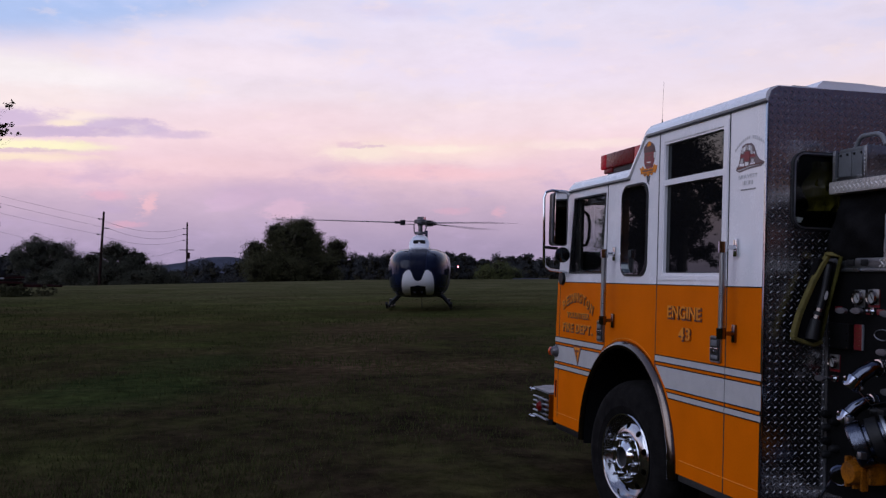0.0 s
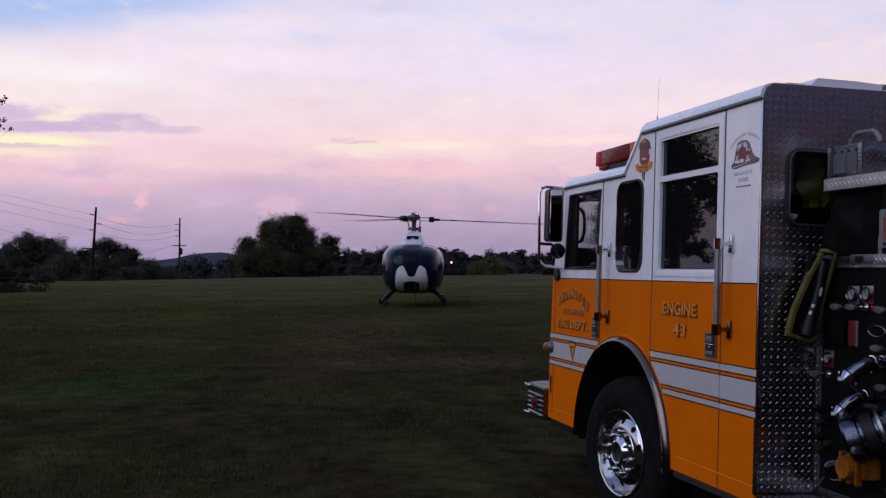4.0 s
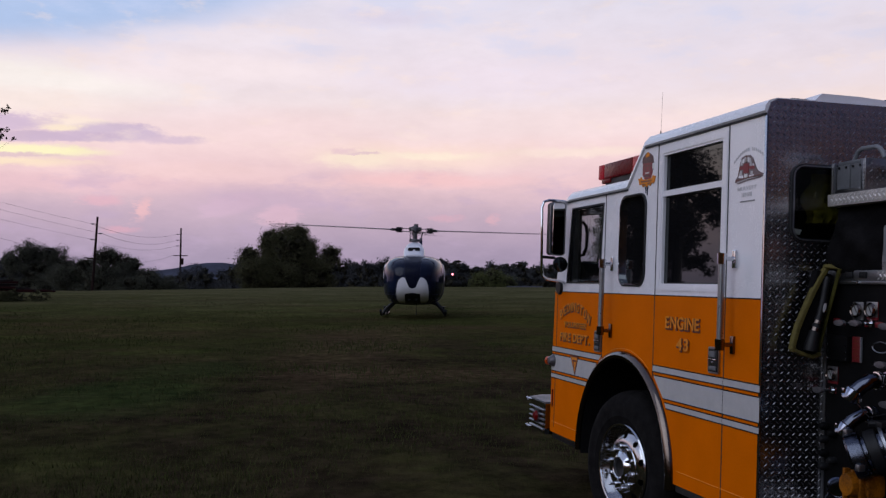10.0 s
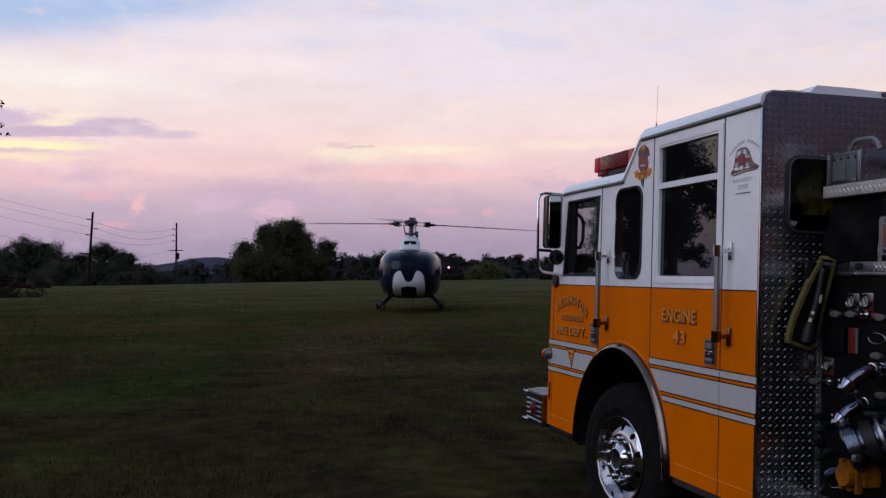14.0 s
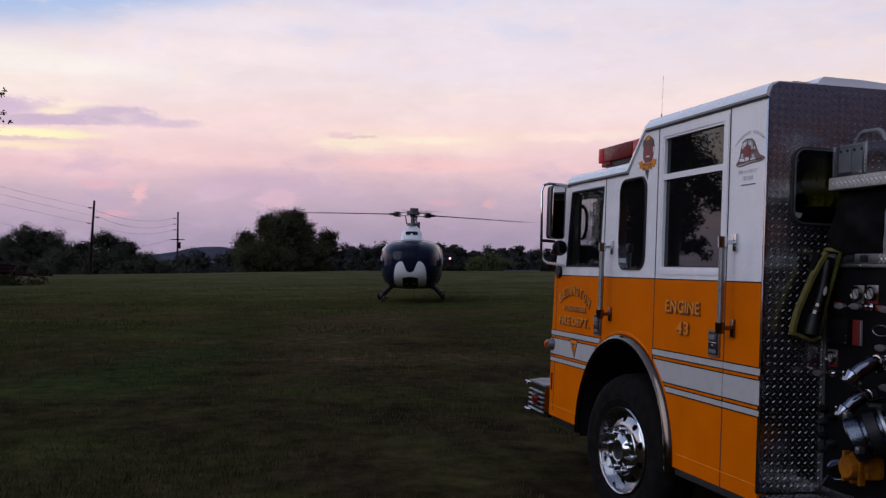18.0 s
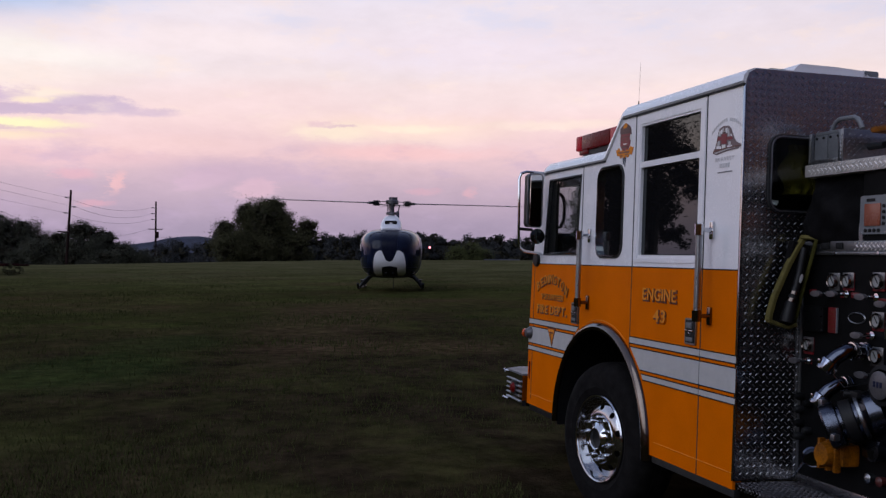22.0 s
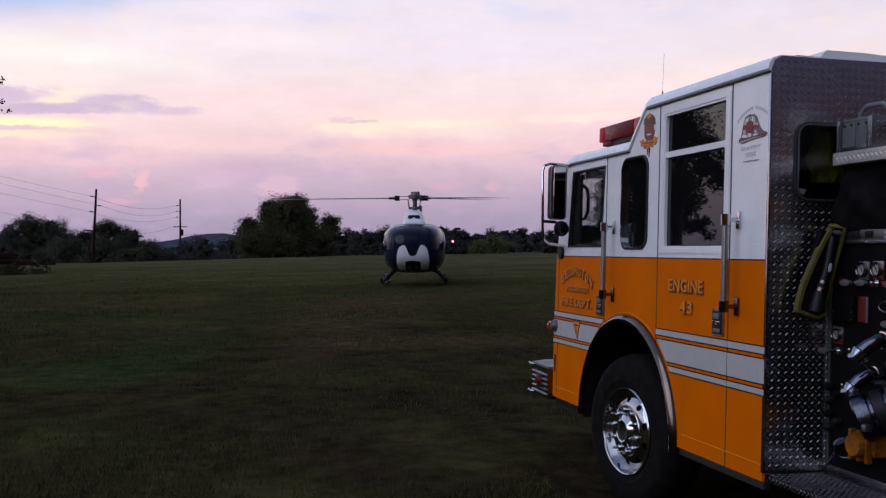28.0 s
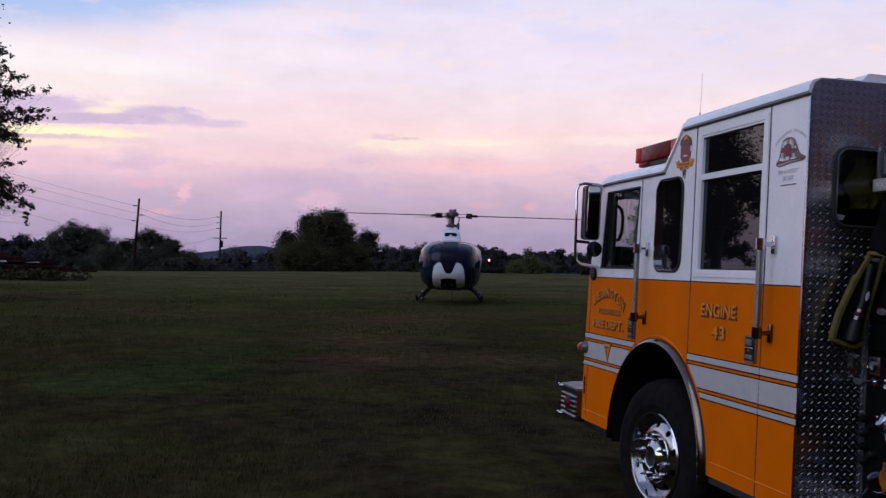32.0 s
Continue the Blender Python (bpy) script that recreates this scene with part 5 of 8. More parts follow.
    for y, z0, z1 in ((REAR_DOOR[0], BOT, SEAM_Z - 0.01), (REAR_DOOR[1], 1.17, SEAM_Z - 0.01), (FRONT_DOOR, 1.20, 2.44), (3.012, 0.62, BAND)):
        bm = bmesh.new()
        box(bm, -0.0015, 0.02, y - 0.0045, y + 0.0045, z0, z1)
        part("door_seam", bm, SEAM, root)
    bm = bmesh.new()
    box(bm, -0.0012, 0.004, 0.0, 3.02, BAND - 0.004, BAND + 0.003)
    part("band_line", bm, BLACK_LINE, root)
    # chrome arch trim, liner, wheel
    bm = bmesh.new()
    prof = [(-0.012, 0.712), (-0.034, 0.720), (-0.040, 0.740), (-0.030, 0.760), (-0.012, 0.770), (0.01, 0.772), (0.01, 0.712)]
    rings = []
    for k in range(41):
        a = radians(-2 + 184 * k / 40)
        rings.append([bm.verts.new((px, ARCH[0] + r * math.cos(a), ARCH[1] + r * math.sin(a))) for px, r in prof])
    for r0, r1 in zip(rings, rings[1:]):
        for i in range(len(prof)):
            bm.faces.new((r0[i], r0[(i + 1) % len(prof)], r1[(i + 1) % len(prof)], r1[i]))
    part("wheel_arch_trim", bm, TRIM, root, "polished steel wheel arch trim")
    bm = bmesh.new()
    rings = []
    for k in range(25):
        a = radians(-4 + 188 * k / 24)
        rings.append([bm.verts.new((px, ARCH[0] + r * math.cos(a), ARCH[1] + r * math.sin(a))) for px, r in ((-0.01, 0.705), (0.62, 0.705), (0.62, 0.0))])
    for r0, r1 in zip(rings, rings[1:]):
        bm.faces.new((r0[0], r0[1], r1[1], r1[0]))
        if (r0[1].co - r1[1].co).length > 1e-6:
            bm.faces.new((r0[1], r0[2], r1[1]))
    part("wheel_well", bm, INSIDE, root)
    make_wheel(root, 0.03)
    # --- roofs ---
    prof = [(0.0, 0.0), (-0.012, 0.012), (-0.006, 0.045), (0.018, 0.072), (0.06, 0.085), (0.5, 0.094), (W / 2, 0.098)]
    prof = prof + [(W - x, z) for x, z in reversed(prof[:-1])]
    path = [(0.0, SEAM_Z), (1.43, SEAM_Z), (1.455, SEAM_Z - 0.01), (1.70, 2.456), (1.73, 2.446), (2.80, 2.446), (2.87, 2.425), (2.90, 2.36)]
    bm = bmesh.new()
    rings = [[bm.verts.new((x, y, z + dz)) for x, dz in prof] for y, z in path]
    for r0, r1 in zip(rings, rings[1:]):
        for i in range(len(prof) - 1):
            bm.faces.new((r0[i], r0[i + 1], r1[i + 1], r1[i]))
    bm.faces.new(rings[0])
    bm.faces.new(rings[-1][::-1])
    part("roof", bm, WHITE, root, "white raised cab roof", 40)
    bm = bmesh.new()
    for (ya, za), (yb, zb) in (((0.0, 2.702), (1.44, 2.702)), ((1.705, 2.443), (2.86, 2.443))):
        box(bm, -0.010, 0.004, ya, yb, za - 0.006, za + 0.003)
    part("roof_gutter", bm, SEAM, root)
    # --- right side, front, floor, rear ---
    bm = bmesh.new()
    slab(bm, [(0, BOT), (3.06, BOT), (front_y(BAND), BAND), (front_y(2.446), 2.446), (1.703, 2.446), (1.448, SEAM_Z), (0, SEAM_Z)],
         [[(2.16, 1.80), (2.79, 1.80), (2.75, 2.38), (2.14, 2.38)], [(0.445, 1.80), (1.115, 1.80), (1.115, 2.6), (0.445, 2.6)]], W - 0.05, W)
    part("right_side", bm, WHITE, root)
    glass_pane(root, [(0.445, 1.80), (1.115, 1.80), (1.115, 2.6), (0.445, 2.6)], TINT, W - 0.03, W - 0.022)
    glass_pane(root, [(2.16, 1.80), (2.79, 1.80), (2.75, 2.38), (2.14, 2.38)], CLEAR, W - 0.03, W - 0.022)
    bm = bmesh.new()
    slab(bm, [(0.05, BOT), (W - 0.05, BOT), (W - 0.05, 2.44), (0.05, 2.44)], [[(0.12, 1.92), (W / 2 - 0.04, 1.92), (W / 2 - 0.04, 2.36), (0.12, 2.36)], [(W / 2 + 0.04, 1.92), (W - 0.12, 1.92), (W - 0.12, 2.36), (W / 2 + 0.04, 2.36)]],
         0.0, 0.05, to=lambda u, v, w: (u, front_y(v) - 0.05 + w, v))
    part("front_wall", bm, INSIDE, root)
    for xa, xb in ((0.12, W / 2 - 0.04), (W / 2 + 0.04, W - 0.12)):
        bm = bmesh.new()
        slab(bm, [(xa, 1.92), (xb, 1.92), (xb, 2.36), (xa, 2.36)], [], 0.02, 0.026, to=lambda u, v, w: (u, front_y(v) - 0.05 + w, v))
        ob = part("windscreen", bm, CLEAR, root)
        ob.visible_shadow = False
    bm = bmesh.new()
    box(bm, 0.66, W - 0.66, 0.05, 3.0, BOT + 0.05, BOT + 0.12)
    box(bm, 0.05, W - 0.05, 0.05, 0.92, BOT + 0.05, BOT + 0.12)
    box(bm, 0.05, W - 0.05, 2.52, 3.0, BOT + 0.05, BOT + 0.12)
    part("cab_floor", bm, INSIDE, root)
    bm = bmesh.new()
    box(bm, 0.06, W - 0.06, 2.68, 2.88, 1.2, 1.97, 0.05)
    part("dashboard", bm, INSIDE, root)
    for xs in (0.50, 1.95):
        bm = bmesh.new()
        box(bm, xs - 0.26, xs + 0.26, 1.75, 2.25, 1.285, 1.40, 0.05)
        box(bm, xs - 0.25, xs + 0.25, 1.62, 1.78, 1.285, 2.0, 0.06)
        box(bm, xs - 0.14, xs + 0.14, 1.62, 1.74, 2.02, 2.2, 0.05)
        part("seat", bm, INSIDE, root)
    bm = bmesh.new()
    box(bm, 0.06, W - 0.06, 1.36, 1.44, 1.285, 2.68)
    box(bm, 0.66, W - 0.66, 1.36, 1.44, BOT + 0.12, 1.285)
    part("bulkhead", bm, INSIDE, root)
    bm = bmesh.new()
    ring = [(0.48 + 0.22 * math.cos(2 * math.pi * k / 24), 2.50 + 0.07 * math.sin(2 * math.pi * k / 24), 1.76 + 0.205 * math.sin(2 * math.pi * k / 24)) for k in range(25)]
    sweep(bm, ring, 0.016, 8, caps=False)
    sweep(bm, [(0.27, 2.5, 1.76), (0.69, 2.5, 1.76)], 0.012, 6)
    sweep(bm, [(0.48, 2.5, 1.76), (0.48, 2.72, 1.6)], 0.03, 8)
    part("steering_wheel", bm, BLACK, root)
    # rear wall skinned with tread plate
    to_back = lambda u, v, w: (u, -w, v)
    win = rrect(0.162, 0.86, 2.046, 2.434, 0.06)
    bm = bmesh.new()
    slab(bm, [(0.012, 0.62), (W - 0.012, 0.62), (W - 0.012, 2.74), (W - 0.06, 2.785), (W / 2, 2.80), (0.06, 2.785), (0.02, 2.762), (0.003, 2.715), (0.004, 0.62)][1:] , [win], -0.05, 0.006, to=to_back)
    plate = part("rear_wall", bm, PLATE, root, "bright tread-plate rear wall of the cab")
    bm = bmesh.new()
    tread_lugs(bm, 0.012, 0.375, 0.63, 2.775, lambda u, v, w: (u, -0.006 - w, v), pitch=0.040, size=0.026, wide=0.0030, skip=lambda u, v: (0.138 < u and 2.022 < v < 2.458) or (u < 0.03 and v > 2.75))
    tread_lugs(bm, 0.375, 1.25, 1.885, 2.775, lambda u, v, w: (u, -0.006 - w, v), pitch=0.040, size=0.026, wide=0.0030, skip=lambda u, v: u < 0.884 and 2.022 < v < 2.458)
    me = part("tread_pattern", bm, LUG, plate, angle=10)
    me["kind"] = "stuff"
    bm = bmesh.new()
    slab(bm, win, [], -0.01, -0.004, to=to_back)
    p = part("rear_window_pane", bm, CLEAR, plate)
    p.visible_shadow = False
    bm = bmesh.new()
    slab(bm, rrect(0.148, 0.874, 2.032, 2.448, 0.074), [rrect(0.166, 0.856, 2.050, 2.430, 0.056)], -0.004, 0.02, to=to_back)
    part("rear_window_seal", bm, SEAM, plate)
    bm = bmesh.new()
    slab(bm, rrect(0.155, 0.867, 2.039, 2.441, 0.067), [rrect(0.162, 0.860, 2.046, 2.434, 0.060)], 0.018, 0.025, to=to_back)
    part("rear_window_rim", bm, DULL, plate)
    bm = bmesh.new()
    box(bm, 0.0, 0.03, 0.0, 0.004, 0.62, 2.70)
    box(bm, -0.002, 0.010, -0.006, 0.012, 0.62, 2.70, 0.002)
    part("corner_trim", bm, ALLOY, plate)
    # underside, bumper
    bm = bmesh.new()
    box(bm, 0.01, 0.05, 0.0, 0.92, BOT - 0.045, BOT, 0.005)
    part("rocker_trim", bm, SEAM, root)
    bm = bmesh.new()
    for xr in (0.75, 1.6):
        box(bm, xr, xr + 0.1, -4.2, 3.3, 0.55, 0.8, 0.01)
    part("frame_rail", bm, BLACK, root)
    make_bumper(root)
    # marker lamp on the front corner
    bm = bmesh.new()
    lathe(bm, [(0, -0.05), (0.03, -0.045), (0.05, -0.01), (0.05, 0.0), (0, 0.0)], (-0.0, 3.055, 1.155), (1, 0, 0), 18)
    p = part("turn_lamp", bm, HUB, root, "round dark lamp with an amber lens")
    bm = bmesh.new()
    lathe(bm, [(0, -0.012), (0.022, -0.01), (0.035, 0.0), (0.035, 0.02), (0, 0.02)], (-0.03, 3.115, 1.15), (0.4, -1, 0), 16)
    part("lens", bm, AMBER, p)
    # grab rail hinge and bolt details on the door edge
    bm = bmesh.new()
    box(bm, -0.008, 0.004, 3.045, 3.06, 0.78, 0.92)
    part("reflector", bm, RED_LENS, root)


def gold_line(parent, pts, r=0.0022):
    bm = bmesh.new()
    sweep(bm, [(-0.002, y, z) for y, z in pts], r, 5)
    part("gold_line", bm, GOLD, parent)


def decal_helmet(parent):
    """A painted helmet with lines of writing above and below."""
    shapes = [(MAROON, [(0.300, 2.362), (0.292, 2.378), (0.275, 2.388), (0.264, 2.414), (0.250, 2.466), (0.236, 2.492), (0.200, 2.502), (0.150, 2.499), (0.122, 2.482), (0.090, 2.428), (0.068, 2.405), (0.018, 2.386), (0.020, 2.376), (0.050, 2.366), (0.160, 2.362), (0.262, 2.350)], -0.0020),
              (TAPE, [(0.246, 2.452), (0.224, 2.450), (0.222, 2.480), (0.238, 2.480)], -0.0030),
              (TAPE, [(0.205, 2.468), (0.172, 2.466), (0.172, 2.490), (0.203, 2.492)], -0.0030),
              (TAPE, [(0.150, 2.440), (0.128, 2.438), (0.140, 2.482), (0.152, 2.484)], -0.0030),
              (TAPE, [(0.254, 2.400), (0.228, 2.398), (0.228, 2.422), (0.250, 2.424)], -0.0030),
              (RED_INK, [(0.252, 2.428), (0.100, 2.420), (0.106, 2.436), (0.248, 2.446)], -0.0034),
              (RED_INK, [(0.212, 2.405), (0.160, 2.402), (0.160, 2.455), (0.210, 2.458)], -0.0040),
              (DIAL, [(0.202, 2.380), (0.170, 2.378), (0.170, 2.398), (0.202, 2.400)], -0.0044),
              (TAPE, [(0.140, 2.392), (0.118, 2.392), (0.118, 2.410), (0.140, 2.412)], -0.0030),
              (WHITE, [(0.222, 2.462), (0.208, 2.461), (0.207, 2.484), (0.220, 2.484)], -0.0032),
              (WHITE, [(0.166, 2.462), (0.154, 2.460), (0.156, 2.488), (0.166, 2.489)], -0.0032),
              (WHITE, [(0.262, 2.384), (0.214, 2.378), (0.214, 2.394), (0.258, 2.398)], -0.0032),
              (WHITE, [(0.154, 2.380), (0.110, 2.382), (0.104, 2.390), (0.154, 2.390)], -0.0032),
              (WHITE, [(0.122, 2.446), (0.110, 2.430), (0.104, 2.430), (0.116, 2.452)], -0.0032),
              (LETTER_SHADE, [(0.262, 2.402), (0.258, 2.402), (0.244, 2.452), (0.249, 2.452)], -0.0046),
              (LETTER_SHADE, [(0.190, 2.458), (0.184, 2.458), (0.182, 2.498), (0.188, 2.498)], -0.0046),
              (LETTER_SHADE, [(0.290, 2.374), (0.286, 2.368), (0.160, 2.376), (0.040, 2.380), (0.040, 2.384), (0.160, 2.381)], -0.0046),
              (TAPE, [(0.288, 2.364), (0.262, 2.357), (0.160, 2.369), (0.050, 2.374), (0.160, 2.374), (0.262, 2.364)], -0.0036)]
    for m, loop, x in shapes:
        bm = bmesh.new()
        slab(bm, loop, [], x, 0.001)
        part("helmet_decal", bm, m, parent, "painted maroon, white and red helmet")
    lettering("BRAVEST", 0.272, 2.312, 0.030, parent, 0.19, "small pale grey letters", both=False, x=-0.001)
    for k in range(4):
        ya = 0.228 - 0.108 * k / 4
        bm = bmesh.new()
        box(bm, -0.002, 0.001, ya - 0.018, ya, 2.276, 2.298)
        part("writing_bar", bm, PALE_INK, parent)
    bm = bmesh.new()
    box(bm, -0.002, 0.001, 0.099, 0.243, 2.2475, 2.2535)
    part("writing_bar", bm, GREY, parent)
    for k in range(16):
        f = k / 15 * 2 - 1
        if k == 8:
            continue
        bm = bmesh.new()
        box(bm, -0.0015, 0.001, -0.005, 0.005, -0.009, 0.009)
        ob = part("writing_bar", bm, PALE_INK, parent)
        ob.matrix_local = Matrix.Translation((0, 0.160 - f * 0.150, 2.533 - 0.055 * f * f)) @ pose(0, 0, 0, -f * 34, 0, 0)


def decal_shield(parent):
    """A painted red emblem over a gold scroll, kept as plain shapes."""
    shapes = [(DEEP_RED, [(1.498, 2.585), (1.486, 2.640), (1.450, 2.660), (1.410, 2.672), (1.365, 2.655), (1.332, 2.632), (1.314, 2.575), (1.330, 2.545), (1.480, 2.555)], -0.002),
              (GOLD, [(1.440, 2.650), (1.410, 2.672), (1.380, 2.655), (1.385, 2.640), (1.435, 2.636)], -0.0035),
              (DIAL, [(1.505, 2.600), (1.478, 2.605), (1.478, 2.560), (1.500, 2.560)], -0.0030),
              (DIAL, [(1.335, 2.590), (1.312, 2.585), (1.316, 2.550), (1.338, 2.552)], -0.0030),
              (RED_INK, [(1.478, 2.600), (1.340, 2.595), (1.335, 2.530), (1.360, 2.490), (1.440, 2.488), (1.478, 2.525)], -0.0035),
              (LETTER_SHADE, [(1.470, 2.585), (1.345, 2.580), (1.345, 2.572), (1.470, 2.576)], -0.0042),
              (DEEP_RED, [(1.455, 2.520), (1.365, 2.516), (1.370, 2.504), (1.450, 2.506)], -0.0042),
              (GOLD, [(1.545, 2.505), (1.520, 2.500), (1.500, 2.512), (1.480, 2.488), (1.445, 2.494), (1.410, 2.480), (1.375, 2.492), (1.345, 2.486), (1.325, 2.510), (1.305, 2.498), (1.284, 2.500), (1.296, 2.472), (1.312, 2.452), (1.340, 2.462), (1.360, 2.440), (1.395, 2.452), (1.410, 2.436), (1.440, 2.452), (1.468, 2.440), (1.490, 2.464), (1.522, 2.460), (1.528, 2.482)], -0.0048),
              (LETTER_SHADE, [(1.505, 2.484), (1.330, 2.478), (1.345, 2.468), (1.490, 2.474)], -0.0056),
              (DEEP_RED, [(1.475, 2.462), (1.425, 2.457), (1.430, 2.452), (1.470, 2.455)], -0.0056),
              (DEEP_RED, [(1.400, 2.462), (1.352, 2.464), (1.360, 2.456), (1.396, 2.455)], -0.0056),
              (LETTER_SHADE, [(1.448, 2.568), (1.425, 2.566), (1.428, 2.548), (1.446, 2.550)], -0.0042),
              (LETTER_SHADE, [(1.390, 2.566), (1.368, 2.564), (1.370, 2.546), (1.388, 2.548)], -0.0042),
              (DIAL, [(1.440, 2.536), (1.376, 2.533), (1.382, 2.526), (1.434, 2.528)], -0.0042),
              (NAVY, [(1.440, 2.440), (1.422, 2.442), (1.424, 2.395), (1.430, 2.400)], -0.002),
              (NAVY, [(1.412, 2.442), (1.392, 2.440), (1.404, 2.380), (1.410, 2.386)], -0.002)]
    for m, loop, x in shapes:
        bm = bmesh.new()
        slab(bm, loop, [], x, 0.001)
        part("emblem", bm, m, parent, "painted red and gold emblem")


def make_wheel(root, x0):
    """A front wheel: tyre, polished disc with hand holes, hub and capped nuts."""
    hub = new("front_wheel")
    hub.parent = root
    hub.matrix_local = Matrix.Translation((x0, *WHEEL)) @ pose(0, 0, 0, 0, 0, WHEEL_TURN)
    ax = (1, 0, 0)
    bm = bmesh.new()
    lathe(bm, [(0.300, 0.02), (0.330, 0.0), (0.348, -0.006), (0.352, -0.0085), (0.356, -0.0070), (0.40, -0.012), (0.430, -0.0095), (0.465, 0.0), (0.498, 0.025), (0.513, 0.05), (0.525, 0.085), (0.526, 0.11), (0.520, 0.112), (0.520, 0.124), (0.527, 0.126), (0.527, 0.155), (0.520, 0.157), (0.520, 0.169), (0.527, 0.171), (0.525, 0.235), (0.513, 0.27), (0.465, 0.32), (0.33, 0.32), (0.30, 0.30)], (0, 0, 0), ax, 56)
    tyre = part("tyre", bm, RUBBER, hub, "black truck tyre")
    bm = bmesh.new()
    lathe(bm, [(0.302, 0.03), (0.304, 0.004), (0.297, -0.006), (0.288, -0.002), (0.283, 0.014), (0.277, 0.040), (0.266, 0.062), (0.262, 0.070)], (0, 0, 0), ax, 64)
    part("rim", bm, ALLOY, hub, "polished aluminium rim")
    # bowed disc with ten round hand holes
    bm = bmesh.new()
    seg, steps = 200, 20
    rr = [0.264 - (0.264 - 0.172) * i / steps for i in range(steps + 1)]
    bow = lambda r: 0.012 + 0.052 * max(0.0, (r - 0.172) / 0.092) ** 1.6
    rings = [[bm.verts.new((bow(r), r * math.cos(2 * math.pi * k / seg), r * math.sin(2 * math.pi * k / seg))) for k in range(seg)] for r in rr]
    for i in range(steps):
        for k in range(seg):
            off = ((k + 0.5) % 20 - 10) / seg * 2 * math.pi * 0.216
            if math.hypot(off, (rr[i] + rr[i + 1]) / 2 - 0.216) < 0.0195:
                continue
            bm.faces.new((rings[i][k], rings[i][(k + 1) % seg], rings[i + 1][(k + 1) % seg], rings[i + 1][k]))
    lathe(bm, [(0.172, 0.012), (0.168, 0.006), (0.105, 0.004), (0.100, 0.02)], (0, 0, 0), ax, seg)
    part("disc", bm, ALLOY, hub, "polished disc with round hand holes")
    bm = bmesh.new()
    lathe(bm, [(0.27, 0.14), (0.0, 0.14)], (0, 0, 0), ax, 32)
    part("brake_drum", bm, BLACK, hub)
    bm = bmesh.new()
    lathe(bm, [(0.112, 0.012), (0.110, 0.0), (0.102, -0.006), (0.080, -0.022), (0.073, -0.026), (0.066, -0.022), (0.063, 0.0)], (0, 0, 0), ax, 40)
    part("hub_cap", bm, CHROME, hub, "chrome hub cap")
    bm = bmesh.new()
    lathe(bm, [(0.066, -0.006), (0.058, -0.004), (0.050, 0.0), (0.0, 0.002)], (0, 0, 0), ax, 30)
    part("hub_face", bm, BLACK, hub, "black hub face")
    for k in range(10):
        a = 2 * math.pi * (k + 0.3) / 10
        bm = bmesh.new()
        y, z = 0.143 * math.cos(a), 0.143 * math.sin(a)
        lathe(bm, [(0.017, 0.012), (0.017, -0.004), (0.0125, -0.008), (0.0115, -0.026), (0.006, -0.050), (0.0, -0.056)], (0, y, z), ax, 14)
        part("nut_cover", bm, ALLOY, hub)


WHEEL_TURN = 7.0


def make_bumper(root):
    bm = bmesh.new()
    slab(bm, [(-0.02, 3.16), (0.0, 3.58), (0.16, 3.70), (W - 0.16, 3.70), (W, 3.58), (W + 0.02, 3.16)], [], 0.535, 0.790, to=lambda u, v, w: (u, v, w))
    b = part("front_bumper", bm, ALLOY, root, "deep polished front bumper")
    for z in (0.57, 0.61, 0.65, 0.69, 0.73):
        bm = bmesh.new()
        sweep(bm, [(-0.027, 3.18, z), (-0.006, 3.585, z)], 0.007, 6)
        part("rib", bm, DULL, b)
    bm = bmesh.new()
    slab(bm, [(-0.03, 3.14), (-0.01, 3.59), (0.15, 3.72), (W - 0.15, 3.72), (W + 0.01, 3.59), (W + 0.03, 3.14)], [], 0.790, 0.804, to=lambda u, v, w: (u, v, w))
    part("bumper_deck", bm, CASE, b)
    bm = bmesh.new()
    box(bm, -0.026, 0.03, 3.30, 3.44, 0.605, 0.725, 0.012, m=None)
    part("lamp_housing", bm, BLACK, b)
    bm = bmesh.new()
    lathe(bm, [(0, -0.03), (0.025, -0.028), (0.042, -0.012), (0.045, 0), (0, 0)], (-0.02, 3.37, 0.665), (1, 0.1, 0), 18)
    part("side_lamp", bm, RED_LENS, b, "red side lamp")
    for z in (0.55, 0.785):
        bm = bmesh.new()
        sweep(bm, [(0.0, 3.54, z), (-0.022, 3.60, z)], [0.012, 0.012], 8)
        lathe(bm, [(0, -0.016), (0.016, -0.008), (0.016, 0.008), (0, 0.016)], (-0.024, 3.605, z), (0, 1, 0), 10)
        part("tow_eye", bm, CHROME, b)
    bm = bmesh.new()
    box(bm, 0.03, 0.08, 2.47, 3.12, BOT - 0.06, BOT - 0.005, 0.008)
    part("step_bracket", bm, BLACK, root)


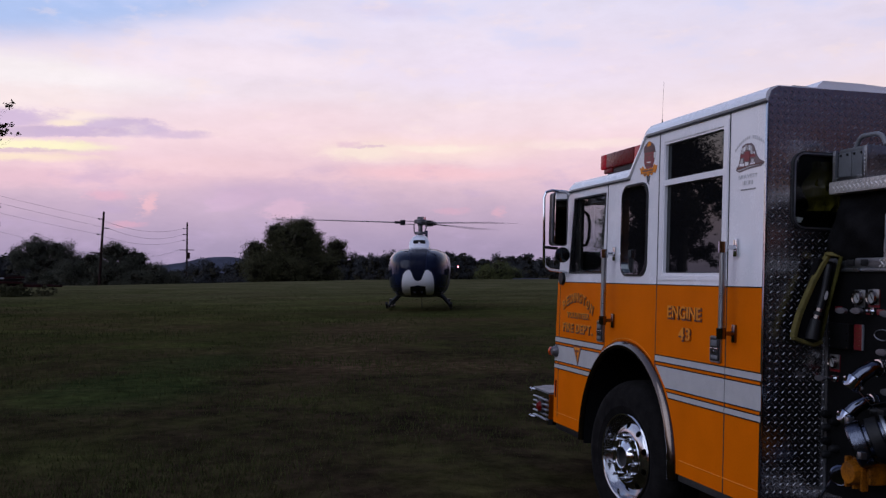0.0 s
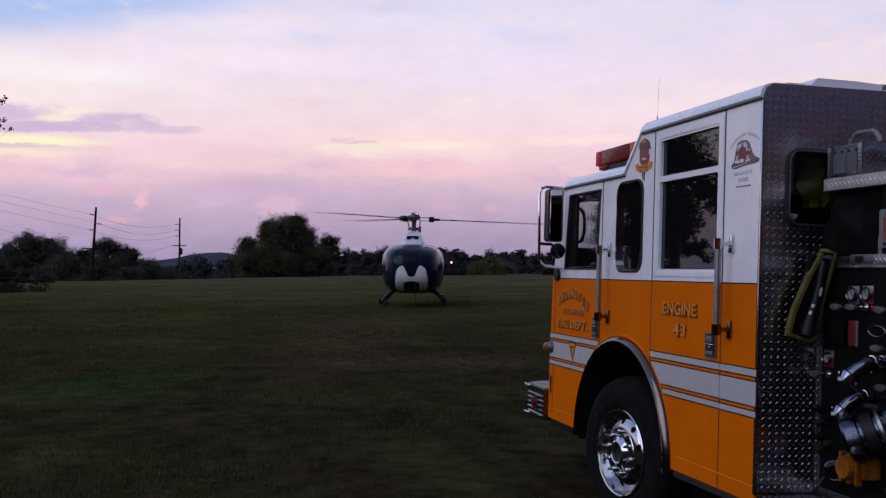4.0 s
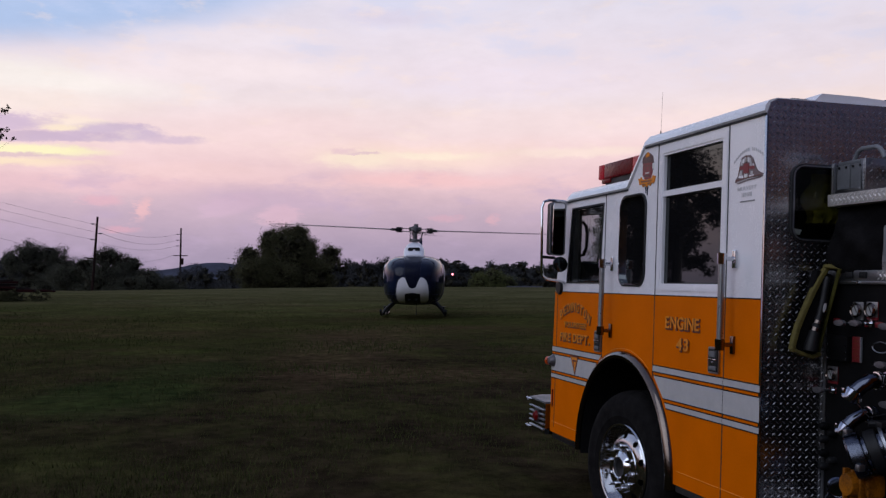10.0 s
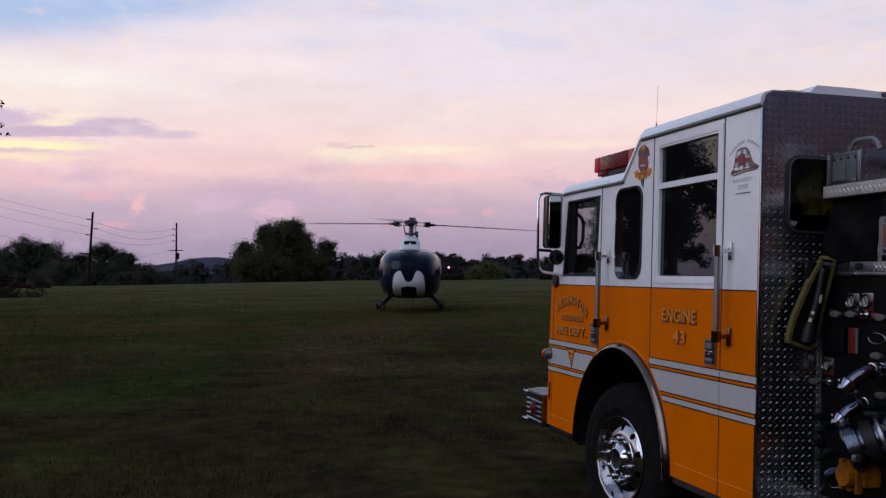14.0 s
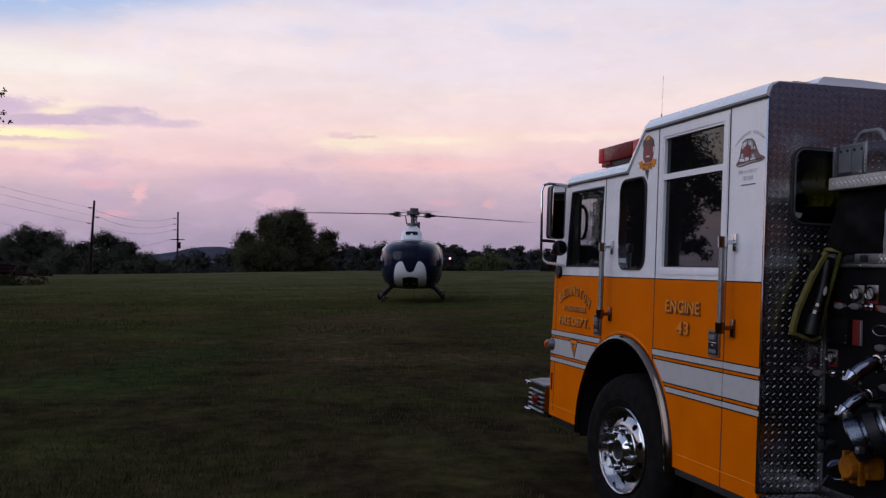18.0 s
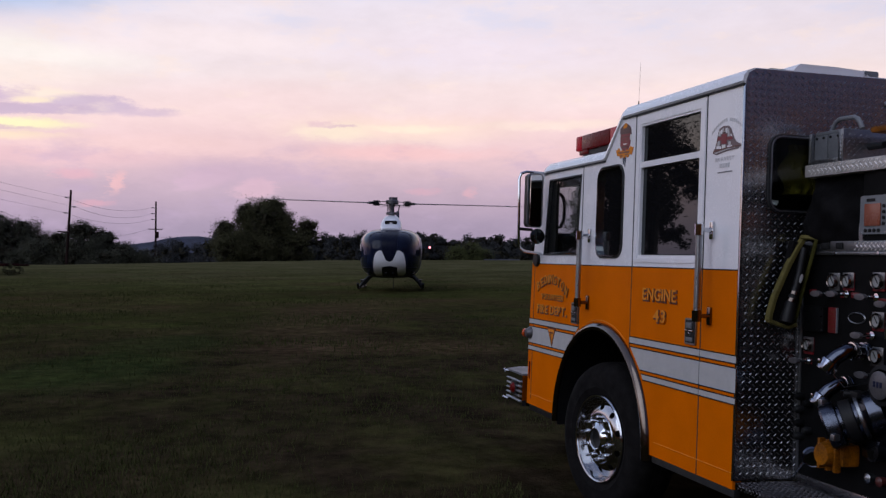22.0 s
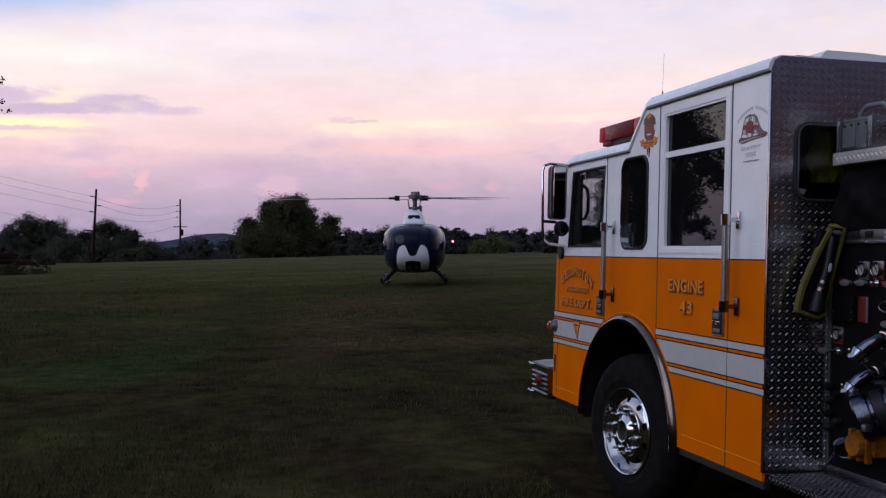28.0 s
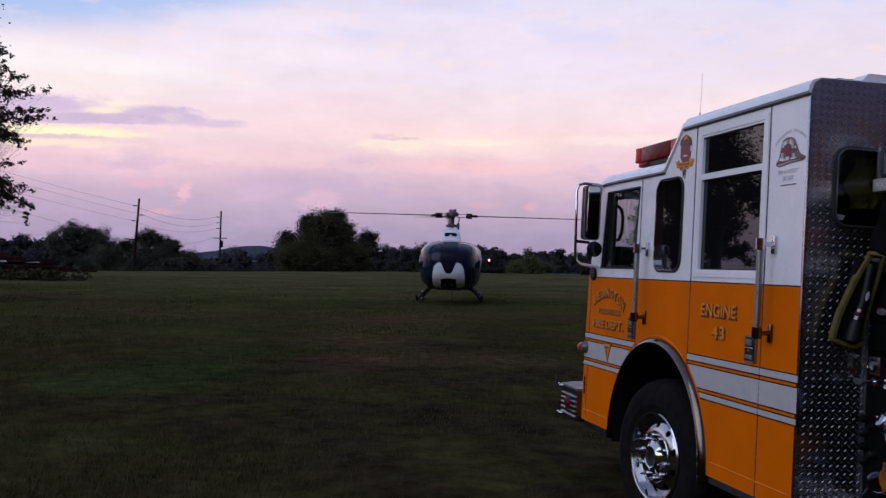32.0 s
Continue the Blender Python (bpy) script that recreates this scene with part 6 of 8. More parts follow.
def make_roof_gear(root):
    # red light bar lying lengthwise on the lower roof
    bm = bmesh.new()
    box(bm, 0.215, 0.43, 1.84, 2.61, 2.560, 2.622, 0.012)
    bar = part("light_bar", bm, BLACK, root, "red emergency light bar on black feet")
    for ya, yb in ((1.80, 2.08), (2.09, 2.60), (2.61, 2.712)):
        bm = bmesh.new()
        box(bm, 0.195, 0.45, ya, yb, 2.620, 2.735, 0.010)
        part("lens", bm, RED_LIT if ya != 2.09 else RED_LENS, bar, "red plastic lens")
    bm = bmesh.new()
    box(bm, 0.205, 0.44, 2.50, 2.665, 2.585, 2.622, 0.008)
    part("lower_lens", bm, RED_LENS, bar, "red plastic lens")
    for ya in (1.95, 2.48):
        bm = bmesh.new()
        box(bm, 0.235, 0.41, ya, ya + 0.10, 2.52, 2.565, 0.008)
        part("foot", bm, BLACK, bar)
    bm = bmesh.new()
    lathe(bm, [(0.03, 0), (0.03, 0.012), (0.018, 0.03), (0, 0.035)], (0.16, 2.62, 2.52), (0, 0, 1), 14)
    part("roof_knob", bm, BLACK, root)
    # antenna
    bm = bmesh.new()
    sweep(bm, [(0.083, 1.40, 2.78), (0.083, 1.40, 2.82)], [0.008, 0.003], 8)
    sweep(bm, [(0.083, 1.40, 2.81), (0.088, 1.40, 3.075)], 0.0009, 5)
    part("antenna", bm, BLACK, root, "thin whip antenna")
    # white housing on the roof
    bm = bmesh.new()
    slab(bm, [(0.295, 2.785), (0.325, 2.820), (0.350, 2.842), (0.58, 2.843), (0.755, 2.836), (0.795, 2.818), (0.81, 2.785)], [], 0.03, 0.55, to=lambda u, v, w: (u, w, v))
    u = part("roof_housing", bm, WHITE, root, "white moulded roof housing")
    for xx in (0.215, 0.79):
        bm = bmesh.new()
        box(bm, xx - 0.05, xx + 0.06, 0.03, 0.2, 2.775, 2.806 if xx < 0.5 else 2.842, 0.012)
        part("roof_cap", bm, GREY, u)
    # left mirror
    bm = bmesh.new()
    slab(bm, rrect(-0.200, -0.075, 2.005, 2.425, 0.03), [], 2.705, 2.775, to=lambda u, v, w: (u, w, v))
    mir = part("wing_mirror", bm, BLACK, root, "tall black wing mirror on a tubular arm")
    bm = bmesh.new()
    slab(bm, rrect(-0.203, -0.072, 2.002, 2.428, 0.033), [rrect(-0.190, -0.085, 2.015, 2.415, 0.024)], 2.698, 2.706, to=lambda u, v, w: (u, w, v))
    part("rim", bm, DULL, mir)
    bm = bmesh.new()
    slab(bm, rrect(-0.194, -0.081, 2.011, 2.419, 0.026), [], 2.699, 2.705, to=lambda u, v, w: (u, w, v))
    g = part("mirror_glass", bm, MIRROR, mir, "mirror glass turned towards the driver")
    g.matrix_local = Matrix.Translation((-0.081, 2.70, 0)) @ pose(0, 0, 0, 0, 0, 17) @ Matrix.Translation((0.081, -2.70, 0))
    bm = bmesh.new()
    sweep(bm, [(0.02, 2.86, 2.435), (-0.06, 2.78, 2.442), (-0.20, 2.74, 2.440), (-0.245, 2.735, 2.425), (-0.262, 2.735, 2.38), (-0.255, 2.735, 2.1), (-0.248, 2.735, 1.90), (-0.235, 2.74, 1.84), (-0.19, 2.76, 1.815), (0.02, 2.90, 1.80)], 0.011, 8)
    part("arm", bm, CHROME, mir)
    bm = bmesh.new()
    sweep(bm, [(-0.255, 2.735, 1.99), (-0.14, 2.735, 1.985)], 0.012, 8)
    lathe(bm, [(0.06, 0.0), (0.062, 0.012), (0.05, 0.035), (0.0, 0.05)], (-0.105, 2.70, 1.935), (0, 1, 0), 22)
    rm = part("round_mirror", bm, BLACK, mir, "small round convex mirror")
    # dark glass colour stands in for the dark wood this mirror would reflect
    bm = bmesh.new()
    lathe(bm, [(0.058, 0.0), (0.04, -0.006), (0.0, -0.009)], (-0.105, 2.70, 1.935), (0, 1, 0), 22)
    part("mirror_glass", bm, TINT, mir)


def make_pump(root):
    """The pump house behind the cab: black panel, gauges, valves, deck and step."""
    PX = 0.372
    bm = bmesh.new()
    box(bm, PX, PX + 0.03, -1.5, -0.008, 0.66, 1.82)
    pan = part("pump_panel", bm, PANEL, root, "black pump panel crowded with gauges and valves")
    bm = bmesh.new()
    box(bm, PX - 0.006, PX + 0.006, -0.03, -0.008, 0.66, 1.86, 0.003)
    part("edge_trim", bm, DULL, pan)
    # aluminium rail above the panel
    bm = bmesh.new()
    box(bm, PX - 0.02, PX + 0.07, -1.5, -0.02, 1.815, 1.832, 0.004)
    box(bm, PX - 0.012, PX + 0.03, -1.5, -0.02, 1.832, 1.885, 0.004)
    rail = part("top_rail", bm, DULL, root, "dull aluminium rail above the pump panel")
    bm = bmesh.new()
    tread_lugs(bm, -1.2, -0.42, 1.836, 1.882, lambda u, v, w: (PX - 0.012 - w, u, v), pitch=0.03, size=0.027, wide=0.005)
    part("tread_pattern", bm, BRIGHT_TREAD, rail, angle=10)["kind"] = "stuff"
    for y, wd in ((-0.22, 0.06), (-0.33, 0.05)):
        bm = bmesh.new()
        box(bm, PX - 0.022, PX, y - wd / 2, y + wd / 2, 1.845, 1.878, 0.006)
        part("clip", bm, BLACK, rail)
    for y in (-0.30, -0.62, -0.9):
        bm = bmesh.new()
        lathe(bm, [(0, -0.006), (0.009, -0.005), (0.01, 0)], (PX - 0.02, y, 1.824), (1, 0, 0), 10)
        part("bolt", bm, ALLOY, rail)
    # gauges on bright plates
    for y, z, r, red in ((-0.283, 1.684, 0.040, False), (-0.393, 1.687, 0.040, True), (-0.611, 1.692, 0.042, True), (-0.615, 1.504, 0.042, True), (-0.614, 1.338, 0.042, False), (-0.092, 1.344, 0.036, True), (-0.755, 1.512, 0.042, True), (-0.80, 1.69, 0.042, False)):
        bm = bmesh.new()
        r *= 0.84
        box(bm, PX - 0.006, PX, y - 0.042, y + 0.042, z - 0.048, z + 0.042, 0.004)
        g = part("gauge", bm, RED if red else DULL, pan, "round chrome-rimmed gauge on a plate")
        bm = bmesh.new()
        if red:
            box(bm, PX - 0.008, PX - 0.005, y - 0.042, y + 0.042, z - 0.034, z + 0.042, 0.001)
            part("gauge_plate", bm, DULL, g)
            bm = bmesh.new()
        lathe(bm, [(r, -0.006), (r + 0.003, -0.02), (r - 0.002, -0.03), (r - 0.006, -0.026), (r - 0.007, -0.018)], (PX, y, z), (1, 0, 0), 28)
        part("bezel", bm, TRIM, g)
        bm = bmesh.new()
        lathe(bm, [(r - 0.006, -0.019), (0, -0.019)], (PX, y, z), (1, 0, 0), 28)
        part("dial", bm, GAUGE_FACE, g)
        bm = bmesh.new()
        sweep(bm, [(PX - 0.021, y - 0.01, z - 0.012), (PX - 0.021, y + 0.012, z + 0.022)], 0.0022, 5)
        part("needle", bm, BLACK, g)
    # pull handles: an oval plate on a rod
    for y, z in ((-0.166, 1.617), (-0.285, 1.621), (-0.50, 1.615), (-0.640, 1.588), (0.0, 1.262), (-0.479, 1.432), (-0.516, 1.249), (-0.72, 1.60), (-0.53, 1.10)):
        yy = y - 0.10
        bm = bmesh.new()
        sweep(bm, [(PX + 0.01, yy, z), (PX - 0.085, yy + 0.004, z)], 0.008, 8)
        lathe(bm, [(0.0, 0.0), (0.018, 0.0), (0.02, -0.012), (0.0, -0.014)], (PX, yy, z), (1, 0, 0), 12)
        h = part("pull_rod", bm, CHROME, pan, "chrome valve rod with an oval tag")
        bm = bmesh.new()
        lathe(bm, [(0.0, -0.012), (0.030, -0.010), (0.032, 0.0), (0.030, 0.010), (0.0, 0.012)], (0, 0, 0), (1, 0, 0), 18)
        for v in bm.verts:
            v.co = Vector((PX - 0.092 + v.co.x, yy + 0.004 + v.co.y * 1.25, z + v.co.z * 0.52))
        part("tag", bm, HUB, h)
    for y, z in ((-0.11, 1.625), (-0.36, 1.618), (-0.44, 1.62), (-0.64, 1.60), (-0.09, 1.262), (-0.56, 1.43), (-0.60, 1.25)):
        bm = bmesh.new()
        box(bm, PX - 0.004, PX, y - 0.028, y + 0.028, z - 0.016, z + 0.012, 0.002)
        part("label_plate", bm, RED if y < -0.08 else DULL, pan)
    # relief valve block with bolts and red label
    bm = bmesh.new()
    box(bm, PX - 0.03, PX, -0.235, -0.065, 1.42, 1.55, 0.006)
    blk = part("control_box", bm, PANEL, pan)
    for y in (-0.075, -0.225):
        for z in (1.43, 1.465, 1.50, 1.54):
            bm = bmesh.new()
            lathe(bm, [(0, -0.004), (0.005, -0.003), (0.006, 0)], (PX - 0.03, y, z), (1, 0, 0), 8)
            part("bolt", bm, ALLOY, blk)
    bm = bmesh.new()
    box(bm, PX - 0.012, PX, -0.318, -0.252, 1.422, 1.55, 0.003)
    rl = part("warning_label", bm, RED, pan, "red warning label")
    bm = bmesh.new()
    box(bm, PX - 0.016, PX - 0.004, -0.324, -0.318, 1.422, 1.55, 0.002)
    part("label_edge", bm, GREY, rl)
    for k in range(5):
        bm = bmesh.new()
        box(bm, PX - 0.0135, PX - 0.0115, -0.308, -0.264, 1.44 + 0.021 * k, 1.448 + 0.021 * k)
        part("writing_bar", bm, LETTER_SHADE, rl)
    bm = bmesh.new()
    ring = [(PX - 0.004, -0.46 + 0.062 * math.cos(2 * math.pi * k / 28), 1.508 + 0.026 * math.sin(2 * math.pi * k / 28)) for k in range(29)]
    sweep(bm, ring, 0.003, 5, caps=False)
    part("oval_badge", bm, DULL, pan)
    # angled discharge outlets
    for (y, z, x1, tipz, r) in ((-0.55, 1.355, 0.195, 1.300, 0.036), (-0.43, 1.180, 0.245, 1.118, 0.034)):
        bm = bmesh.new()
        sweep(bm, [(PX, y, z), (PX - 0.05, y, z), (x1 + 0.10, y + 0.004, z + 0.004)], [r, r * 0.95, r * 0.95], 20)
        body = part("discharge_outlet", bm, DARK_CHROME, pan, "chrome elbow outlet with a cap")
        for xr, bright in ((PX - 0.012, 0), (PX - 0.035, 0), (x1 + 0.085, 1), (x1 + 0.100, 1)):
            bm = bmesh.new()
            lathe(bm, [(r * 0.98, -0.006), (r * 1.18, -0.005), (r * 1.20, 0.0), (r * 1.18, 0.005), (r * 0.98, 0.006)], (xr, y + 0.003, z), (1, 0, 0), 24)
            part("collar", bm, CHROME if bright else PIPE, body)
        bm = bmesh.new()
        sweep(bm, [(x1 + 0.10, y + 0.004, z + 0.004), (x1 + 0.06, y + 0.01, z + 0.0), (x1 + 0.02, y + 0.03, z - 0.03), (x1 - 0.01, y + 0.045, tipz - 0.01)], [r * 0.95, r, r * 1.02, r * 1.05], 20)
        part("elbow", bm, DARK_CHROME, body)
        bm = bmesh.new()
        d = Vector((-0.03, 0.02, -0.055)).normalized()
        lathe(bm, [(r * 1.0, -0.02), (r * 1.18, -0.015), (r * 1.2, 0.03), (r * 1.1, 0.042), (0, 0.045)], Vector((x1 - 0.01, y + 0.045, tipz - 0.01)), d, 22)
        cap = part("cap", bm, PIPE, body)
        e1, e2 = ring_frame(d)
        for k in range(3):
            a = 2 * math.pi * k / 3 + 0.9
            c = Vector((x1 - 0.01, y + 0.045, tipz - 0.01)) + d * 0.012 + (e1 * math.cos(a) + e2 * math.sin(a)) * r * 1.24
            bm = bmesh.new()
            box(bm, c.x - 0.009, c.x + 0.009, c.y - 0.009, c.y + 0.009, c.z - 0.012, c.z + 0.012, 0.003)
            part("cap_lug", bm, CHROME, cap)
        bm = bmesh.new()
        sweep(bm, [(x1, y + 0.04, tipz - 0.05), (x1 + 0.06, y + 0.02, tipz - 0.12), (PX, y + 0.01, tipz - 0.10)], 0.0025, 5)
        part("chain", bm, DULL, body)
    # large suction inlet, turned forward, with ring and rubber band
    base, mouth = Vector((PX, -0.612, 1.070)), Vector((0.212, -0.488, 0.985))
    ax = (mouth - base).normalized()
    ln = (mouth - base).length
    bm = bmesh.new()
    lathe(bm, [(0.112, -0.03), (0.112, 0.03), (0.100, 0.04), (0.088, 0.06), (0.086, ln - 0.09), (0.08, ln - 0.02)], base, ax, 36)
    inl = part("suction_inlet", bm, SATIN, pan, "large silver suction inlet with a lugged ring")
    bm = bmesh.new()
    lathe(bm, [(0.088, ln - 0.055), (0.108, ln - 0.05), (0.112, ln - 0.03), (0.112, ln + 0.008), (0.104, ln + 0.018), (0.085, ln + 0.018), (0.078, ln)], base, ax, 40)
    part("ring", bm, SATIN, inl)
    bm = bmesh.new()
    lathe(bm, [(0.088, 0.055), (0.106, 0.058), (0.108, 0.072), (0.088, 0.076)], base, ax, 36)
    part("flange", bm, DULL, inl)
    bm = bmesh.new()
    lathe(bm, [(0.086, ln - 0.13), (0.101, ln - 0.125), (0.103, ln - 0.075), (0.087, ln - 0.07)], base, ax, 36)
    part("rubber_band", bm, BLACK, inl)
    bm = bmesh.new()
    lathe(bm, [(0.0, ln - 0.01), (0.075, ln - 0.01), (0.08, ln - 0.02)], base, ax, 30)
    part("strainer", bm, HUB, inl)
    u, w = ring_frame(ax)
    for k in range(3):
        a = 2 * math.pi * k / 3 + 0.5
        c = base + ax * (ln - 0.012) + (u * math.cos(a) + w * math.sin(a)) * 0.116
        bm = bmesh.new()
        box(bm, c.x - 0.018, c.x + 0.018, c.y - 0.016, c.y + 0.016, c.z - 0.016, c.z + 0.016, 0.005)
        part("lug", bm, DULL, inl)
    bm = bmesh.new()
    box(bm, PX - 0.10, PX - 0.02, -0.60, -0.51, 1.135, 1.165, 0.006)
    sweep(bm, [(PX - 0.07, -0.56, 1.15), (PX - 0.12, -0.53, 1.15)], 0.014, 8)
    part("bleeder_lever", bm, BLACK, inl)
    # second outlet with a flat round cap
    bm = bmesh.new()
    lathe(bm, [(0.085, 0.0), (0.085, -0.05), (0.095, -0.055), (0.095, -0.075), (0.075, -0.08)], (PX, -0.735, 1.215), (1, 0, 0), 32)
    cap = part("capped_outlet", bm, BLACK, pan, "outlet closed by a round grey cap")
    bm = bmesh.new()
    lathe(bm, [(0.062, -0.076), (0.066, -0.09), (0.055, -0.096), (0.0, -0.098)], (PX, -0.735, 1.215), (1, 0, 0), 32)
    part("cap_face", bm, HUB, cap)
    for k in range(3):
        bm = bmesh.new()
        box(bm, PX - 0.100, PX - 0.096, -0.735 + (k - 1) * 0.022 - 0.007, -0.735 + (k - 1) * 0.022 + 0.007, 1.205, 1.232, 0.001)
        part("raised_mark", bm, NAVY, cap)
    bm = bmesh.new()
    box(bm, PX - 0.05, PX, -0.70, -0.58, 0.86, 0.95, 0.01)
    lathe(bm, [(0.05, 0), (0.05, -0.06), (0.0, -0.07)], (PX, -0.66, 0.90), (1, 0, 0), 18)
    part("valve_body", bm, SATIN, pan)
    # yellow gated valve and small chrome cap below it
    bm = bmesh.new()
    box(bm, PX - 0.10, PX, -0.515, -0.33, 0.79, 0.90, 0.02)
    lathe(bm, [(0.055, 0), (0.06, -0.05), (0.052, -0.075), (0.0, -0.08)], (PX - 0.08, -0.42, 0.84), (1, 0, 0), 20)
    for y in (-0.36, -0.42, -0.48):
        box(bm, PX - 0.125, PX - 0.09, y - 0.010, y + 0.010, 0.76, 0.91, 0.006)
    yv = part("drain_valve", bm, ORANGE, pan, "yellow-painted gated valve")
    bm = bmesh.new()
    lathe(bm, [(0.038, 0.03), (0.040, -0.01), (0.052, -0.015), (0.054, -0.05), (0.046, -0.06), (0.040, -0.058), (0.0, -0.062)], (PX - 0.07, -0.250, 0.80), (0.62, 0.78, 0.05), 24)
    part("chrome_cap", bm, DARK_CHROME, yv)
    for k, (y, z) in enumerate(((-0.05, 1.07), (-0.045, 1.0), (-0.05, 0.93), (-0.05, 0.86), (-0.12, 1.04), (-0.12, 0.90))):
        bm = bmesh.new()
        lathe(bm, [(0.02, 0.0), (0.022, -0.03), (0.014, -0.045), (0.0, -0.048)], (PX, y, z), (1, 0, 0), 14)
        part("drain_knob", bm, BLACK if k % 2 else PANEL, pan)
    bm = bmesh.new()
    sweep(bm, [(PX - 0.07, -0.09, 0.66), (PX - 0.08, -0.19, 0.755)], 0.007, 8)
    part("pull_wire_rod", bm, ALLOY, pan)
    for y in (-0.60, -0.68, -0.76):
        bm = bmesh.new()
        lathe(bm, [(0.022, 0), (0.024, -0.03), (0.01, -0.04), (0, -0.042)], (PX, y, 0.76), (1, 0, 0), 14)
        part("gauge_port", bm, DULL if y > -0.65 else DEEP_RED, pan)
    # running step below the panel
    bm = bmesh.new()
    box(bm, -0.005, PX + 0.02, -1.5, -0.03, 0.585, 0.622, 0.004)
    step = part("running_step", bm, SATIN, root, "dull tread-plate running step")
    bm = bmesh.new()
    tread_lugs(bm, 0.01, 0.36, -1.3, -0.04, lambda u, v, w: (u, v, 0.622 + w), pitch=0.036)
    tread_lugs(bm, -1.3, -0.04, 0.588, 0.62, lambda u, v, w: (-0.005 - w, u, v), pitch=0.03)
    part("tread_pattern", bm, HUB, step, angle=10)["kind"] = "stuff"
    bm = bmesh.new()
    box(bm, PX - 0.015, PX, -1.5, -0.02, 0.622, 0.665, 0.003)
    part("kick_strip", bm, PLATE, step)
    # cavity for the crosslaid hose and deck above
    bm = bmesh.new()
    box(bm, 1.2, 1.25, -1.5, -0.01, 1.83, 2.2)
    box(bm, PX + 0.02, 1.25, -1.5, -0.01, 1.79, 1.815)
    box(bm, PX + 0.03, W - PX, -1.5, -1.45, 0.66, 2.2)
    part("hose_bed_lining", bm, PANEL, root)
    bm = bmesh.new()
    box(bm, PX - 0.004, 2.0, -1.5, -0.012, 2.226, 2.290, 0.004)
    deck = part("pump_deck", bm, PALE_TREAD, root, "tread-plate deck over the hose bed")
    bm = bmesh.new()
    tread_lugs(bm, -1.2, -0.015, 2.232, 2.296, lambda u, v, w: (PX - 0.004 - w, u, v), pitch=0.034, size=0.034, wide=0.006)
    part("tread_pattern", bm, BRIGHT_TREAD, deck, angle=10)["kind"] = "stuff"
    # black cover hanging in front of the hose
    bm = bmesh.new()
    nx, nz = 24, 20
    puff = lambda i, j: max(0.0, math.sin(math.pi * (i / nx) ** 0.62)) ** 0.7 * max(0.0, math.sin(math.pi * (j / nz) ** 0.9)) ** 0.75
    grid = [[bm.verts.new((PX + 0.045 - 0.12 * puff(i, j) * (1.1 - 0.35 * j / nz) + 0.012 * math.sin(i * 0.35 + j * 0.55) + 0.007 * math.sin(i * 0.9 - j * 0.4) * math.sin(j * 0.5) + 0.03 * (j / nz), -0.02 - 0.40 * i / nx, 1.84 + 0.39 * j / nz)) for j in range(nz + 1)] for i in range(nx + 1)]
    for i in range(nx):
        for j in range(nz):
            bm.faces.new((grid[i][j], grid[i + 1][j], grid[i + 1][j + 1], grid[i][j + 1]))
    part("hose_bed_cover", bm, CLOTH, root, "black vinyl hose bed cover")
    bm = bmesh.new()
    slab(bm, [(-0.455, 1.885), (-0.425, 1.885), (-0.425, 1.95), (-0.435, 2.01), (-0.442, 2.02)], [], PX + 0.02, PX + 0.035)
    part("divider_edge", bm, DULL, root)
    bm = bmesh.new()
    box(bm, PX + 0.03, PX + 0.05, -1.45, -0.44, 1.885, 2.23)
    part("instrument_board", bm, PANEL, root)
    # flow display
    bm = bmesh.new()
    slab(bm, rrect(-0.627, -0.434, 1.918, 2.106, 0.012), [], PX + 0.018, PX + 0.032)
    d = part("flow_display", bm, GREY, root, "grey instrument with an orange screen and round buttons")
    bm = bmesh.new()
    box(bm, PX + 0.012, PX + 0.02, -0.582, -0.470, 1.958, 2.066, 0.002)
    part("screen", bm, LCD, d)
    for k in range(4):
        bm = bmesh.new()
        lathe(bm, [(0.009, 0), (0.009, -0.008), (0, -0.01)], (PX + 0.02, -0.478 - 0.031 * k, 1.936), (1, 0, 0), 12)
        part("button", bm, BLACK, d)
        bm = bmesh.new()
        lathe(bm, [(0.009, 0), (0.009, -0.008), (0, -0.01)], (PX + 0.02, -0.604, 1.968 + 0.028 * k), (1, 0, 0), 12)
        part("button", bm, BLACK, d)
    bm = bmesh.new()
    box(bm, PX + 0.016, PX + 0.019, -0.54, -0.48, 2.076, 2.091)
    part("writing_bar", bm, BLACK, d)
    for y in (-0.444, -0.617):
        for z in (1.928, 2.10):
            bm = bmesh.new()
            lathe(bm, [(0.005, 0), (0.004, -0.003), (0, -0.004)], (PX + 0.018, y, z), (1, 0, 0), 8)
            part("screw", bm, ALLOY, d)
    # upright grab tube with end fittings
    bm = bmesh.new()
    sweep(bm, [(PX - 0.04, -0.742, 1.44), (PX - 0.04, -0.742, 2.25)], 0.021, 14)
    t = part("grab_tube", bm, DULL, root, "thick upright grab tube with chrome ends")
    bm = bmesh.new()
    lathe(bm, [(0.0, -0.025), (0.027, -0.02), (0.028, 0.04), (0.022, 0.05), (0, 0.05)], (PX - 0.04, -0.742, 2.235), (0, 0, 1), 18)
    box(bm, PX - 0.03, PX + 0.0, -0.762, -0.722, 2.225, 2.27, 0.005)
    part("end_fitting", bm, CHROME, t)
    bm = bmesh.new()
    lathe(bm, [(0.0, -0.02), (0.027, -0.015), (0.028, 0.03), (0, 0.035)], (PX - 0.04, -0.742, 1.445), (0, 0, 1), 18)
    box(bm, PX - 0.03, PX + 0.0, -0.762, -0.722, 1.43, 1.47, 0.005)
    part("end_fitting", bm, CHROME, t)
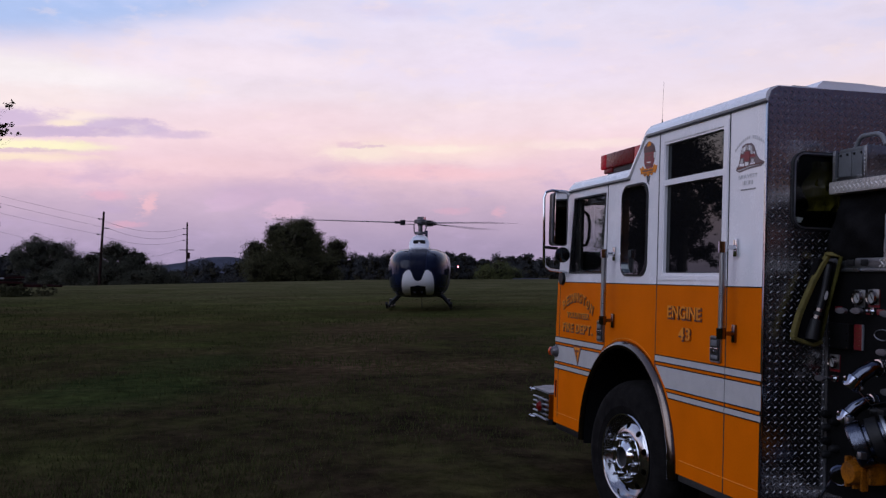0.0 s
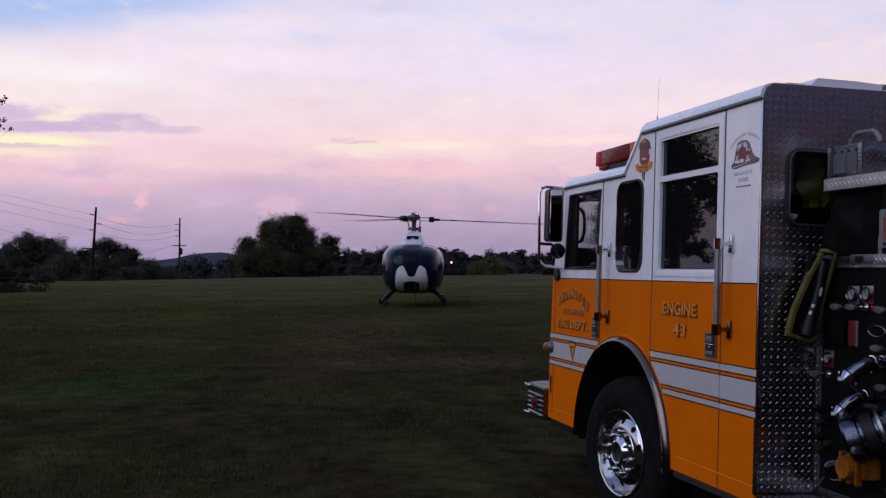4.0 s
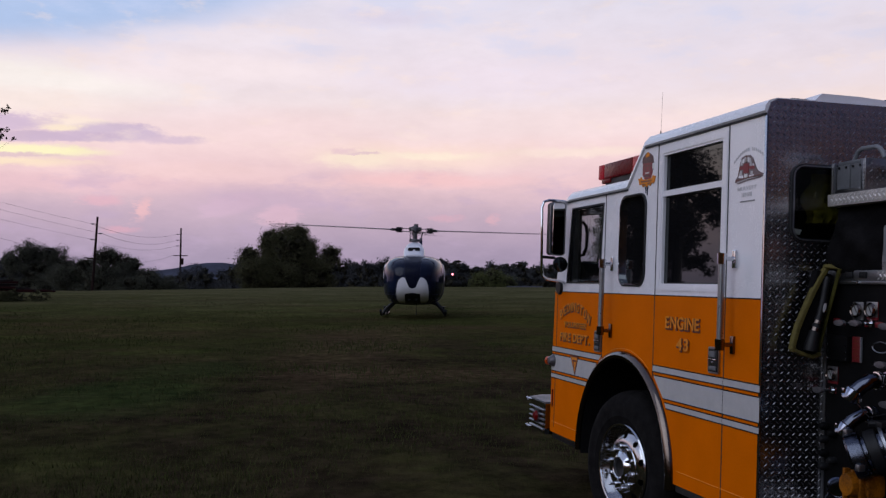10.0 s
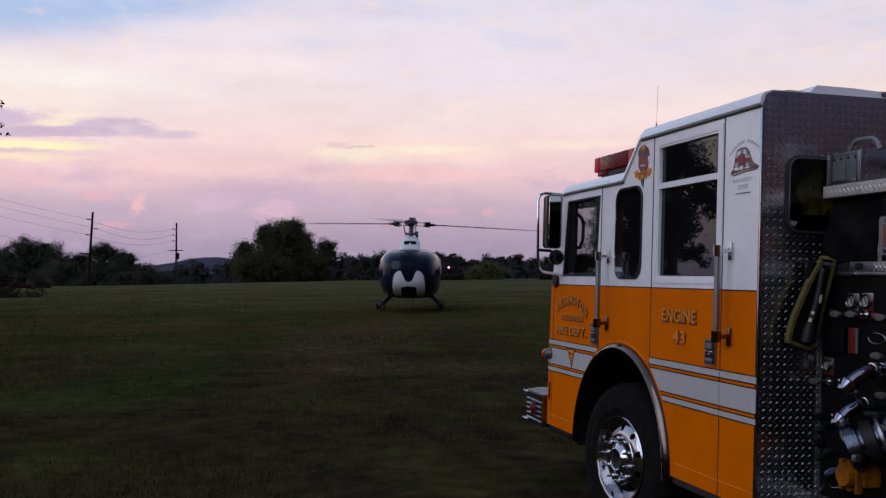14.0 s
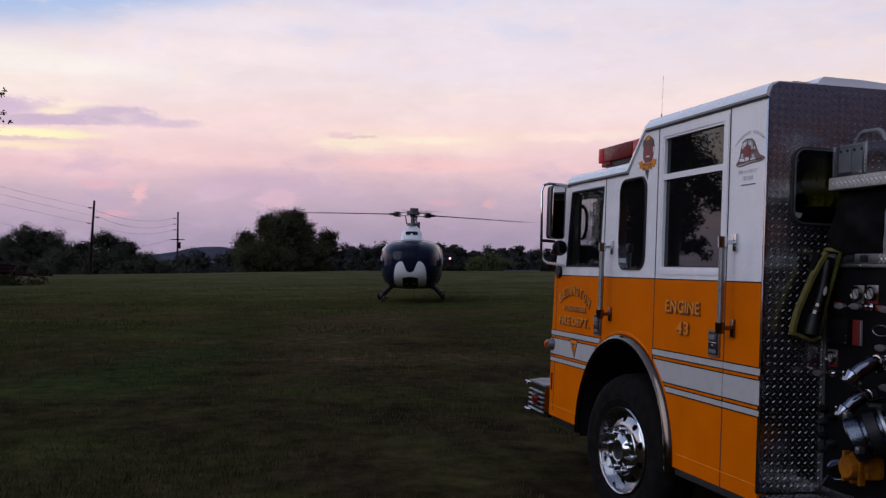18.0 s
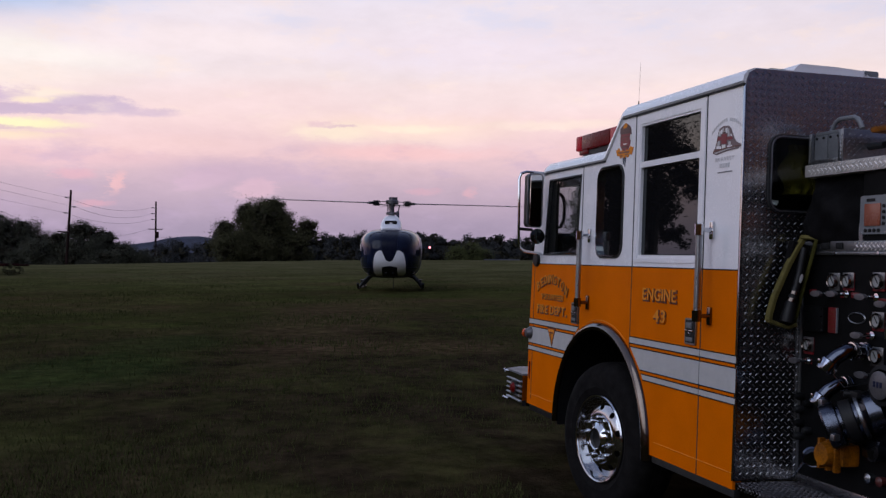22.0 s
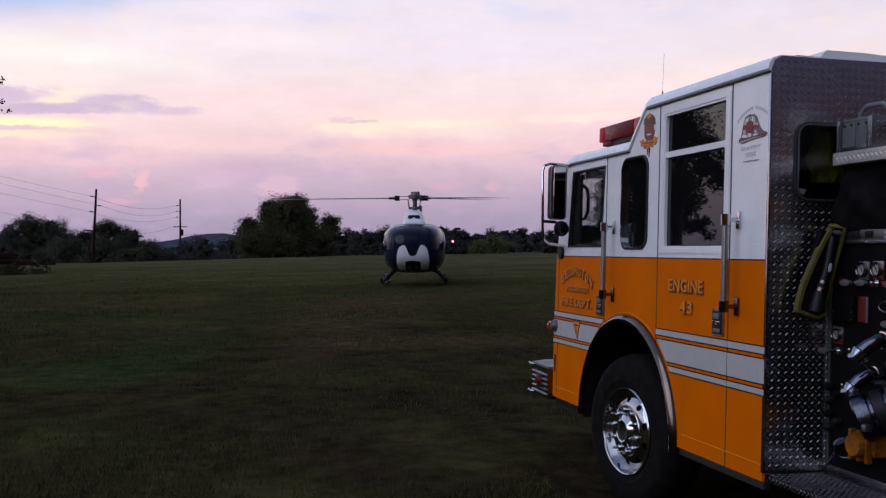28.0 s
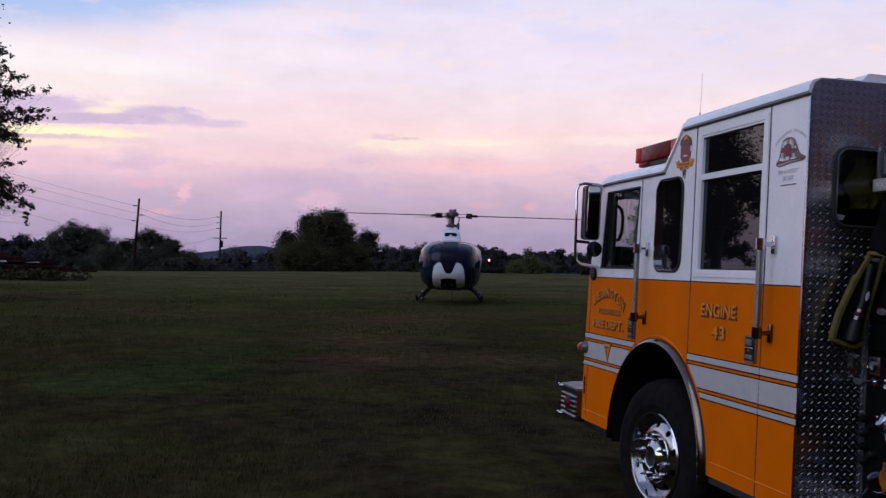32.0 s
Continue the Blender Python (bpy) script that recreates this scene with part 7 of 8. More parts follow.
    for z in (1.70, 1.665):
        bm = bmesh.new()
        box(bm, PX - 0.03, PX, -0.745, -0.70, z - 0.012, z + 0.012, 0.005)
        part("hinge", bm, DULL, t)
    # plain body that closes the engine behind
    bm = bmesh.new()
    box(bm, 0.0, W, -4.4, -1.5, 0.62, 2.3, 0.03)
    part("rear_body", bm, YELLOW, root, "plain yellow hose body")
    for xs, tx in ((0.02, 0.0), (W - 0.36, 0.0)):
        bm = bmesh.new()
        lathe(bm, [(0.28, 0.02), (0.46, 0.0), (0.52, 0.06), (0.525, 0.16), (0.52, 0.28), (0.46, 0.33), (0.28, 0.31), (0.28, 0.02)], (xs, -3.2, 0.525), (1, 0, 0), 40)
        part("rear_tyre", bm, RUBBER, root)
    bm = bmesh.new()
    lathe(bm, [(0.30, 0.0), (0.46, 0.0), (0.52, 0.06), (0.52, 0.26), (0.46, 0.32), (0.30, 0.32), (0.30, 0.0)], (W - 0.36, *WHEEL), (1, 0, 0), 40)
    part("right_tyre", bm, RUBBER, root)


def make_loose_gear():
    """What stands on or hangs from the fire engine."""
    def at(x, y, z, rx=0, ry=0, rz=0):
        return LEAN @ pose(x, y, z, rx, ry, rz)
    # tool box tray on the deck
    box_root = thing("tool_box", at(0.385, -0.02, 2.292), "tread-plate tray holding grey plastic cases with a handle", "tool box")
    bm = bmesh.new()
    for y0, y1, z0, z1 in ((-0.026, 0.0, 0.0, 0.165), (-0.280, -0.243, 0.0, 0.165)):
        box(bm, -0.004, 0.012, y0, y1, z0, z1, 0.002)
    box(bm, 0.0, 0.012, -0.275, 0.0, 0.0, 0.022, 0.002)
    box(bm, 0.0, 0.36, -0.275, -0.262, 0.0, 0.165, 0.002)
    tray = part("tray", bm, DULL, box_root)
    bm = bmesh.new()
    tread_lugs(bm, 0.01, 0.35, 0.01, 0.155, lambda u, v, w: (u, -0.275 - w, v), pitch=0.034)
    tread_lugs(bm, 0.006, 0.16, -0.276, -0.247, lambda u, v, w: (-0.004 - w, v, u), pitch=0.020, size=0.018, wide=0.0045)
    tread_lugs(bm, 0.006, 0.16, -0.024, -0.002, lambda u, v, w: (-0.004 - w, v, u), pitch=0.018, size=0.016, wide=0.0045)
    part("tread_pattern", bm, LUG, box_root, angle=10)["kind"] = "stuff"
    for y0, y1 in ((-0.128, -0.022), (-0.243, -0.134)):
        bm = bmesh.new()
        box(bm, 0.014, 0.33, y0, y1, 0.004, 0.150, 0.008)
        part("case", bm, CASE, box_root, "grey plastic case")
        for yy in (y0 + 0.025, y1 - 0.025):
            bm = bmesh.new()
            box(bm, 0.006, 0.016, yy - 0.005, yy + 0.005, 0.130, 0.142, 0.002)
            part("latch", bm, BLACK, box_root)
    bm = bmesh.new()
    box(bm, 0.02, 0.32, -0.26, -0.02, 0.148, 0.172, 0.01)
    part("lid", bm, CASE, box_root)
    bm = bmesh.new()
    pr = [(0.05, -0.112, 0.165), (0.05, -0.135, 0.200), (0.05, -0.150, 0.216), (0.05, -0.180, 0.228), (0.05, -0.290, 0.224), (0.05, -0.318, 0.212), (0.05, -0.335, 0.195), (0.05, -0.355, 0.160)]
    sweep(bm, pr, 0.0125, 10)
    part("handle", bm, GREY, box_root)
    # cross-mounted yellow tool behind it
    tool = thing("yellow_tool", at(0.50, -0.43, 2.292), "yellow and chrome nozzle mount on the pump deck", "nozzle")
    bm = bmesh.new()
    box(bm, -0.04, 0.30, -0.22, 0.03, 0.135, 0.165, 0.01)
    part("plate", bm, ORANGE, tool)
    bm = bmesh.new()
    lathe(bm, [(0.05, 0.0), (0.06, 0.03), (0.05, 0.07), (0.045, 0.13), (0, 0.13)], (0.02, -0.12, 0.0), (0, 0, 1), 20)
    part("pedestal", bm, ORANGE, tool)
    bm = bmesh.new()
    sweep(bm, [(0.02, -0.08, 0.165), (0.02, -0.08, 0.25)], [0.02, 0.014], 10)
    box(bm, -0.02, 0.12, -0.20, -0.03, 0.25, 0.285, 0.012)
    part("clamp", bm, CHROME, tool)
    bm = bmesh.new()
    sweep(bm, [(0.05, 0.22, 0.085), (0.04, 0.02, 0.08)], [0.02, 0.018], 10)
    part("grip", bm, BLACK, tool)
    # cable over the roof edge
    bm = bmesh.new()
    pts = []
    for k in range(40):
        f = k / 39
        pts.append((1.00 + 0.35 * f, 0.02 + 0.02 * math.sin(k * 1.3), 2.815 + 0.025 * abs(math.sin(k * 0.55)) + 0.035 * math.sin(f * 3)))
    sweep(bm, pts, 0.016, 8)
    ob = part("black_hose", bm, BLACK)
    ob.matrix_world = LEAN
    tagged(ob, "coiled black cable lying on the cab roof", "cable")
    # hanging bag with torch
    bag = thing("gear_strap", at(0, 0, 0), "yellow-edged black pouch with a torch hung beside pump panel", "pouch")

    def ribbon(pts, wd, thick, material, name, label=""):
        """A flat band through (x, y, z), wd wide across x and z."""
        bm = bmesh.new()
        rings = []
        for k, p in enumerate(pts):
            a, c = Vector(pts[max(0, k - 1)]), Vector(pts[min(len(pts) - 1, k + 1)])
            d = (c - a).normalized()
            n = Vector((-d.z, 0, d.x)).normalized() * wd * 0.5
            h = Vector((0, thick * 0.5, 0))
            rings.append([bm.verts.new(Vector(p) + q) for q in (-n - h, n - h, n + h, -n + h)])
        for r0, r1 in zip(rings, rings[1:]):
            for i in range(4):
                bm.faces.new((r0[i], r0[(i + 1) % 4], r1[(i + 1) % 4], r1[i]))
        bm.faces.new(rings[0])
        bm.faces.new(rings[-1][::-1])
        bmesh.ops.bevel(bm, geom=bm.edges[:], offset=0.004, segments=1, affect="EDGES")
        return part(name, bm, material, bag, label)

    ribbon([(0.325, -0.085, 1.905), (0.282, -0.085, 1.845), (0.236, -0.085, 1.762), (0.190, -0.085, 1.665), (0.155, -0.085, 1.585), (0.132, -0.085, 1.505), (0.126, -0.085, 1.465)], 0.026, 0.035, HIVIS, "webbing")
    ribbon([(0.345, -0.16, 1.895), (0.335, -0.14, 1.80), (0.322, -0.11, 1.68), (0.306, -0.095, 1.58), (0.284, -0.085, 1.46)], 0.013, 0.025, OLIVE, "webbing")
    ribbon([(0.120, -0.085, 1.468), (0.180, -0.085, 1.448), (0.240, -0.085, 1.432), (0.290, -0.085, 1.450)], 0.020, 0.035, HIVIS, "webbing")
    ribbon([(0.300, -0.10, 1.908), (0.325, -0.13, 1.903), (0.350, -0.165, 1.897)], 0.020, 0.04, HIVIS, "top_strap")
    ribbon([(0.325, -0.065, 1.87), (0.295, -0.065, 1.75), (0.255, -0.065, 1.63), (0.222, -0.065, 1.53), (0.208, -0.065, 1.45)], 0.13, 0.05, CLOTH, "pouch", "black cloth pouch")
    torch = [(0.306, -0.115, 1.850), (0.299, -0.115, 1.815), (0.284, -0.115, 1.725), (0.266, -0.115, 1.655)]
    bm = bmesh.new()
    sweep(bm, torch, [0.014, 0.017, 0.019, 0.019], 16)
    body = part("torch_body", bm, BLACK, bag, "black torch body")
    bm = bmesh.new()
    slab(bm, [(p[0] + 0.008 * math.cos(2 * math.pi * k / 16) + 0.005 * math.sin(2 * math.pi * k / 16), p[2] + 0.024 * math.sin(2 * math.pi * k / 16)) for p in [(0.279, 0, 1.690)] for k in range(16)], [], 0.132, 0.137, to=lambda u, v, w: (u, -w, v))
    part("torch_label", bm, TAPE, body, "pale oval label")
    for p, q in (((0.258, -0.115, 1.618), (0.252, -0.115, 1.602)), ((0.244, -0.115, 1.582), (0.237, -0.115, 1.564))):
        bm = bmesh.new()
        sweep(bm, [p, q], 0.028, 18)
        part("torch_collar", bm, TRIM, body)
    bm = bmesh.new()
    sweep(bm, [(0.266, -0.115, 1.655), (0.248, -0.115, 1.598), (0.234, -0.115, 1.555), (0.218, -0.115, 1.485), (0.214, -0.115, 1.462)], [0.018, 0.023, 0.028, 0.036, 0.034], 18)
    part("torch_head", bm, BLACK, bag, "black torch head")
    # turnout coat hung inside the rear window
    coat = thing("turnout_coat", at(0, 0, 0), "yellow-green turnout coat hanging inside the cab", "coat")
    bm = bmesh.new()
    nx, nz = 10, 10
    grid = [[bm.verts.new((0.375 + 0.02 * math.sin(j * 0.9) + 0.15 * i / nx, 0.14 + 0.035 * math.sin(i * 1.7 + j * 0.4), 2.15 + 0.27 * j / nz)) for j in range(nz + 1)] for i in range(nx + 1)]
    for i in range(nx):
        for j in range(nz):
            bm.faces.new((grid[i][j], grid[i + 1][j], grid[i + 1][j + 1], grid[i][j + 1]))
    ex = bmesh.ops.extrude_face_region(bm, geom=bm.faces[:])["geom"]
    bmesh.ops.translate(bm, vec=(0, 0.05, 0), verts=[g for g in ex if isinstance(g, bmesh.types.BMVert)])
    part("coat_body", bm, COAT, coat)
    # white shape standing in for a bright reflection low in the rear window
    bm = bmesh.new()
    slab(bm, [(0.235, 2.098), (0.275, 2.086), (0.305, 2.082), (0.318, 2.108), (0.28, 2.112), (0.235, 2.122)], [], -0.16, -0.14, to=lambda u, v, w: (u, -w, v))
    part("bright_patch", bm, DIAL, coat)


def make_engine():
    root = thing("fire_engine", LEAN.copy(), "yellow and white pumper fire engine with silver stripes parked on grass", "fire engine")
    make_cab(root)
    make_roof_gear(root)
    make_pump(root)
    make_loose_gear()


make_engine()


# ---- the helicopter: x to the viewer's right, nose towards -y, z up from its skids ----
HELI = (4.96, 30.77, 0.74)
HELI_YAW = -14.3
A_X, B_Z, C_Y, Z_C = 1.085, 0.875, 2.05, 1.265
P_X, Q_UP, Q_LOW = 3.6, 3.4, 3.0  # how square the cabin is


def nose(x, z, lift=0.0):
    """The point of the rounded cabin in front of (x, z)."""
    s = (abs(x) / A_X) ** P_X + (abs(z - Z_C) / B_Z) ** (Q_UP if z > Z_C else Q_LOW)
    y = -C_Y * max(0.0, 1 - s) ** (1 / 2.3)
    return Vector((x * (1 + lift * 0.5), y - 0.7 - lift, z + (z - Z_C) * lift * 0.5))


def nose_patch(name, rows, material, root, lift, cols=10, label=""):
    """rows: (z, x left, x right) from the bottom up, laid on the cabin's skin."""
    bm = bmesh.new()
    fine = []
    for (z0, a0, b0), (z1, a1, b1) in zip(rows, rows[1:]):
        n = max(1, int(abs(z1 - z0) / 0.05))
        fine += [(z0 + (z1 - z0) * k / n, a0 + (a1 - a0) * k / n, b0 + (b1 - b0) * k / n) for k in range(n)]
    fine.append(rows[-1])
    for off in (lift,):
        grid = [[bm.verts.new(nose(a + (b - a) * k / cols, z, off)) for k in range(cols + 1)] for z, a, b in fine]
        for r0, r1 in zip(grid, grid[1:]):
            for k in range(cols):
                bm.faces.new((r0[k], r0[k + 1], r1[k + 1], r1[k]))
    ex = bmesh.ops.extrude_face_region(bm, geom=bm.faces[:])["geom"]
    bmesh.ops.translate(bm, vec=(0, 0.03, 0), verts=[g for g in ex if isinstance(g, bmesh.types.BMVert)])
    return part(name, bm, material, root, label)


def make_helicopter():
    root = thing("helicopter", pose(*HELI, 0, 0, HELI_YAW), "navy and white light helicopter standing on skids, rotor turning", "helicopter")
    # cabin shell and tail
    bm = bmesh.new()
    seg = 48
    rings = []
    for k in range(15):
        f = k / 14
        y = -C_Y * math.cos(f * math.pi / 2)
        s = max(1e-4, 1 - (abs(y) / C_Y) ** 2.3)
        rings.append((y - 0.7, A_X * s ** (1 / P_X), B_Z * s ** (1 / Q_UP), Z_C, B_Z * s ** (1 / Q_LOW)))
    for y, a, b, z in ((0.2, 1.08, 0.87, 1.275), (1.0, 0.92, 0.80, 1.33), (1.8, 0.62, 0.58, 1.48), (2.6, 0.33, 0.34, 1.62), (3.6, 0.24, 0.25, 1.66), (5.2, 0.19, 0.20, 1.70), (6.6, 0.15, 0.17, 1.72)):
        rings.append((y, a, b, z, b))
    rows = []
    for y, a, b, z, low in rings:
        row = []
        for k in range(seg):
            t = 2 * math.pi * k / seg
            c, s = math.cos(t), math.sin(t)
            row.append(bm.verts.new((a * math.copysign(abs(c) ** (2 / P_X), c), y, z + (b * abs(s) ** (2 / Q_UP) if s > 0 else -low * abs(s) ** (2 / Q_LOW)))))
        rows.append(row)
    for r0, r1 in zip(rows, rows[1:]):
        for k in range(seg):
            bm.faces.new((r0[k], r0[(k + 1) % seg], r1[(k + 1) % seg], r1[k]))
    bm.faces.new(rows[0])
    bm.faces.new(rows[-1][::-1])
    part("fuselage", bm, NAVY, root, "navy blue cabin and tail boom", 50)
    # glazing and painted nose
    for sgn in (-1, 1):
        rr = [(0.80, 0.62, 0.97), (1.05, 0.60, 1.02), (1.30, 0.52, 1.05), (1.42, 0.30, 1.05), (1.70, 0.30, 1.02), (1.90, 0.31, 0.93), (2.02, 0.32, 0.72), (2.06, 0.33, 0.52)]
        rr = [(z, min(sgn * a, sgn * b), max(sgn * a, sgn * b)) for z, a, b in rr]
        nose_patch("windscreen", rr, CANOPY, root, 0.012, 14, "dark wraparound windscreen pane")
        lw = [(0.56, 0.62, 0.80), (0.66, 0.64, 0.92), (0.775, 0.63, 0.965)]
        lw = [(z, min(sgn * a, sgn * b), max(sgn * a, sgn * b)) for z, a, b in lw]
        nose_patch("chin_window", lw, CANOPY, root, 0.012, 8, "dark chin window")
    nose_patch("centre_post", [(1.02, -0.10, 0.10), (1.15, -0.16, 0.16), (1.35, -0.24, 0.24), (1.7, -0.27, 0.27), (2.06, -0.30, 0.30)], NAVY_DARK, root, 0.016, 8, "dark centre fairing")
    for sgn in (-1, 1):
        side = [(0.50, 0.26, 0.50), (0.60, 0.26, 0.575), (0.80, 0.26, 0.59), (0.84, 0.0, 0.59), (0.98, 0.0, 0.58), (1.02, 0.11, 0.57), (1.15, 0.17, 0.545), (1.26, 0.215, 0.50), (1.33, 0.25, 0.42), (1.355, 0.27, 0.36)]
        side = [(z, min(sgn * a, sgn * b * 0.93), max(sgn * a, sgn * b * 0.93)) for z, a, b in side]
        nose_patch("nose_panel", side, WHITE, root, 0.022, 8, "white nose panel with a notched top")
    nose_patch("landing_lamp_bay", [(0.50, -0.25, 0.25), (0.79, -0.25, 0.25)], BLACK, root, 0.010, 6)
    for sgn in (-1, 1):
        bm = bmesh.new()
        p = nose(sgn * 0.12, 0.62, 0.02)
        lathe(bm, [(0.05, 0.0), (0.055, -0.02), (0.045, -0.03), (0.0, -0.025)], p, (0, 1, 0), 16)
        part("landing_lamp", bm, BLACK, root)
    # pale stripe along the flanks
    for sgn in (-1, 1):
        bm = bmesh.new()
        pts = [(sgn * 1.07, -0.95, 1.25), (sgn * 1.06, -0.90, 1.5), (sgn * 1.01, -0.85, 1.78), (sgn * 0.88, -0.8, 1.98)]
        sweep(bm, pts, [0.02, 0.045, 0.055, 0.03], 8)
        part("door_post", bm, WHITE, root, "white door post")
    # cowling and mast
    bm = bmesh.new()
    cow = [(-1.5, 0.33, 0.10, 2.06), (-1.25, 0.38, 0.20, 2.12), (-1.0, 0.385, 0.34, 2.17), (-0.75, 0.35, 0.42, 2.20), (-0.3, 0.32, 0.44, 2.22), (0.3, 0.32, 0.45, 2.22), (1.2, 0.34, 0.36, 2.16), (2.1, 0.28, 0.22, 2.0)]
    rows = []
    for y, a, b, z in cow:
        rows.append([bm.verts.new((a * math.copysign(abs(math.cos(t)) ** 0.7, math.cos(t)), y, z + b * math.copysign(abs(math.sin(t)) ** 0.7, math.sin(t)))) for t in [2 * math.pi * k / 28 for k in range(28)]])
    for r0, r1 in zip(rows, rows[1:]):
        for k in range(28):
            bm.faces.new((r0[k], r0[(k + 1) % 28], r1[(k + 1) % 28], r1[k]))
    bm.faces.new(rows[0])
    bm.faces.new(rows[-1][::-1])
    part("engine_cowling", bm, WHITE, root, "white engine cowling", 50)
    bm = bmesh.new()
    slab(bm, rrect(-0.215, 0.215, 2.29, 2.43, 0.06), [], -1.27, -0.85, to=lambda u, v, w: (u, w, v))
    part("air_intake", bm, BLACK, root, "dark air intake")
    bm = bmesh.new()
    slab(bm, [(-0.075, 2.285), (0.075, 2.285), (0.012, 2.365), (-0.012, 2.365)], [], -1.285, -1.24, to=lambda u, v, w: (u, w, v))
    part("intake_wedge", bm, WHITE, root)
    for sgn in (-1, 1):
        bm = bmesh.new()
        box(bm, sgn * 0.30 - 0.03, sgn * 0.30 + 0.03, -1.18, -1.05, 2.13, 2.19, 0.01)
        part("wiper_mount", bm, DULL, root)
    bm = bmesh.new()
    lathe(bm, [(0.17, 2.58), (0.16, 2.64), (0.085, 2.67), (0.078, 3.04), (0, 3.04)], (0, 0, 0), (0, 0, 1), 20)
    part("mast", bm, HUB, root)
    bm = bmesh.new()
    lathe(bm, [(0.09, 2.69), (0.21, 2.69), (0.225, 2.71), (0.225, 2.75), (0.20, 2.78), (0.09, 2.79)], (0, 0, 0), (0, 0, 1), 24, close=True)
    part("swashplate", bm, HUB, root)
    # rotor
    rotor = new("main_rotor")
    rotor.parent = root
    rotor["label"] = "three-bladed main rotor, turning"
    bm = bmesh.new()
    lathe(bm, [(0.0, -0.10), (0.10, -0.10), (0.11, -0.03), (0.22, -0.02), (0.235, 0.0), (0.235, 0.11), (0.22, 0.125), (0.12, 0.135), (0.11, 0.17), (0, 0.175)], (0, 0, 0), (0, 0, 1), 24)
    part("rotor_head", bm, HUB, rotor)
    for k in range(3):
        turned = pose(0, 0, 0, 0, 0, 120 * k)
        bm = bmesh.new()
        for z in (-0.062, 0.048):
            box(bm, 0.18, 0.62, -0.075, 0.075, z, z + 0.022, 0.006, m=turned)
        part("star_arm", bm, HUB, rotor)
        bm = bmesh.new()
        box(bm, 0.56, 0.74, -0.11, 0.11, -0.095, 0.095, 0.025, m=turned)
        box(bm, 0.72, 0.95, -0.07, 0.07, -0.045, 0.045, 0.02, m=turned)
        part("blade_grip", bm, BLACK, rotor)
        bm = bmesh.new()
        sweep(bm, [turned @ Vector((0.21, 0.06, -0.36)), turned @ Vector((0.24, 0.14, -0.05))], 0.022, 8)
        part("pitch_rod", bm, HUB, rotor)
        bm = bmesh.new()
        rows = []
        for r, ch, th, dz in ((0.85, 0.13, 0.05, 0.0), (1.15, 0.15, 0.045, -0.002), (1.5, 0.33, 0.040, -0.004), (3.2, 0.33, 0.034, -0.014), (5.1, 0.33, 0.028, -0.030), (5.42, 0.28, 0.02, -0.033)):
            pr = [(-0.32, 0), (-0.25, 0.42), (0.0, 0.5), (0.35, 0.3), (0.68, 0.0), (0.35, -0.25), (0.0, -0.45), (-0.25, -0.4)]
            rows.append([bm.verts.new((r, c * ch, dz + t * th)) for c, t in pr])
        for r0, r1 in zip(rows, rows[1:]):
            for i in range(8):
                bm.faces.new((r0[i], r0[(i + 1) % 8], r1[(i + 1) % 8], r1[i]))
        bm.faces.new(rows[0])
        bm.faces.new(rows[-1][::-1])
        bl = part("blade", bm, BLADE, rotor, "slender grey rotor blade")
        bl.matrix_local = turned
    # skids
    for sgn in (-1, 1):
        bm = bmesh.new()
        sweep(bm, [(sgn * 1.13, -1.75, 0.22), (sgn * 1.125, -1.60, 0.10), (sgn * 1.12, -1.40, 0.05), (sgn * 1.11, 1.7, 0.05), (sgn * 1.10, 2.3, 0.06)], 0.045, 10)
        sk = part("skid", bm, BLACK, root, "black landing skid")
        bm = bmesh.new()
        box(bm, sgn * 1.04 - 0.06, sgn * 1.04 + 0.07, -1.0, -0.2, 0.315, 0.338, 0.008)
        for y in (-0.9, -0.3):
            sweep(bm, [(sgn * 1.05, y, 0.325), (sgn * 1.12, y, 0.06)], 0.02, 8)
        part("step", bm, BLACK, sk)
    for y in (-1.15, 0.95):
        bm = bmesh.new()
        sweep(bm, [(-1.12, y, 0.05), (-0.99, y, 0.24), (-0.80, y, 0.43), (-0.5, y, 0.52), (0.5, y, 0.52), (0.80, y, 0.43), (0.99, y, 0.24), (1.12, y, 0.05)], 0.055, 10)
        part("cross_tube", bm, BLACK, root)
    bm = bmesh.new()
    sweep(bm, [(0.08, -0.9, 0.42), (0.08, -0.92, 0.02)], 0.012, 6)
    part("belly_antenna", bm, BLACK, root)
    # tail
    bm = bmesh.new()
    lathe(bm, [(0.60, -0.16), (0.70, -0.14), (0.74, 0.0), (0.70, 0.14), (0.60, 0.16), (0.55, 0.0)], (0, 7.1, 1.85), (1, 0, 0), 36, close=True)
    part("fan_shroud", bm, NAVY, root)
    bm = bmesh.new()
    for k in range(10):
        box(bm, -0.03, 0.03, 0.05, 0.56, -0.05, 0.05, m=Matrix.Translation((0, 7.1, 1.85)) @ Matrix.Rotation(radians(36 * k), 4, "X"))
    part("tail_fan", bm, HUB, root)
    bm = bmesh.new()
    slab(bm, [(6.9, 2.45), (7.5, 2.45), (7.9, 3.2), (7.6, 3.2)], [], -0.06, 0.06)
    part("fin", bm, NAVY, root)
    bm = bmesh.new()
    box(bm, -1.33, 1.33, 5.7, 6.15, 1.54, 1.59, 0.02)
    part("stabiliser", bm, NAVY, root)
    for x, m in ((1.40, TAIL),):
        bm = bmesh.new()
        lathe(bm, [(0.0, -0.040), (0.026, -0.032), (0.040, 0.0), (0.026, 0.032), (0.0, 0.040)], (x, 5.75, 1.575), (0, 0, 1), 14)
        part("position_lamp", bm, m, root, "lit position lamp")
    # turning beacon on the rotor head: its lit face shows once in each turn
    beacon = new("beacon")
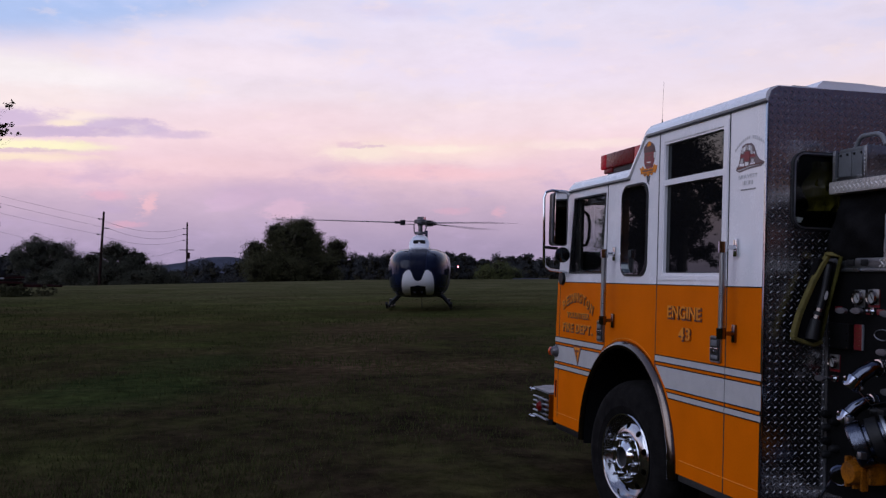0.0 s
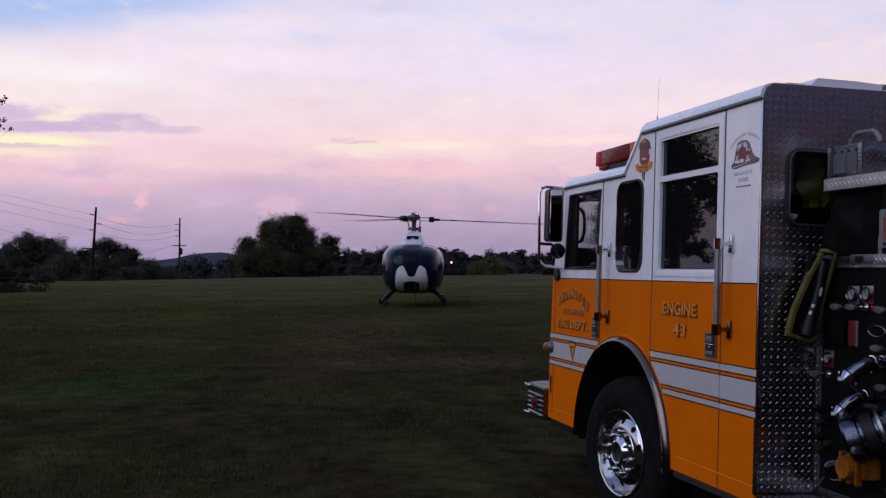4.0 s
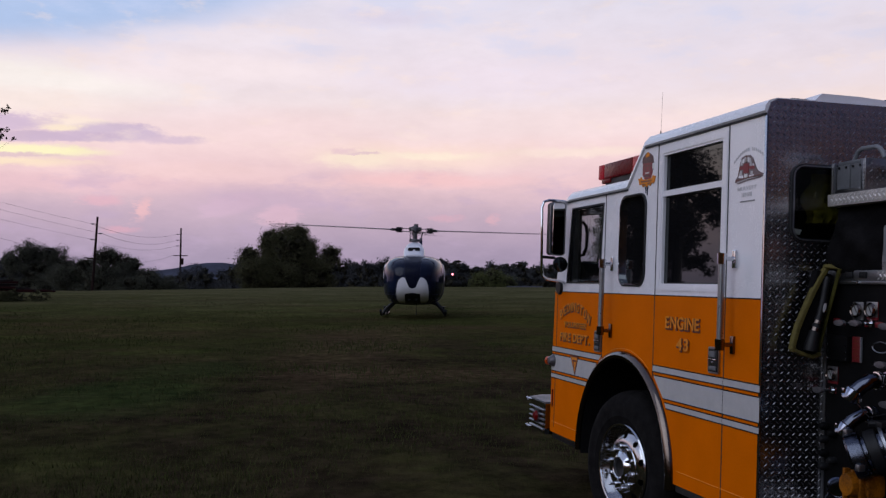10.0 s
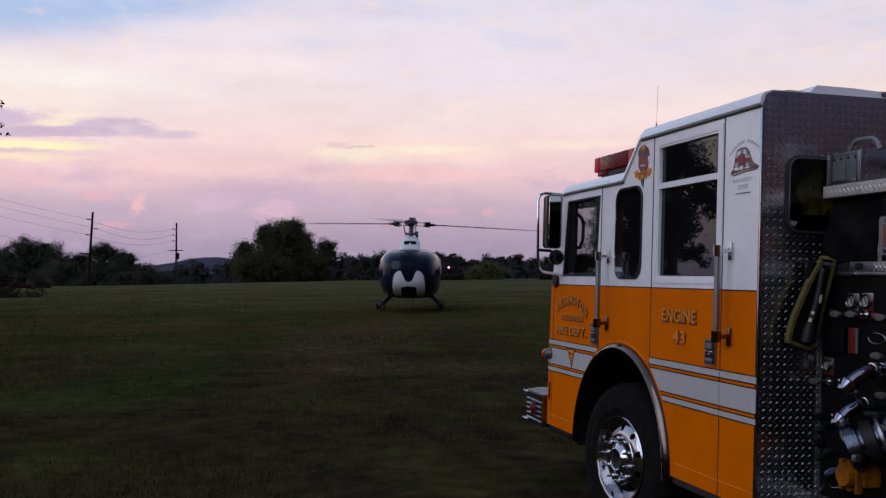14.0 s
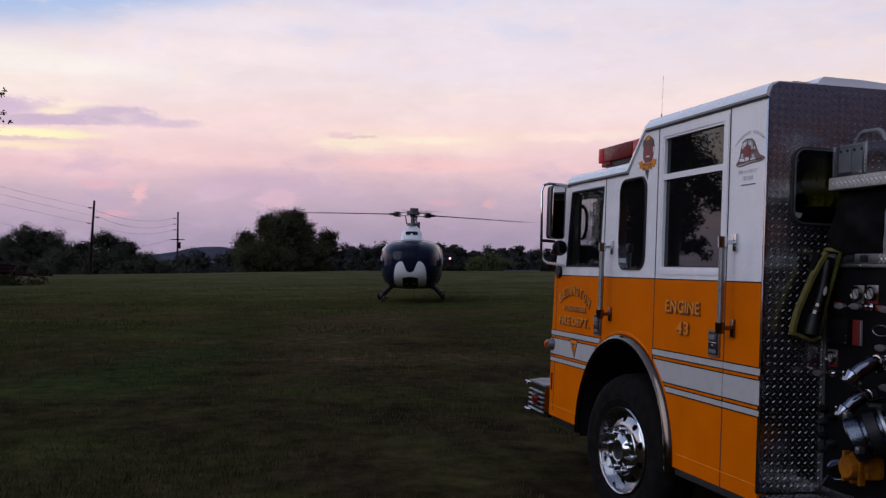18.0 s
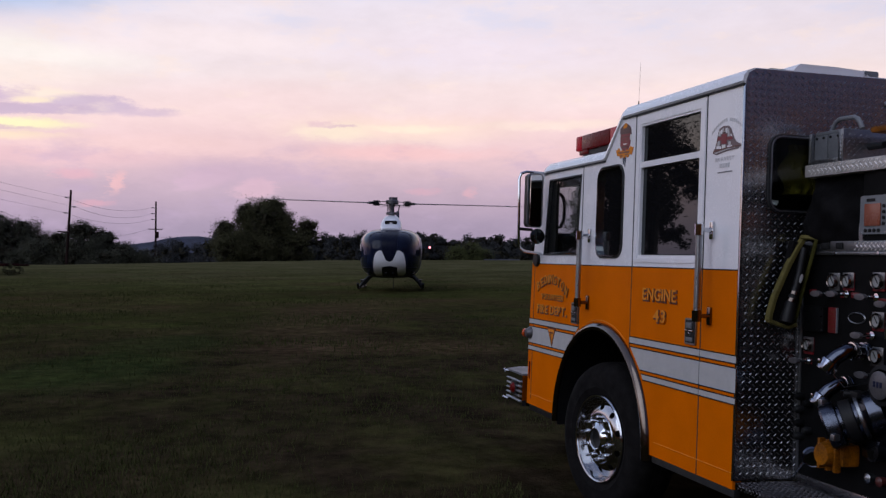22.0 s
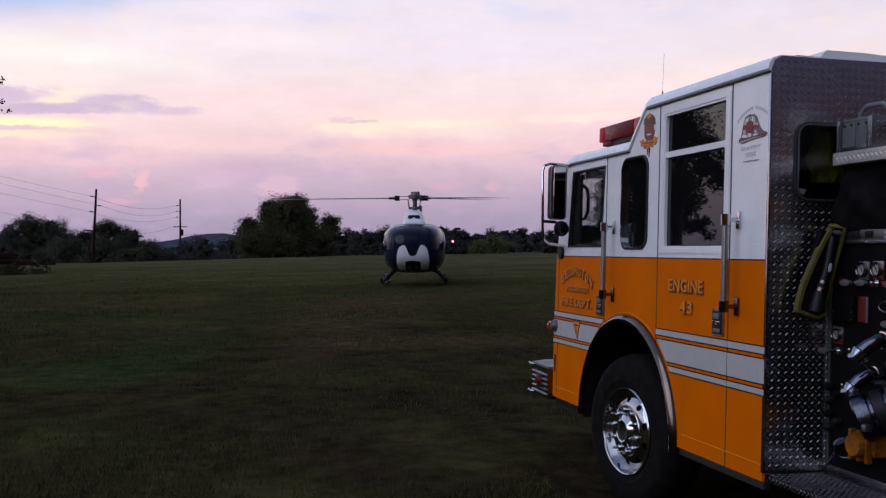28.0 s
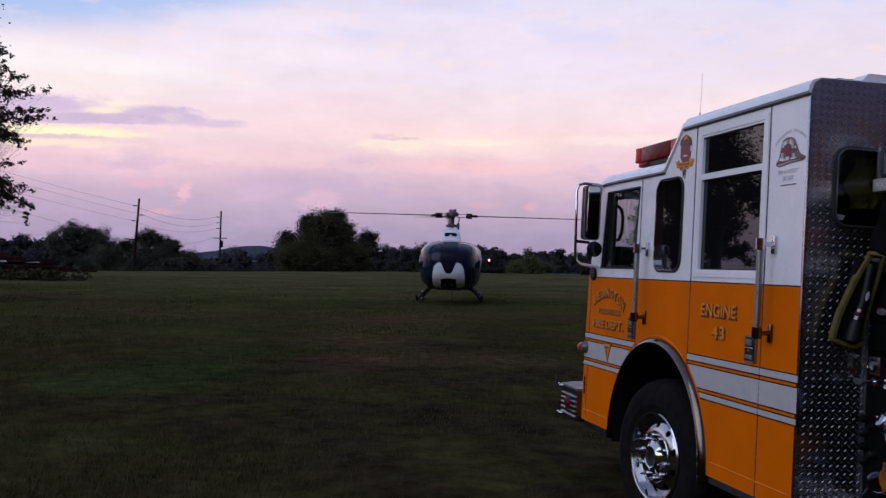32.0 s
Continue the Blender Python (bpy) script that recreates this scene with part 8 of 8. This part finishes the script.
    beacon.parent = root
    beacon["label"] = "red turning beacon"
    bm = bmesh.new()
    lathe(bm, [(0.072, -0.09), (0.072, 0.045), (0.055, 0.058), (0.0, 0.062)], (0, 0.085, 0), (0, 0, 1), 18)
    for sgn in (-1, 1):
        box(bm, sgn * 0.077 - 0.005, sgn * 0.077 + 0.005, -0.15, 0.06, -0.09, 0.052)
    box(bm, -0.084, 0.084, -0.02, 0.06, -0.11, -0.085)
    part("housing", bm, HUB, beacon)
    bm = bmesh.new()
    lathe(bm, [(0.0, -0.055), (0.045, -0.045), (0.066, 0.0), (0.045, 0.045), (0.0, 0.055)], (0, -0.0, 0), (0, 0, 1), 16)
    for v in bm.verts:
        v.co.y = min(v.co.y, 0.0) * 0.3
    part("lit_face", bm, STROBE, beacon, "bright pink-white lamp face")
    return root, rotor, beacon


HELICOPTER, ROTOR, BEACON = make_helicopter()


# ---- what moves ----
# where a blade stands at these seconds, in degrees round the mast
STAND = [(0, 180), (1, 197), (2, 205), (3, 222), (6, 270), (7, 285), (8, 303), (9, 315), (10, 325), (11, 340), (12, 355), (13, 366), (14, 383), (17, 380), (18, 392), (19, 416),
         (20, 430), (21, 438), (22, 448), (23, 465), (24, 485), (25, 508), (28, 538), (29, 548), (30, 552), (31, 567), (32, 582)]
BEACON_TURN, BEACON_FACES = 1.3665, 1.11  # seconds for a turn; when its lit face first shows


def motions():
    ts, ps = zip(*STAND)
    rows = []
    for k in range(32 * FPS + 1):
        t = k / FPS
        turn = float(np.interp(t, ts, ps)) + 2 - 2280 * t
        tip, roll = (float(np.interp(t, (0, 19.5, 24, 28.5, 32), v)) for v in ((1.5, 1.4, 2.4, 2.9, 2.6), (2.1, 2.1, 1.1, 0.2, 0.5)))
        rows.append((t, pose(0, 0, 3.10) @ pose(0, 0, 0, tip, roll, 0) @ pose(0, 0, 0, 0, 0, turn % 360)))
    walk(ROTOR, rows)
    walk(BEACON, [(t, pose(0.03, 0, 3.28, 0, 0, (t - BEACON_FACES) / BEACON_TURN * 360)) for t in [0.2 * k for k in range(161)]])


motions()
